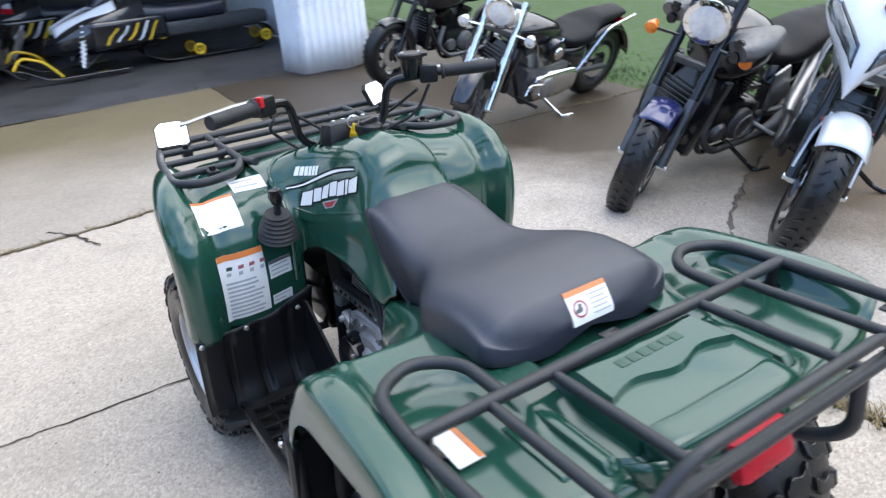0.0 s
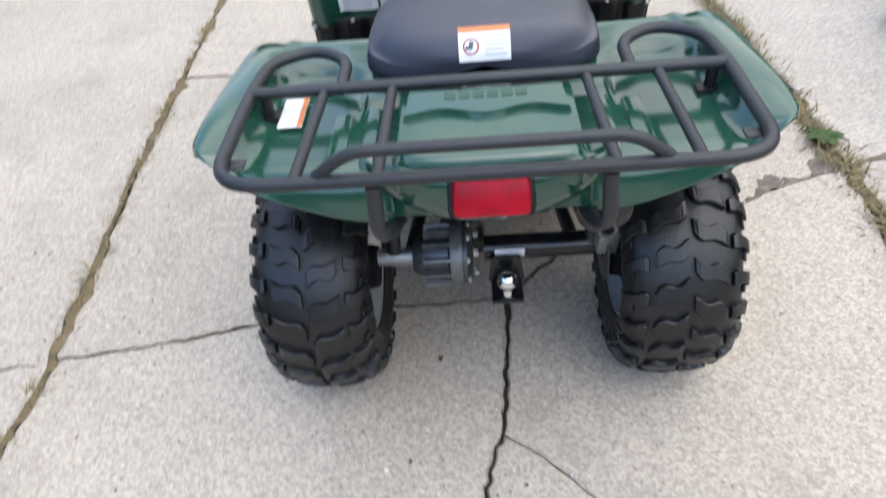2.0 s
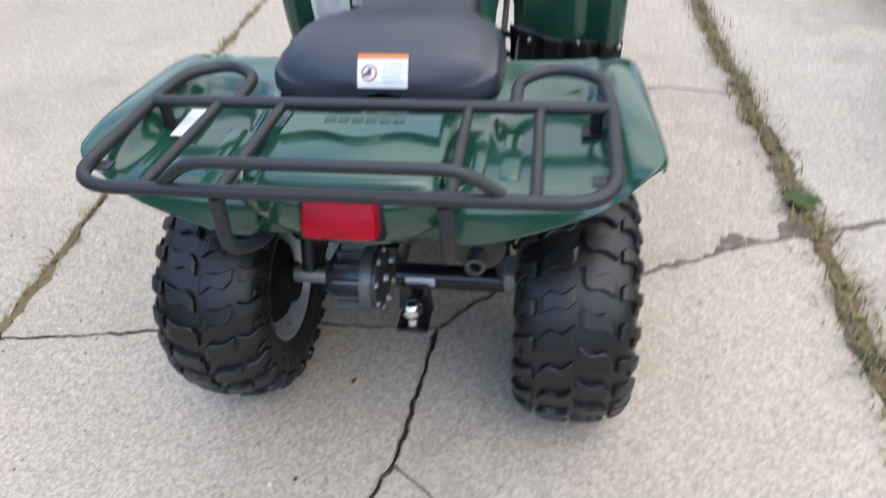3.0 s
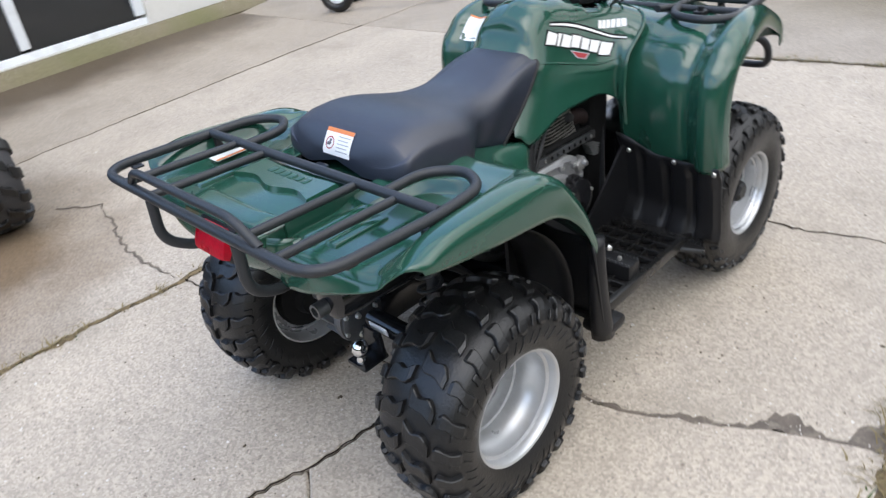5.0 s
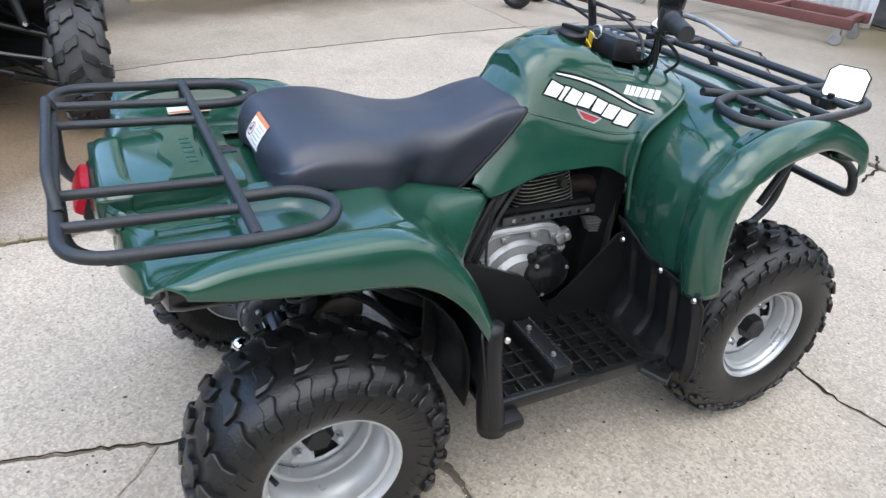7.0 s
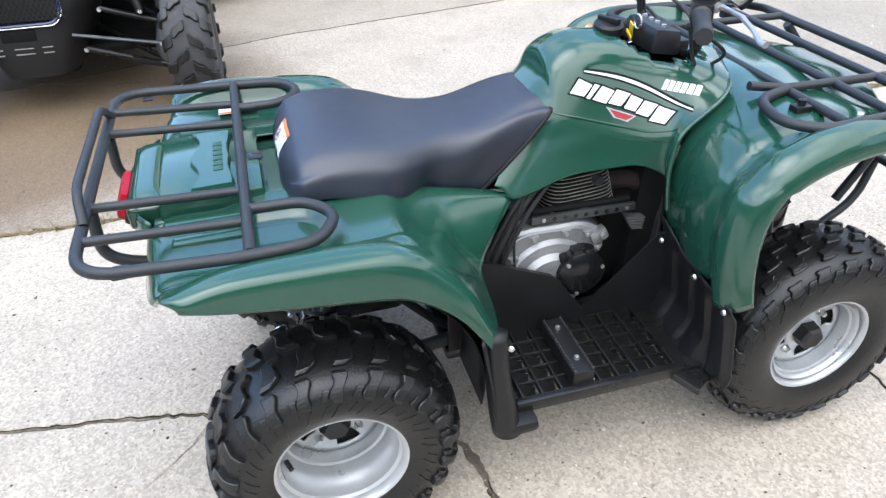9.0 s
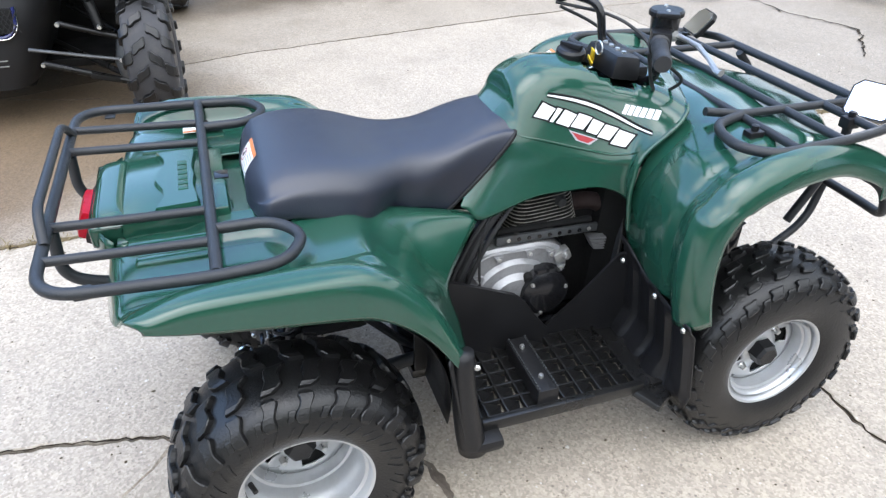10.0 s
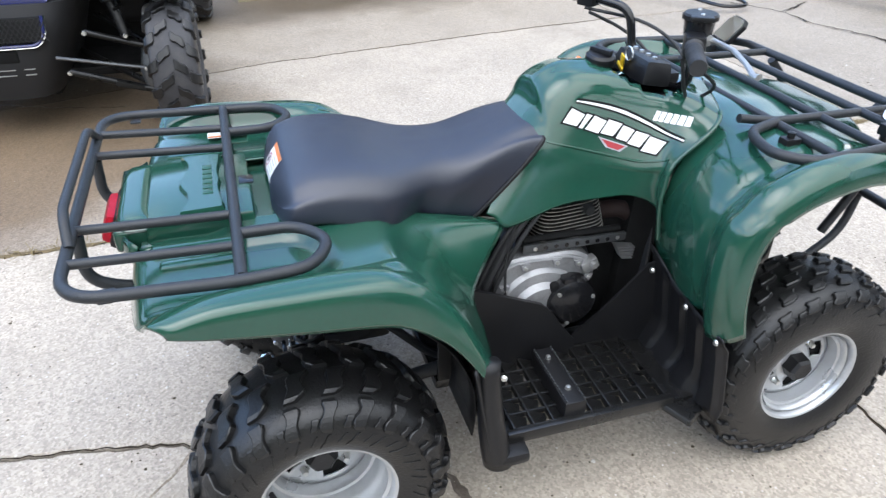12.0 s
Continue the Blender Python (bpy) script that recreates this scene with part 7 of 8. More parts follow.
def motorcycle(place, label, style):
    bike = thing("motorcycle", place, label, "motorcycle", "parked motorcycles")
    cruiser, naked, sport = style == "cruiser", style == "naked", style == "sport"
    rf, wf = (0.325, 0.110) if cruiser else (0.322, 0.150)
    wb = 1.60 if cruiser else 1.62 if naked else 1.42
    paint = {"cruiser": BLACKPAINT, "naked": BLUE, "sport": PEARL, "plain": BLACKPAINT}[style]
    bright = STEEL if cruiser else BLACKPAINT
    steer = {"cruiser": 26, "naked": 26, "sport": 4, "plain": 8}[style]
    rake = {"cruiser": 0.62, "naked": 0.60, "sport": 0.42, "plain": 0.5}[style]
    # the front assembly turns about the axle line
    fm = pose(0.36, 0, 0) @ Matrix.Rotation(radians(steer), 4, "Z") @ pose(-0.36, 0, rf)
    fw = moto_wheel(bike, fm, rf, wf, bright, 36 if cruiser else 5, disc=True)
    part("front_fender", arc_fender(rf + 0.018, wf * (1.35 if cruiser else 1.36 if sport else 1.15), 20 if cruiser else 52 if sport else 66, 150 if cruiser else 128, fm, 0.06 if sport else 0.03), paint, bike, thick=0.003)
    top = 0.78 if naked else 0.66
    gap = 0.125 if cruiser else 0.105
    for s in (1, -1):
        b = bmesh.new()
        add_tube(b, [fm @ Vector((0.0, s * gap, 0)), fm @ Vector((rake * 0.32, s * gap, 0.32))], 0.034 if cruiser else 0.028, 14)
        part("fork_leg", b, CHROME if cruiser else STEEL if naked else GLOSSBLACK, bike, "chrome fork leg" if cruiser else "")
        b = bmesh.new()
        add_tube(b, [fm @ Vector((rake * 0.32, s * gap, 0.32)), fm @ Vector((rake * top, s * gap, top))], 0.027 if cruiser else 0.026, 14)
        part("fork_tube", b, CHROME if cruiser else GLOSSBLACK, bike)
    for zz in (0.46, top - 0.03):
        b = bmesh.new()
        add_box(b, (0.05, 2 * gap + 0.06, 0.035), tuple(fm @ Vector((rake * zz + 0.015, 0, zz))), (0, 0, steer), bevel=0.008)
        part("fork_yoke", b, STEEL, bike)
    if not sport:
        face = fm.to_3x3() @ Vector((-1, 0, -0.12))
        c = fm @ (Vector((0.30, 0, 0.680)) if naked else Vector((rake * 0.56 - 0.10, 0, 0.60)))
        lamp_unit(bike, c, 0.112 if naked else 0.104, face, CHROME)
        for s in (1, -1):
            up_ = 0.47 if cruiser else 0.56
            e = fm @ Vector((rake * up_ - 0.04, s * 0.25, up_))
            a = fm @ Vector((rake * up_ - 0.02, s * gap, up_))
            b = bmesh.new()
            add_tube(b, [a, e], 0.009, 8)
            stalk = part("signal_stalk", b, CHROME if cruiser else GLOSSBLACK, bike)
            lamp_unit(bike, e, 0.040 if cruiser else 0.031, face, CHROME if cruiser else AMBER, "turn_signal", 0.07)
        hb = [(rake * top + 0.02, 0.06, top + 0.03), (rake * top + 0.05, 0.16, top + 0.13), (rake * top + 0.16, 0.30, top + 0.15), (rake * top + 0.27, 0.40, top + 0.13)]
        b = bmesh.new()
        hl = [fm @ Vector(p) for p in fillet(hb, 0.06, 5)]
        hr = [fm @ Vector((p.x, -p.y, p.z)) for p in fillet(hb, 0.06, 5)]
        add_tube(b, list(reversed(hr)) + hl, 0.0125, 10)
        hbar = part("handlebar", b, CHROME if cruiser else GLOSSBLACK, bike)
        for line in (hl, hr):
            b = bmesh.new()
            d = (line[-1] - line[-2]).normalized()
            add_tube(b, [line[-1] - d * 0.11, line[-1] + d * 0.01], 0.018, 12)
            part("grip", b, GRIP, hbar)
    # tank, seat, tail
    if cruiser:
        tank = loft([(0.42, 0.05, 0.70, 0.78), (0.52, 0.12, 0.64, 0.82), (0.70, 0.15, 0.60, 0.83), (0.92, 0.11, 0.60, 0.76), (1.02, 0.06, 0.62, 0.70)])
        seat_ = loft([(0.92, 0.08, 0.60, 0.68), (1.05, 0.16, 0.56, 0.66), (1.25, 0.19, 0.56, 0.70), (1.42, 0.12, 0.64, 0.76), (1.75, 0.09, 0.70, 0.76)])
    elif naked:
        tank = loft([(0.40, 0.06, 0.72, 0.86), (0.52, 0.17, 0.66, 0.96), (0.70, 0.20, 0.66, 1.0), (0.92, 0.13, 0.66, 0.90), (1.02, 0.10, 0.66, 0.78)])
        seat_ = loft([(0.95, 0.11, 0.66, 0.76), (1.12, 0.17, 0.66, 0.77), (1.32, 0.17, 0.68, 0.84), (1.60, 0.12, 0.76, 0.88)])
    else:
        tank = loft([(0.42, 0.08, 0.70, 0.85), (0.55, 0.16, 0.66, 0.96), (0.75, 0.17, 0.66, 0.98), (0.92, 0.10, 0.68, 0.84)])
        seat_ = loft([(0.88, 0.10, 0.70, 0.80), (1.05, 0.14, 0.70, 0.80), (1.22, 0.12, 0.78, 0.90), (1.45, 0.07, 0.86, 0.94)])
    part("tank", tank, BLACKPAINT if naked else paint, bike)
    part("seat", seat_, BIKEVINYL, bike)
    rm = pose(wb, 0, rf - 0.005)
    moto_wheel(bike, rm, rf - 0.005, 0.17, bright, 36 if cruiser else 5, disc=True)
    part("rear_fender", arc_fender(rf + 0.035, 0.26 if cruiser else 0.20, 15 if not cruiser else 40, 120 if not cruiser else 175, rm, 0.05), paint if cruiser else GLOSSBLACK, bike, thick=0.003)
    # engine
    b = bmesh.new()
    add_box(b, (0.50, 0.34, 0.28) if cruiser else (0.42, 0.30, 0.24), (0.82, 0, 0.34), bevel=0.05)
    eng = part("engine_case", b, GREYCAST if cruiser else GLOSSBLACK, bike)
    for k, ang in enumerate((-28, 24)):
        mm = pose(0.76 + 0.06 * k, 0, 0.42) @ Matrix.Rotation(radians(ang), 4, "Y")
        b = bmesh.new()
        wide = 1.25 if cruiser else 1.0
        add_box(b, (0.115 * wide, 0.15 * wide, 0.20), (0, 0, 0.12), bevel=0.01)
        add_box(b, (0.15 * wide, 0.19 * wide, 0.05), (0, 0, 0.245), bevel=0.015)
        part("cylinder", put(b, mm), STEEL if cruiser else GLOSSBLACK, eng)
        for i in range(9):
            b = bmesh.new()
            add_box(b, ((0.155 - 0.004 * (i % 2)) * wide, 0.20 * wide, 0.007), (0, 0, 0.05 + i * 0.020), bevel=0.001)
            part("cylinder_fin", put(b, mm), FINS if cruiser else GLOSSBLACK, eng)
    for s in (1, -1):
        b = bmesh.new()
        wheel_y(b, [(0.0, s * 0.185), (0.075, s * 0.18), (0.098, s * 0.165), (0.105, s * 0.12)], pose(0.86, 0, 0.34), 26)
        wheel_y(b, [(0.0, s * 0.175), (0.05, s * 0.172), (0.062, s * 0.15), (0.066, s * 0.12)], pose(0.68, 0, 0.32), 22)
        part("engine_cover", b, CHROME if cruiser else GREYCAST, eng, "bright engine cover" if cruiser else "")
    b = bmesh.new()
    add_box(b, (0.05, 0.40 if naked else 0.32, 0.44 if naked else 0.34), (0.40, 0, 0.50), (0, 12, 0), bevel=0.012)
    rad = part("radiator", b, GLOSSBLACK, bike)
    for i in range(9):
        b = bmesh.new()
        add_box(b, (0.004, 0.27, 0.006), (0.372 + 0.0 * i, 0, 0.38 + i * 0.030), (0, 12, 0))
        part("radiator_slat", b, STEEL, rad)
    for s in (1, -1):
        b = bmesh.new()
        add_tube(b, fillet([(0.36, s * 0.08, 0.78), (0.44, s * 0.15, 0.45), (0.56, s * 0.15, 0.20), (1.05, s * 0.15, 0.20), (1.20, s * 0.12, 0.45), (1.55, s * 0.11, 0.62)], 0.08, 5), 0.017, 8)
        part("frame_tube", b, GLOSSBLACK, bike)
        b = bmesh.new()
        add_tube(b, [(1.05, s * 0.12, 0.33), (wb, s * 0.13, 0.31)], 0.024, 8)
        part("swing_arm", b, STEEL, bike)
        if not (cruiser and s < 0):
            b = bmesh.new()
            add_tube(b, fillet([(0.62, s * 0.10, 0.50), (0.50, s * 0.17, 0.34), (0.62, s * 0.19, 0.22), (1.0, s * 0.20, 0.24), (1.15, s * 0.21, 0.28)], 0.08, 6), 0.022, 10)
            part("exhaust_pipe", b, CHROME if cruiser else STEEL, bike)
            b = bmesh.new()
            x0, z0, x1, z1 = (1.10, 0.27, 1.85, 0.32) if cruiser else (1.08, 0.28, 1.55, 0.56)
            add_tube(b, [(x0, s * 0.21, z0), (x0 + 0.06, s * 0.22, z0 + 0.02), (x1 - 0.06, s * 0.22, z1 - 0.02), (x1, s * 0.22, z1)], [0.028, 0.052, 0.055, 0.045] if cruiser else [0.026, 0.040, 0.044, 0.038], 16)
            part("muffler", b, CHROME if cruiser else ALLOY, bike, "chrome muffler" if cruiser else "grey muffler")
        if cruiser:
            part("side_cover", loft([(0.98, 0.12, 0.34, 0.58), (1.08, 0.17, 0.32, 0.60), (1.22, 0.17, 0.34, 0.60), (1.30, 0.12, 0.40, 0.58)]), BLACKPAINT, bike) if s > 0 else None
        if naked:
            q = bmesh.new()
            add_tube(q, [(0.36, s * 0.215, 0.930), (0.40, s * 0.225, 0.940), (0.52, s * 0.225, 0.975), (0.68, s * 0.20, 0.98)], [0.070, 0.086, 0.088, 0.045], 18, flat=0.66)
            scoop = part("air_scoop", q, GREYCAST, bike, "brushed alloy air scoop")
            for k in (0, 1):
                q = bmesh.new()
                add_lathe(q, [(0.0, 0.006), (0.027, 0.005), (0.030, -0.01)], 18, pose(0.352, s * 0.215, 0.962 - 0.066 * k) @ Matrix.Rotation(radians(180), 4, "Z"))
                part("scoop_mouth", q, GLOSSBLACK, scoop)
    # brake calipers and axle ends on the fork
    for s in (1, -1):
        b = bmesh.new()
        add_box(b, (0.052, 0.040, 0.105), (0.075, s * (gap - 0.010), 0.085), (0, 20, 0), bevel=0.010)
        part("brake_caliper", put(b, fm), ALLOY if cruiser else GREYCAST, bike)
        b = bmesh.new()
        wheel_y(b, [(0.0, s * (gap + 0.032)), (0.014, s * (gap + 0.031)), (0.017, s * (gap + 0.018)), (0.020, s * (gap - 0.02))], fm, 14)
        part("axle_end", b, ZINC, bike)
        b = bmesh.new()
        hose = [fm @ Vector(q) for q in spline([(0.09, s * (gap + 0.01), 0.12), (0.10, s * (gap + 0.03), 0.30), (rake * 0.46 - 0.03, s * (gap + 0.03), 0.46), (rake * top, s * 0.10, top)], 18)]
        add_tube(b, hose, 0.006, 6)
        part("brake_hose", b, GRIP, bike)
    if cruiser:
        # long bright primary case, pushrod tubes, round air cleaner, forward pegs and shift rod on the stand side
        part("primary_case", put(loft([(0.0, 0.010, -0.05, 0.05), (0.05, 0.034, -0.10, 0.10), (0.26, 0.040, -0.115, 0.115), (0.46, 0.034, -0.09, 0.10), (0.52, 0.010, -0.05, 0.05)], 20, 18), pose(0.62, -0.200, 0.335)), CHROME, eng, "polished primary case")
        b = bmesh.new()
        wheel_y(b, [(0.0, -0.252), (0.030, -0.250), (0.074, -0.244), (0.082, -0.236), (0.082, -0.20)], pose(0.76, 0, 0.335), 28)
        part("clutch_cover", b, ALLOY, eng)
        for x in (0.66, 0.71, 0.88, 0.93):
            b = bmesh.new()
            add_tube(b, [(x + (0.02 if x > 0.8 else -0.02), -0.128, 0.66), (0.795 + (x - 0.795) * 0.4, -0.150, 0.42)], 0.011, 8)
            part("pushrod_tube", b, CHROME, eng)
        b = bmesh.new()
        wheel_y(b, [(0.0, -0.235), (0.070, -0.230), (0.088, -0.215), (0.090, -0.16)], pose(0.79, 0, 0.61), 26)
        part("air_cleaner", b, BLACKPAINT, eng)
        b = bmesh.new()
        wheel_y(b, [(0.0, -0.245), (0.040, -0.243), (0.048, -0.232)], pose(0.79, 0, 0.61), 22)
        part("cleaner_badge", b, CHROME, eng)
        b = bmesh.new()
        add_tube(b, fillet([(0.50, -0.25, 0.33), (0.54, -0.24, 0.40), (0.80, -0.235, 0.36), (0.84, -0.20, 0.30)], 0.04, 4), 0.008, 8)
        part("shift_rod", b, CHROME, bike)
        b = bmesh.new()
        add_tube(b, [(0.52, -0.16, 0.27), (0.52, -0.36, 0.29)], 0.014, 10)
        part("foot_peg", b, GRIP, bike)
        b = bmesh.new()
        add_tube(b, fillet([(1.18, -0.16, 0.34), (1.46, -0.165, 0.68), (1.78, -0.16, 0.74)], 0.06, 5), 0.012, 8)
        part("fender_strut", b, CHROME, bike)
    if naked:
        for s in (1, -1):
            b = bmesh.new()
            add_box(b, (0.075, 0.020, 0.46), (0.430, s * 0.185, 0.49), (0, 14, 0), bevel=0.008)
            part("radiator_guard", b, GREYCAST, bike, "grey radiator side plate")
            b = bmesh.new()
            wheel_y(b, [(0.062, s * 0.196), (0.082, s * 0.196), (0.082, s * 0.188), (0.062, s * 0.188)], pose(0.86, 0, 0.34), 28, True)
            part("clutch_ring", b, ALLOY, eng)
            b = bmesh.new()
            add_box(b, (0.20, 0.03, 0.26), (1.02, s * 0.19, 0.58), (0, -24, 0), bevel=0.012, taper=0.6)
            part("side_panel", b, ALLOY, bike, "brushed alloy side panel")
            b = bmesh.new()
            add_tube(b, [(0.98, s * 0.14, 0.33), (1.04, s * 0.30, 0.31)], 0.013, 8)
            part("foot_peg", b, ALLOY, bike)
    b = bmesh.new()
    rest = math.tan(radians({"cruiser": 20, "naked": 23, "sport": 19, "plain": 9}[style]))
    add_tube(b, fillet([(0.76, -0.13, 0.27), (0.84, -0.33, 0.33 * rest + 0.035), (0.82, -0.40, 0.40 * rest + 0.012), (0.92, -0.42, 0.42 * rest + 0.010)], 0.03, 4), 0.013, 8)
    part("side_stand", b, CHROME if cruiser else GLOSSBLACK, bike, "side stand resting on the concrete")
    b = bmesh.new()
    add_box(b, (0.05, 0.19, 0.07), (1.72 if not sport else 1.45, 0, 0.66 if cruiser else 0.80), bevel=0.015)
    part("tail_lamp", b, LENS, bike)
    if sport:
        # faired nose with a low pointed chin, two slanting lamps and a smoked screen
        def nose(e, g, lift=0.0):
            """Across e from -1 to 1, up g from chin to screen."""
            w = spline([(0.040,), (0.135,), (0.205,), (0.235,), (0.220,)], 20)[min(20, max(0, round(g * 20)))][0]
            x = -0.135 + 0.16 * g + 0.30 * abs(e) ** 1.7 - 0.05 * math.sin(math.pi * g) - lift
            return Vector((x, 0.060 + e * (w + lift), 0.735 + 0.400 * g + 0.05 * abs(e) * (1 - g)))

        b = bmesh.new()
        add_grid(b, [[nose(e, g) for e in np.linspace(-1, 1, 41)] for g in np.linspace(0, 1, 21)])
        fair = part("fairing", b, PEARL, bike, "pearl white nose fairing", thick=0.004, smooth_angle=60)
        for s in (1, -1):
            for name_, mat_, grow_, lift_ in (("lamp_surround", BLACKPAINT, 0.035, 0.004), ("headlight", DARKLAMP, 0.0, 0.012)):
                b = bmesh.new()
                grid_ = []
                for f in np.linspace(0, 1, 10):
                    lo_, hi_ = 0.30 + 0.26 * f - grow_, 0.46 + 0.34 * f + grow_
                    ee = 0.22 - grow_ + (0.66 + 2 * grow_) * f
                    grid_.append([nose(s * ee, g, lift_) for g in np.linspace(lo_, hi_, 7)])
                add_grid(b, grid_)
                part(name_, b, mat_, fair, "slanting smoky headlight" if name_ == "headlight" else "", thick=0.003, smooth_angle=60)
            # fender arm down to the axle
            b = bmesh.new()
            arm_ = [(0.10, s * 0.070, 0.300), (0.02, s * 0.105, 0.215), (-0.02, s * 0.115, 0.06), (0.045, s * 0.112, 0.04), (0.14, s * 0.098, 0.20), (0.20, s * 0.072, 0.255)]
            ins, outs = [[b.verts.new(fm @ (Vector(q) + Vector((0, s * d, 0)))) for q in arm_] for d in (0.0, 0.010)]
            b.faces.new(ins)
            b.faces.new(list(reversed(outs)))
            for i in range(6):
                b.faces.new((ins[i], ins[(i + 1) % 6], outs[(i + 1) % 6], outs[i]))
            part("fender_arm", b, PEARL, bike)
            b = bmesh.new()
            add_box(b, (0.070, 0.004, 0.016), tuple(fm @ Vector((0.085, s * 0.104, 0.262))), (0, 28, steer), bevel=0.001)
            part("fender_mark", b, INKRED, bike, "small red mark on the white fender")
            b = bmesh.new()
            grid_ = [[Vector((0.42 + 0.42 * f, s * (0.195 + 0.02 * f - 0.05 * abs(g - 0.4)), 0.92 - 0.08 * f - (0.44 - 0.10 * f) * g)) for g in np.linspace(0, 1, 10)] for f in np.linspace(0, 1, 12)]
            add_grid(b, grid_)
            part("side_fairing", b, PEARL, bike, thick=0.004)
            b = bmesh.new()
            add_tube(b, [(0.12, s * 0.18, 1.0), (0.10, s * 0.33, 1.10)], 0.009, 8)
            add_box(b, (0.03, 0.13, 0.075), (0.11, s * 0.39, 1.12), (0, 0, s * 10), bevel=0.014)
            part("mirror", b, PEARL, bike)
        b = bmesh.new()
        grid_ = [[Vector((0.035 + 0.33 * f + 0.20 * abs(e) ** 1.7, 0.055 + e * (0.20 - 0.02 * f), 1.120 + 0.20 * f - 0.10 * e * e * f)) for e in np.linspace(-1, 1, 11)] for f in np.linspace(0, 1, 9)]
        add_grid(b, grid_)
        part("windscreen", b, SCREEN, bike, "smoked windscreen", thick=0.003)
        b = bmesh.new()
        add_lathe(b, [(0.0, 0.004), (0.024, 0.003), (0.026, 0.0)], 20, Matrix.Translation((-0.030, 0.060, 1.085)) @ Vector((-1, 0, 0.5)).to_track_quat("X", "Z").to_matrix().to_4x4())
        part("badge", b, INKRED, fair, "round red and white badge")
    return bike


motorcycle(pose(1.90, 1.40, 0, 0, 0, 3) @ pose(0, 0, 0, 23, 0, 0), "dark blue naked motorcycle with big round headlight", "naked")
motorcycle(pose(1.88, 3.03, 0, 0, 0, 10) @ pose(0, 0, 0, 20, 0, 0), "black cruiser motorcycle with chrome forks and engine", "cruiser")
motorcycle(pose(1.99, 0.34, 0, 0, 0, 28) @ pose(0, 0, 0, 19, 0, 0), "pearl white sports motorcycle with smoked screen", "sport")
motorcycle(pose(2.45, 5.1, 0, 0, 0, 5) @ pose(0, 0, 0, 10, 0, 0), "black motorcycle with amber signals beside the sheet-metal panel", "plain")
motorcycle(pose(-1.35, 8.4, 0, 0, 0, 70) @ pose(0, 0, 0, 8, 0, 0), "dark touring motorcycle inside the open shed", "plain")


# ---- open shed with snowmobiles ----
def corrugated(name, x0, y0, x1, y1, z0, z1, label, mat=SHEET, kind="structure", pitch=0.09, bow=0.0):
    a, b_ = Vector((x0, y0, 0)), Vector((x1, y1, 0))
    ln = (b_ - a).length
    d = (b_ - a) / ln
    nrm = Vector((d.y, -d.x, 0))
    k = max(6, int(ln / pitch * 8))
    b = bmesh.new()
    rows_ = []
    for z in np.linspace(z0, z1, 8):
        row = []
        for i in range(k + 1):
            s = ln * i / k
            ph = (s / pitch) % 1.0
            rib = 0.018 * (ease(0.05, 0.2, ph) - ease(0.45, 0.6, ph))
            q = a + d * s + nrm * (rib + bow * math.sin(math.pi * i / k) + 0.01 * noise.noise(Vector((s * 2, z * 1.5, x0))))
            row.append(Vector((q.x, q.y, z + (0.025 * noise.noise(Vector((s * 3, 0, y0))) if z == z0 else 0))))
        rows_.append(row)
    add_grid(b, rows_)
    return tagged(link(name, b, mat, thick=0.004), label, "wall", kind=kind)


corrugated("wall_shed_front", 1.90, 6.63, 1.97, 6.12, 0.03, 2.7, "folded edge of white ribbed sheet metal")
corrugated("wall_shed_corner", 1.97, 6.12, 2.78, 6.18, 0.03, 2.7, "white ribbed sheet-metal wall panel", bow=0.05)
corrugated("wall_shed_side", 2.78, 6.18, 2.95, 12.6, 0.0, 2.7, "white ribbed sheet-metal side wall")
corrugated("wall_shed_west", -5.9, 5.75, -3.30, 6.05, 0.03, 2.7, "white ribbed sheet-metal wall beside the shed opening")
bm = bmesh.new()
add_box(bm, (9.2, 0.12, 2.8), (-1.5, 12.7, 1.38))
tagged(link("wall_shed_back", bm, DARKWALL), "dark boarded back wall of the shed", "wall", kind="structure")
bm = bmesh.new()
add_box(bm, (0.12, 6.8, 2.8), (-5.98, 9.2, 1.38))
tagged(link("wall_shed_inner", bm, DARKWALL), "dark boarded side wall of the shed", "wall", kind="structure")
bm = bmesh.new()
add_box(bm, (9.3, 5.0, 0.12), (-1.5, 10.4, 2.80), (2, 0, 0))
tagged(link("roof_shed", bm, SHEET), "sheet-metal roof of the open shed", "roof", kind="structure")


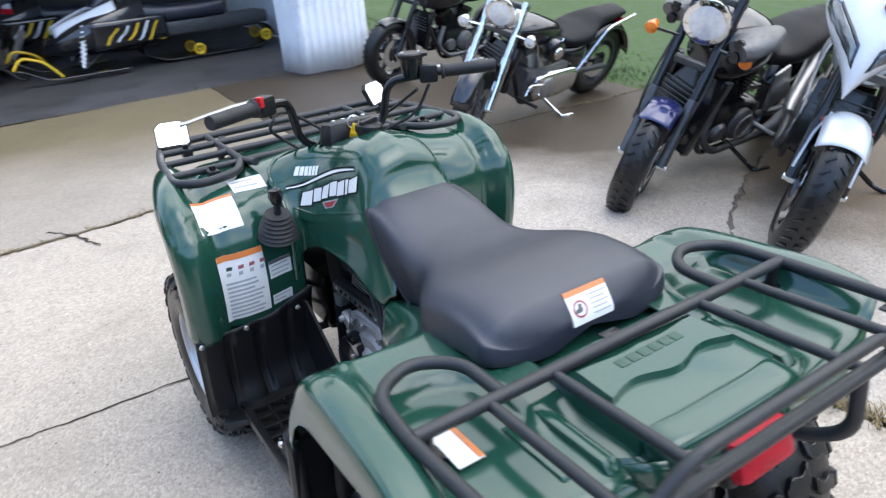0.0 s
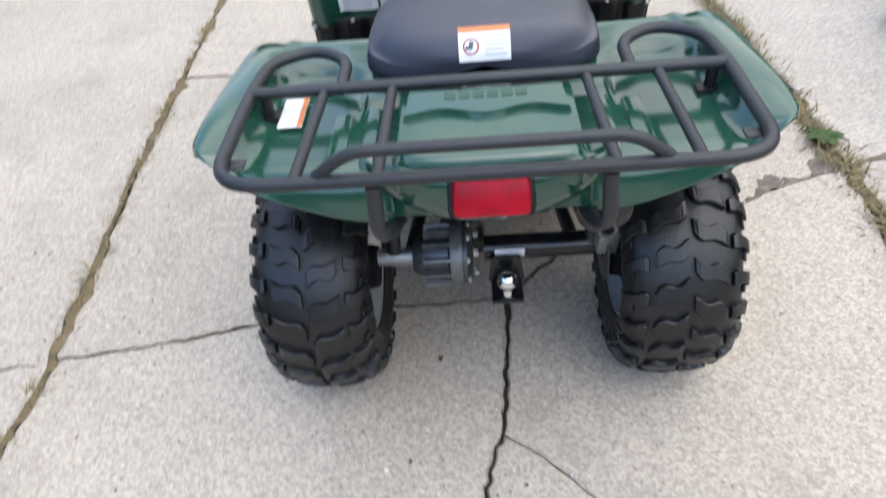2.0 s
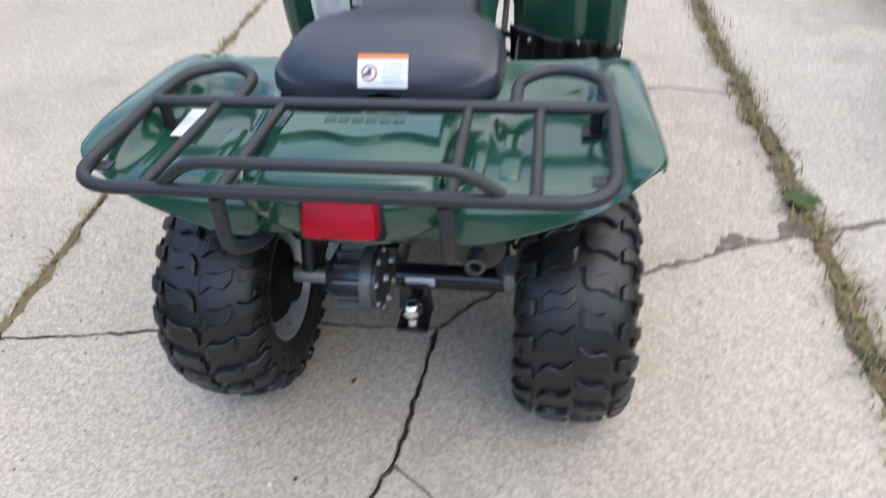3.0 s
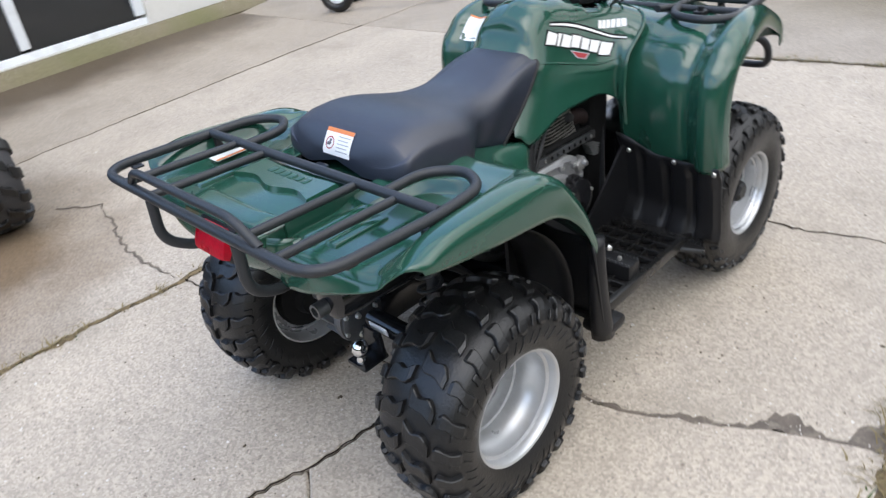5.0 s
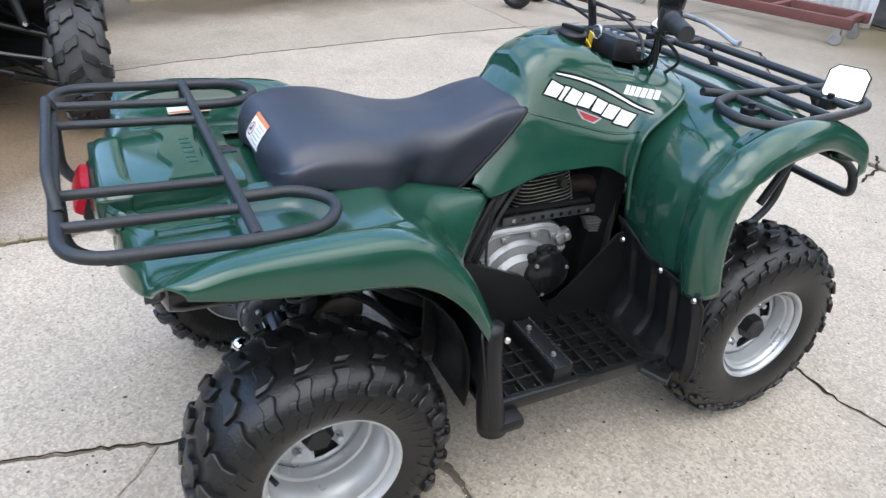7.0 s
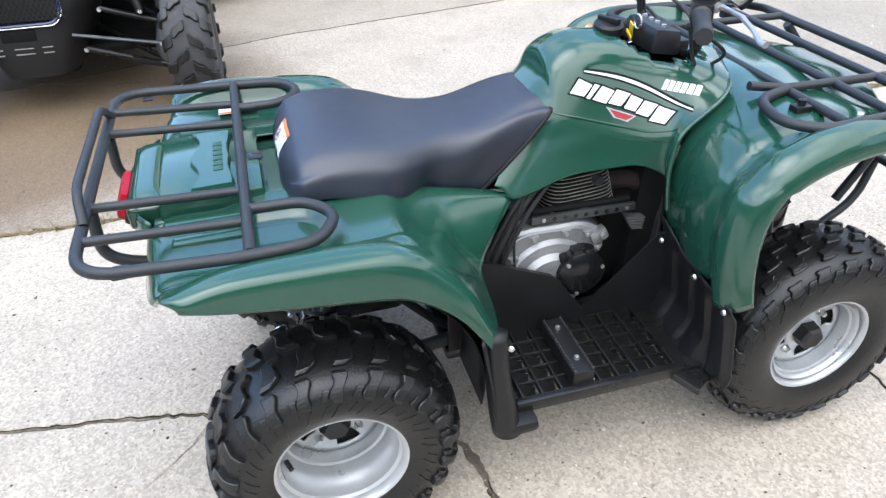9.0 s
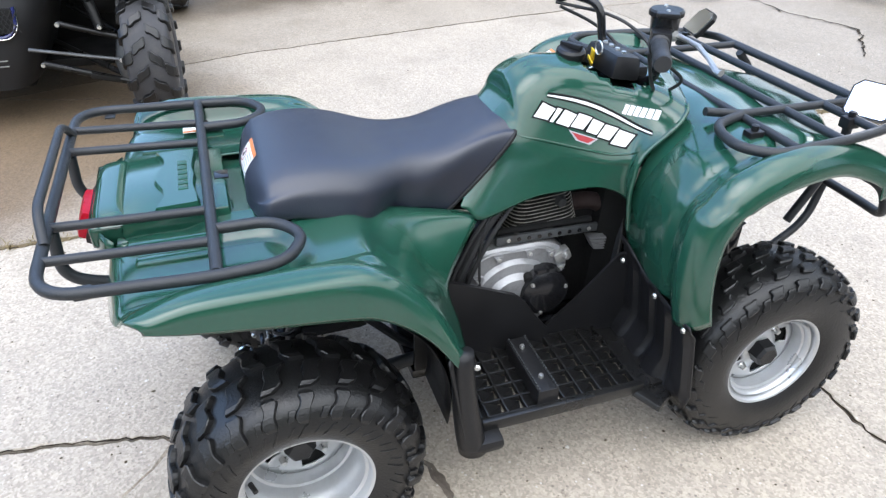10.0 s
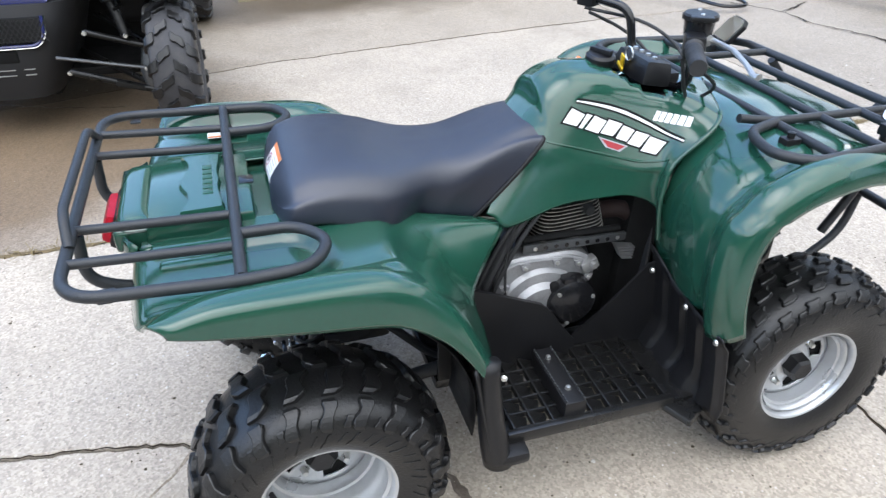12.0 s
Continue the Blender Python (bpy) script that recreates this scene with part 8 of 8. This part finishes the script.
def snowmobile(place, label):
    """Nose towards -x."""
    sled = thing("snowmobile", place, label, "snowmobile", "snowmobiles")
    part("hood", loft([(-0.95, 0.10, 0.30, 0.40), (-0.75, 0.30, 0.26, 0.56), (-0.40, 0.42, 0.24, 0.74), (0.0, 0.38, 0.24, 0.86), (0.30, 0.20, 0.40, 0.90)]), BLACKPAINT, sled, "black hood")
    part("seat", loft([(0.20, 0.14, 0.52, 0.78), (0.50, 0.19, 0.50, 0.74), (1.0, 0.19, 0.50, 0.72), (1.35, 0.17, 0.50, 0.74)]), VINYL, sled)
    b = bmesh.new()
    add_box(b, (1.75, 0.42, 0.16), (1.05, 0, 0.43), bevel=0.02)
    part("tunnel", b, STEEL, sled)
    part("windscreen", loft([(-0.30, 0.20, 0.76, 0.82), (-0.08, 0.24, 0.80, 1.05), (0.02, 0.20, 0.85, 1.10)]), SCREEN, sled)
    b = bmesh.new()
    add_tube(b, fillet([(0.0, -0.38, 1.02), (0.14, -0.20, 1.0), (0.14, 0.20, 1.0), (0.0, 0.38, 1.02)], 0.05, 4), 0.014, 8)
    part("handlebar", b, GLOSSBLACK, sled)
    b = bmesh.new()
    loop_ = fillet([(0.15, 0, 0.16), (0.45, 0, 0.02), (1.80, 0, 0.02), (2.02, 0, 0.18), (1.9, 0, 0.34), (0.3, 0, 0.36)], 0.12, 6, True)
    rows_ = [[Vector((p.x, e * 0.20, p.z)) for e in (-1, -0.33, 0.33, 1)] for p in loop_ + [loop_[0]]]
    add_grid(b, rows_)
    track = part("track", b, RUBBER, sled, "black rubber track", thick=0.018)
    for i in range(26):
        b = bmesh.new()
        add_box(b, (0.02, 0.40, 0.028), (0.46 + 0.052 * i, 0, 0.012), bevel=0.004)
        part("track_lug", b, RUBBER, track)
    for x, z in ((0.90, 0.12), (1.86, 0.18)):
        for s in (1, -1):
            b = bmesh.new()
            wheel_y(b, torus(0.062, 0.020, 1.0, 8), pose(x, s * 0.225, z), 20, True)
            for k in range(5):
                q = bmesh.new()
                add_box(q, (0.014, 0.012, 0.06), (0, 0, 0.03))
                merge(b, q, pose(x, s * 0.225, z) @ Matrix.Rotation(k * 1.2566, 4, "Y"))
            part("idler_wheel", b, YELLOW, track, "yellow idler wheel")
    for s in (1, -1):
        b = bmesh.new()
        rows_ = [[Vector((x, s * (0.43 + 0.01 * math.sin(x * 3)) + dy, 0.05 + 0.16 * ease(-0.95, -1.35, x)))for dy in (-0.07, 0, 0.07)] for x in np.linspace(-1.35, -0.05, 20)]
        add_grid(b, rows_)
        ski = part("ski", b, BLACKPAINT, sled, thick=0.015)
        b = bmesh.new()
        add_tube(b, fillet([(-1.36, s * 0.43, 0.22), (-1.25, s * 0.43, 0.36), (-1.02, s * 0.43, 0.28), (-0.85, s * 0.43, 0.07)], 0.08, 6), 0.017, 8)
        part("ski_loop", b, YELLOW, ski, "yellow ski loop")
        b = bmesh.new()
        a, c = Vector((-0.60, s * 0.43, 0.14)), Vector((-0.48, s * 0.34, 0.62))
        add_tube(b, [a, c], 0.020, 8)
        add_tube(b, [a.lerp(c, 0.1 + 0.8 * k / 60) + Vector((0.035 * math.cos(k * 0.75), 0.035 * math.sin(k * 0.75), 0)) for k in range(61)], 0.007, 6)
        part("shock", b, SHEET, sled, "white shock absorber spring")
        b = bmesh.new()
        add_tube(b, [(-0.60, s * 0.43, 0.12), (-0.25, s * 0.2, 0.30)], 0.014, 8)
        part("ski_arm", b, STEEL, sled)
        b = bmesh.new()
        rows_ = [[Vector((-0.80 + 0.75 * f, s * (0.20 + 0.16 * math.sin(2.2 * f) - 0.10 * g), 0.50 + 0.30 * f + 0.11 * g - 0.05 * f * f)) for g in np.linspace(0, 1, 5)] for f in np.linspace(0, 1, 14)]
        add_grid(b, rows_)
        part("hood_stripe", b, PEARL, sled, "white hood stripe", thick=0.006)
        # side panel with pale and yellow stripes
        b = bmesh.new()
        rows_ = [[Vector((-0.42 + 0.95 * f, s * (0.435 - 0.16 * f * f), 0.30 + 0.05 * f + (0.34 - 0.06 * f) * g)) for g in np.linspace(0, 1, 6)] for f in np.linspace(0, 1, 14)]
        add_grid(b, rows_)
        panel = part("side_panel", b, BLACKPAINT, sled, thick=0.004)
        for k in range(5):
            b = bmesh.new()
            rows_ = [[Vector((-0.28 + 0.13 * k + 0.16 * g + 0.10 * f, s * (0.447 - 0.16 * ((0.14 + 0.13 * k + 0.16 * g + 0.10 * f) / 0.95) ** 2), 0.36 + 0.20 * g + 0.02 * math.sin(5 * g + k))) for f in (0, 0.35)] for g in np.linspace(0, 1, 7)]
            add_grid(b, rows_)
            part("stripe", b, YELLOW if k % 2 == 0 else PEARL, panel, "yellow and white stripe")
    return sled


snowmobile(pose(0.55, 8.9, 0, 0, 0, 3), "black snowmobile with yellow stripes and ski loops")
snowmobile(pose(-0.5, 10.9, 0, 0, 0, -4), "black snowmobile in the dark of the shed")


# ---- side-by-side buggy: nose towards +x ----
def buggy(place, label):
    car = thing("side_by_side_buggy", place, label, "buggy")
    # moulded body: narrow at the chin, wider towards the hood
    rows_ = []
    for g in np.linspace(0, 1, 15):
        w, z = 0.20 + 0.17 * g**0.9, 0.235 + 0.46 * g
        front, back = 0.085 + 0.030 * math.sin(math.pi * g) - 0.10 * max(0, g - 0.75), -1.25
        ring_ = []
        for k in range(48):
            c_, s_ = math.cos(2 * math.pi * k / 48), math.sin(2 * math.pi * k / 48)
            ring_.append(Vector(((front + back) / 2 + (front - back) / 2 * math.copysign(abs(c_) ** 0.35, c_), w * math.copysign(abs(s_) ** 0.5, s_), z)))
        rows_.append(ring_)
    b = bmesh.new()
    add_grid(b, rows_, closed=True)
    for ring_ in (rows_[0], rows_[-1]):
        b.faces.new([b.verts.new(q) for q in ring_])
    body = part("body", b, BODYBLACK, car, "black moulded front body", smooth_angle=50)
    part("hood_panel", loft([(0.03, 0.24, 0.68, 0.72), (-0.20, 0.32, 0.76, 0.86), (-0.60, 0.38, 0.94, 1.02), (-1.0, 0.44, 1.02, 1.10)], 16, 16), BLUE, car, "dark purple-blue hood panel")
    b = bmesh.new()
    add_box(b, (0.05, 0.42, 0.12), (0.098, -0.005, 0.585), (0, -10, 0), bevel=0.012)
    grille = part("grille", b, MATTBLACK, body, "black mesh grille with a blue edge")
    for i in range(17):
        for lean_ in (32, -32):
            b = bmesh.new()
            add_box(b, (0.006, 0.0045, 0.125), (0.123, -0.19 + 0.024 * i, 0.585), (lean_, -10, 0))
            part("grille_bar", b, PLASTIC, grille)
    for pts, mat_ in (([(0.118, -0.30, 0.508), (0.126, 0.165, 0.514), (0.118, 0.205, 0.560), (0.100, 0.212, 0.650)], BLUE), ([(0.122, -0.30, 0.498), (0.130, 0.172, 0.504), (0.121, 0.216, 0.556), (0.102, 0.222, 0.650)], CHROME)):
        b = bmesh.new()
        add_tube(b, fillet(pts, 0.03, 4), 0.010 if mat_ == BLUE else 0.0035, 8)
        part("grille_trim", b, mat_, grille, "blue grille edge" if mat_ == BLUE else "bright trim line")
    b = bmesh.new()
    add_box(b, (0.03, 0.165, 0.060), (0.104, -0.020, 0.460), (0, 4, 0), bevel=0.008)
    part("winch_recess", b, MATTBLACK, body, "dark recess under the grille")
    for y0, y1 in ((-0.215, -0.115), (-0.060, 0.030), (0.070, 0.120)):
        for z in (0.366, 0.394):
            b = bmesh.new()
            add_box(b, (0.012, y1 - y0, 0.006), (0.106, (y0 + y1) / 2, z), bevel=0.002)
            part("slot", b, ALLOY, body, "bright slot edge")
    b = bmesh.new()
    add_box(b, (1.20, 0.36, 0.03), (-0.62, 0, 0.228), bevel=0.012)
    part("skid_plate", b, MATTBLACK, car)
    b = bmesh.new()
    add_box(b, (1.7, 1.30, 0.10), (-1.75, 0, 0.43), bevel=0.03)
    add_box(b, (0.9, 1.30, 0.50), (-2.1, 0, 0.72), bevel=0.06)
    part("cab_tub", b, PLASTIC, car)
    # dark wall and slab, added to block light from the ground under the nose
    b = bmesh.new()
    add_box(b, (0.03, 1.50, 0.68), (-0.56, 0, 0.59), bevel=0.01)
    part("footwell_shade", b, MATTBLACK, car)
    b = bmesh.new()
    add_box(b, (0.60, 1.66, 0.10), (-0.42, 0, 0.84), bevel=0.045)
    part("fender_shade", b, MATTBLACK, car)
    for s in (1, -1):
        # unseen inner block, added for more shade beside the nose
        b = bmesh.new()
        add_box(b, (0.60, 0.22, 0.42), (-0.66, s * 0.52, 0.86), bevel=0.08, taper=0.85)
        part("inner_fender_shade", b, BODYBLACK, car)
        # unseen fender over the wheel, added to shade the ground
        b = bmesh.new()
        add_grid(b, [[Vector((0.44 * math.cos(a_), s * y_, 0.36 + 0.44 * math.sin(a_))) for y_ in np.linspace(0.42, 0.90, 7)] for a_ in np.linspace(radians(62), radians(165), 15)])
        part("front_fender", b, BODYBLACK, car, "unseen black wheel fender added for shade", thick=0.006)
        b = bmesh.new()
        add_tube(b, fillet([(-0.95, s * 0.55, 1.05), (-1.35, s * 0.58, 1.80), (-2.35, s * 0.56, 1.85), (-2.75, s * 0.56, 1.00)], 0.15, 6), 0.025, 10)
        part("roll_cage_tube", b, TUBE, car)
        # lower arm as a tapering pair of tubes, upper arm, tie rod, knuckle
        for x0, x1 in ((0.10, 0.16), (-0.30, 0.12)):
            b = bmesh.new()
            add_tube(b, [(x0, s * 0.275, 0.362), (x1, s * 0.690, 0.252)], 0.017, 10)
            part("suspension_arm", b, ARMBLACK, car, "black tubular lower arm")
            b = bmesh.new()
            add_tube(b, [(x0 - 0.02, s * 0.385, 0.553), (x1 - 0.02, s * 0.690, 0.476)], 0.015, 10)
            part("suspension_arm", b, ARMBLACK, car)
        b = bmesh.new()
        add_box(b, (0.03, 0.20, 0.030), (0.150, s * 0.585, 0.278), (s * -15, 0, 0), bevel=0.006)
        part("arm_gusset", b, ARMBLACK, car)
        b = bmesh.new()
        add_tube(b, [(0.16, s * 0.240, 0.456), (0.17, s * 0.655, 0.378)], 0.009, 8)
        part("tie_rod", b, STEEL, car, "grey steel tie rod")
        b = bmesh.new()
        add_tube(b, [(0.13, s * 0.665, 0.24), (0.12, s * 0.665, 0.35), (0.11, s * 0.672, 0.49)], [0.030, 0.052, 0.026], 14)
        part("knuckle", b, STEEL, car, "grey cast wheel knuckle")
        b = bmesh.new()
        a, c = Vector((0.12, s * 0.583, 0.530)), Vector((-0.02, s * 0.46, 0.98))
        add_tube(b, [a, c], 0.026, 10)
        add_tube(b, [a.lerp(c, 0.30 + 0.66 * k / 60) + Vector((0.042 * math.cos(k * 0.72), 0.042 * math.sin(k * 0.72), 0)) for k in range(61)], 0.007, 6)
        part("shock", b, ARMBLACK, car, "black coil-over shock")
        for q in ((0.150, s * 0.583, 0.541), (0.118, s * 0.275, 0.362), (0.182, s * 0.655, 0.378), (0.150, s * 0.692, 0.476), (0.10, s * 0.385, 0.553)):
            b = bmesh.new()
            add_lathe(b, [(0.0, 0.012), (0.010, 0.011), (0.013, 0.0)], 10, pose(*q))
            part("bolt", b, ZINC, car)
        for x in (0.040, -2.3):
            m = pose(x, s * 0.800, 0.335) @ Matrix.Rotation(radians(90 * s), 4, "Z")
            tyre_ = build_tyre(m, 0.225, 0.322, 0.175, 15, "chevron", car, "dusty grey tyre with dark chevron lugs", DUSTYRUBBER)
            b = bmesh.new()
            add_lathe(b, [(0.185, -0.09), (0.17, -0.02), (0.05, 0.0), (0.0, 0.01)], 28, m)
            add_lathe(b, [(0.185, 0.10), (0.175, 0.06), (0.16, 0.0)], 28, m)
            part("rim", b, PLASTIC, tyre_)
    # low pan added to keep light out from under the body
    b = bmesh.new()
    add_box(b, (1.75, 1.24, 0.05), (-1.02, 0, 0.285), bevel=0.015)
    part("floor_shade_pan", b, MATTBLACK, car)
    # the sprung parts sit low on worn springs
    for ob in car.children:
        if not ob.name.startswith("tyre"):
            ob.location.z -= 0.02
    return car


buggy(pose(-2.52, -1.80, 0, 0, 0, 0), "black side-by-side buggy with purple hood and chevron tyres")

# ---- white building with shop window ----
WX = -5.80
SHOP = Matrix.Translation((-5.62, 0.6, 0)) @ Matrix.Rotation(radians(14), 4, "Z") @ Matrix.Translation((5.62, -0.6, 0))
bm = bmesh.new()
add_box(bm, (0.30, 0.12, 3.4), (WX - 0.16, -0.64, 1.7))
add_box(bm, (0.30, 1.42, 3.4), (WX - 0.16, 2.18, 1.7))
add_box(bm, (0.30, 2.05, 0.9), (WX - 0.16, 0.445, 2.95))
add_box(bm, (0.30, 2.05, 0.12), (WX - 0.16, 0.445, 0.06))
tagged(link("wall_shop", bm, WALLWHITE), "white painted shop wall", "wall", kind="structure").matrix_world = SHOP
bm = bmesh.new()
add_box(bm, (4.2, 0.3, 3.4), (WX - 2.3, 2.75, 1.70))
add_box(bm, (0.3, 3.0, 3.4), (WX - 4.3, 1.1, 1.70))
add_box(bm, (4.2, 0.3, 3.4), (WX - 2.42, -0.55, 1.70))
tagged(link("wall_shop_rear", bm, WALLWHITE), "white painted shop side and rear walls", "wall", kind="structure").matrix_world = SHOP
bm = bmesh.new()
add_box(bm, (5.2, 4.2, 0.16), (WX - 1.95, 1.1, 3.48))
tagged(link("roof_shop", bm, SHEET), "flat roof slab with overhanging eave", "roof", kind="structure").matrix_world = SHOP
bm = bmesh.new()
add_box(bm, (3.8, 2.95, 0.06), (WX - 2.25, 1.1, 0.09))
tagged(link("floor_shop", bm, ASPHALT), "dark shop floor", "floor", kind="structure").matrix_world = SHOP
bm = bmesh.new()
rows = [[Vector((WX + 0.02 + dx + 0.015 * noise.noise(Vector((y * 1.3, dx, 3))), y, z)) for dx, z in ((0.0, 0.115), (0.06, 0.11), (0.12, 0.06), (0.16, -0.01))] for y in np.linspace(-0.7, 2.9, 40)]
add_grid(bm, rows)
tagged(link("plinth", bm, PLINTH), "worn mossy concrete plinth along the shop wall", "plinth", kind="structure").matrix_world = SHOP
win = tagged(new("window_1"), "wide white-framed shop window with dark glass", "window", kind="structure")
win.matrix_world = SHOP
for cy, cz, sy, sz in ((0.445, 0.150, 2.05, 0.06), (0.445, 2.455, 2.05, 0.09), (1.415, 1.31, 0.11, 2.2), (0.20, 1.31, 0.09, 2.2), (-0.53, 1.31, 0.10, 2.2)):
    bm = bmesh.new()
    add_box(bm, (0.07, sy, sz), (WX - 0.075, cy, cz), bevel=0.008)
    part("window_frame", bm, SHEET, win)
for y0, y1 in ((-0.48, 0.155), (0.245, 1.36)):
    bm = bmesh.new()
    add_box(bm, (0.012, y1 - y0, 2.235), (WX - 0.08, (y0 + y1) / 2, 1.2975))
    part("pane", bm, GLASS, win, "dark reflecting window pane")

# ---- odd things by the shed ----
cart = thing("hand_cart", pose(-4.85, 2.98, 0, 0, 0, 35), "low black tubular hand cart with white wheels", "cart")
for s in (1, -1):
    b = bmesh.new()
    wheel_y(b, torus(0.135, 0.045, 1.1, 10), pose(0, s * 0.24, 0.18), 30, True)
    t_ = part("tyre", b, RUBBER, cart)
    b = bmesh.new()
    wheel_y(b, [(0.0, -0.03), (0.05, -0.03), (0.10, -0.015), (0.105, 0.0), (0.10, 0.015), (0.05, 0.03), (0.0, 0.03)], pose(0, s * 0.24, 0.18), 28)
    part("rim", b, SHEET, t_, "white wheel")
b = bmesh.new()
add_tube(b, fillet([(0.0, -0.19, 0.18), (0.35, -0.19, 0.12), (1.0, -0.19, 0.05), (1.15, 0, 0.05), (1.0, 0.19, 0.05), (0.35, 0.19, 0.12), (0.0, 0.19, 0.18)], 0.12, 6), 0.016, 8)
add_tube(b, [(0.0, -0.24, 0.18), (0.0, 0.24, 0.18)], 0.014, 8)
part("frame", b, GLOSSBLACK, cart)
rack_ = thing("steel_dolly", pose(-4.0, 4.95, 0, 0, 0, 22), "long rust-red steel dolly on castors", "dolly")
for y in (-0.25, 0.25):
    b = bmesh.new()
    add_box(b, (2.3, 0.07, 0.09), (0, y, 0.20), bevel=0.008)
    part("beam", b, RUST, rack_)
for x in (-1.0, -0.3, 0.4, 1.08):
    b = bmesh.new()
    add_box(b, (0.06, 0.5, 0.06), (x, 0, 0.21), bevel=0.006)
    part("cross_beam", b, RUST, rack_)
for x in (-0.95, 1.05):
    for y in (-0.25, 0.25):
        b = bmesh.new()
        wheel_y(b, [(0.0, -0.018), (0.055, -0.018), (0.06, 0.0), (0.055, 0.018), (0.0, 0.018)], pose(x, y, 0.06), 18)
        add_box(b, (0.05, 0.05, 0.06), (x, y, 0.135), bevel=0.006)
        part("castor", b, ALLOY, rack_, "grey metal castor")


# ---- the slabs of the forecourt ----
slab("j1n j3m -j2n -c1", SLAB, 31)
slab("j1m c1 -j2m -c2r -c2l", SLAB, 32)
slab("j1s c2l c3n c3s -s1", SLAB, 33, 0.003)
slab("c3s s2 -c3b", SLAB, 34, 0.001)
slab("c3b s3 j2s -c2r c3n", SLAB, 35)
slab("s5 j1s j1m j1n -j3v w1", OILY, 36, 0.004)
slab("s6 -w1 -j3w wall", STAINSHADE, 37)
slab("j2s r1 -ee -s4", DAMPSHADE_EAST, 38, 0.002)
slab("j2m j2n j3e -en -r1", DAMPSHADE, 39, 0.004)
slab("j3m n2 -bm -n1", MOSSY, 40, 0.006)
slab("j3v n1 -bv -n3", MOSSY, 41)
slab("j3e eo -be -n2", DAMPSHADE, 42)
slab("j3w n3 -bw -ww", MOSSY, 43)
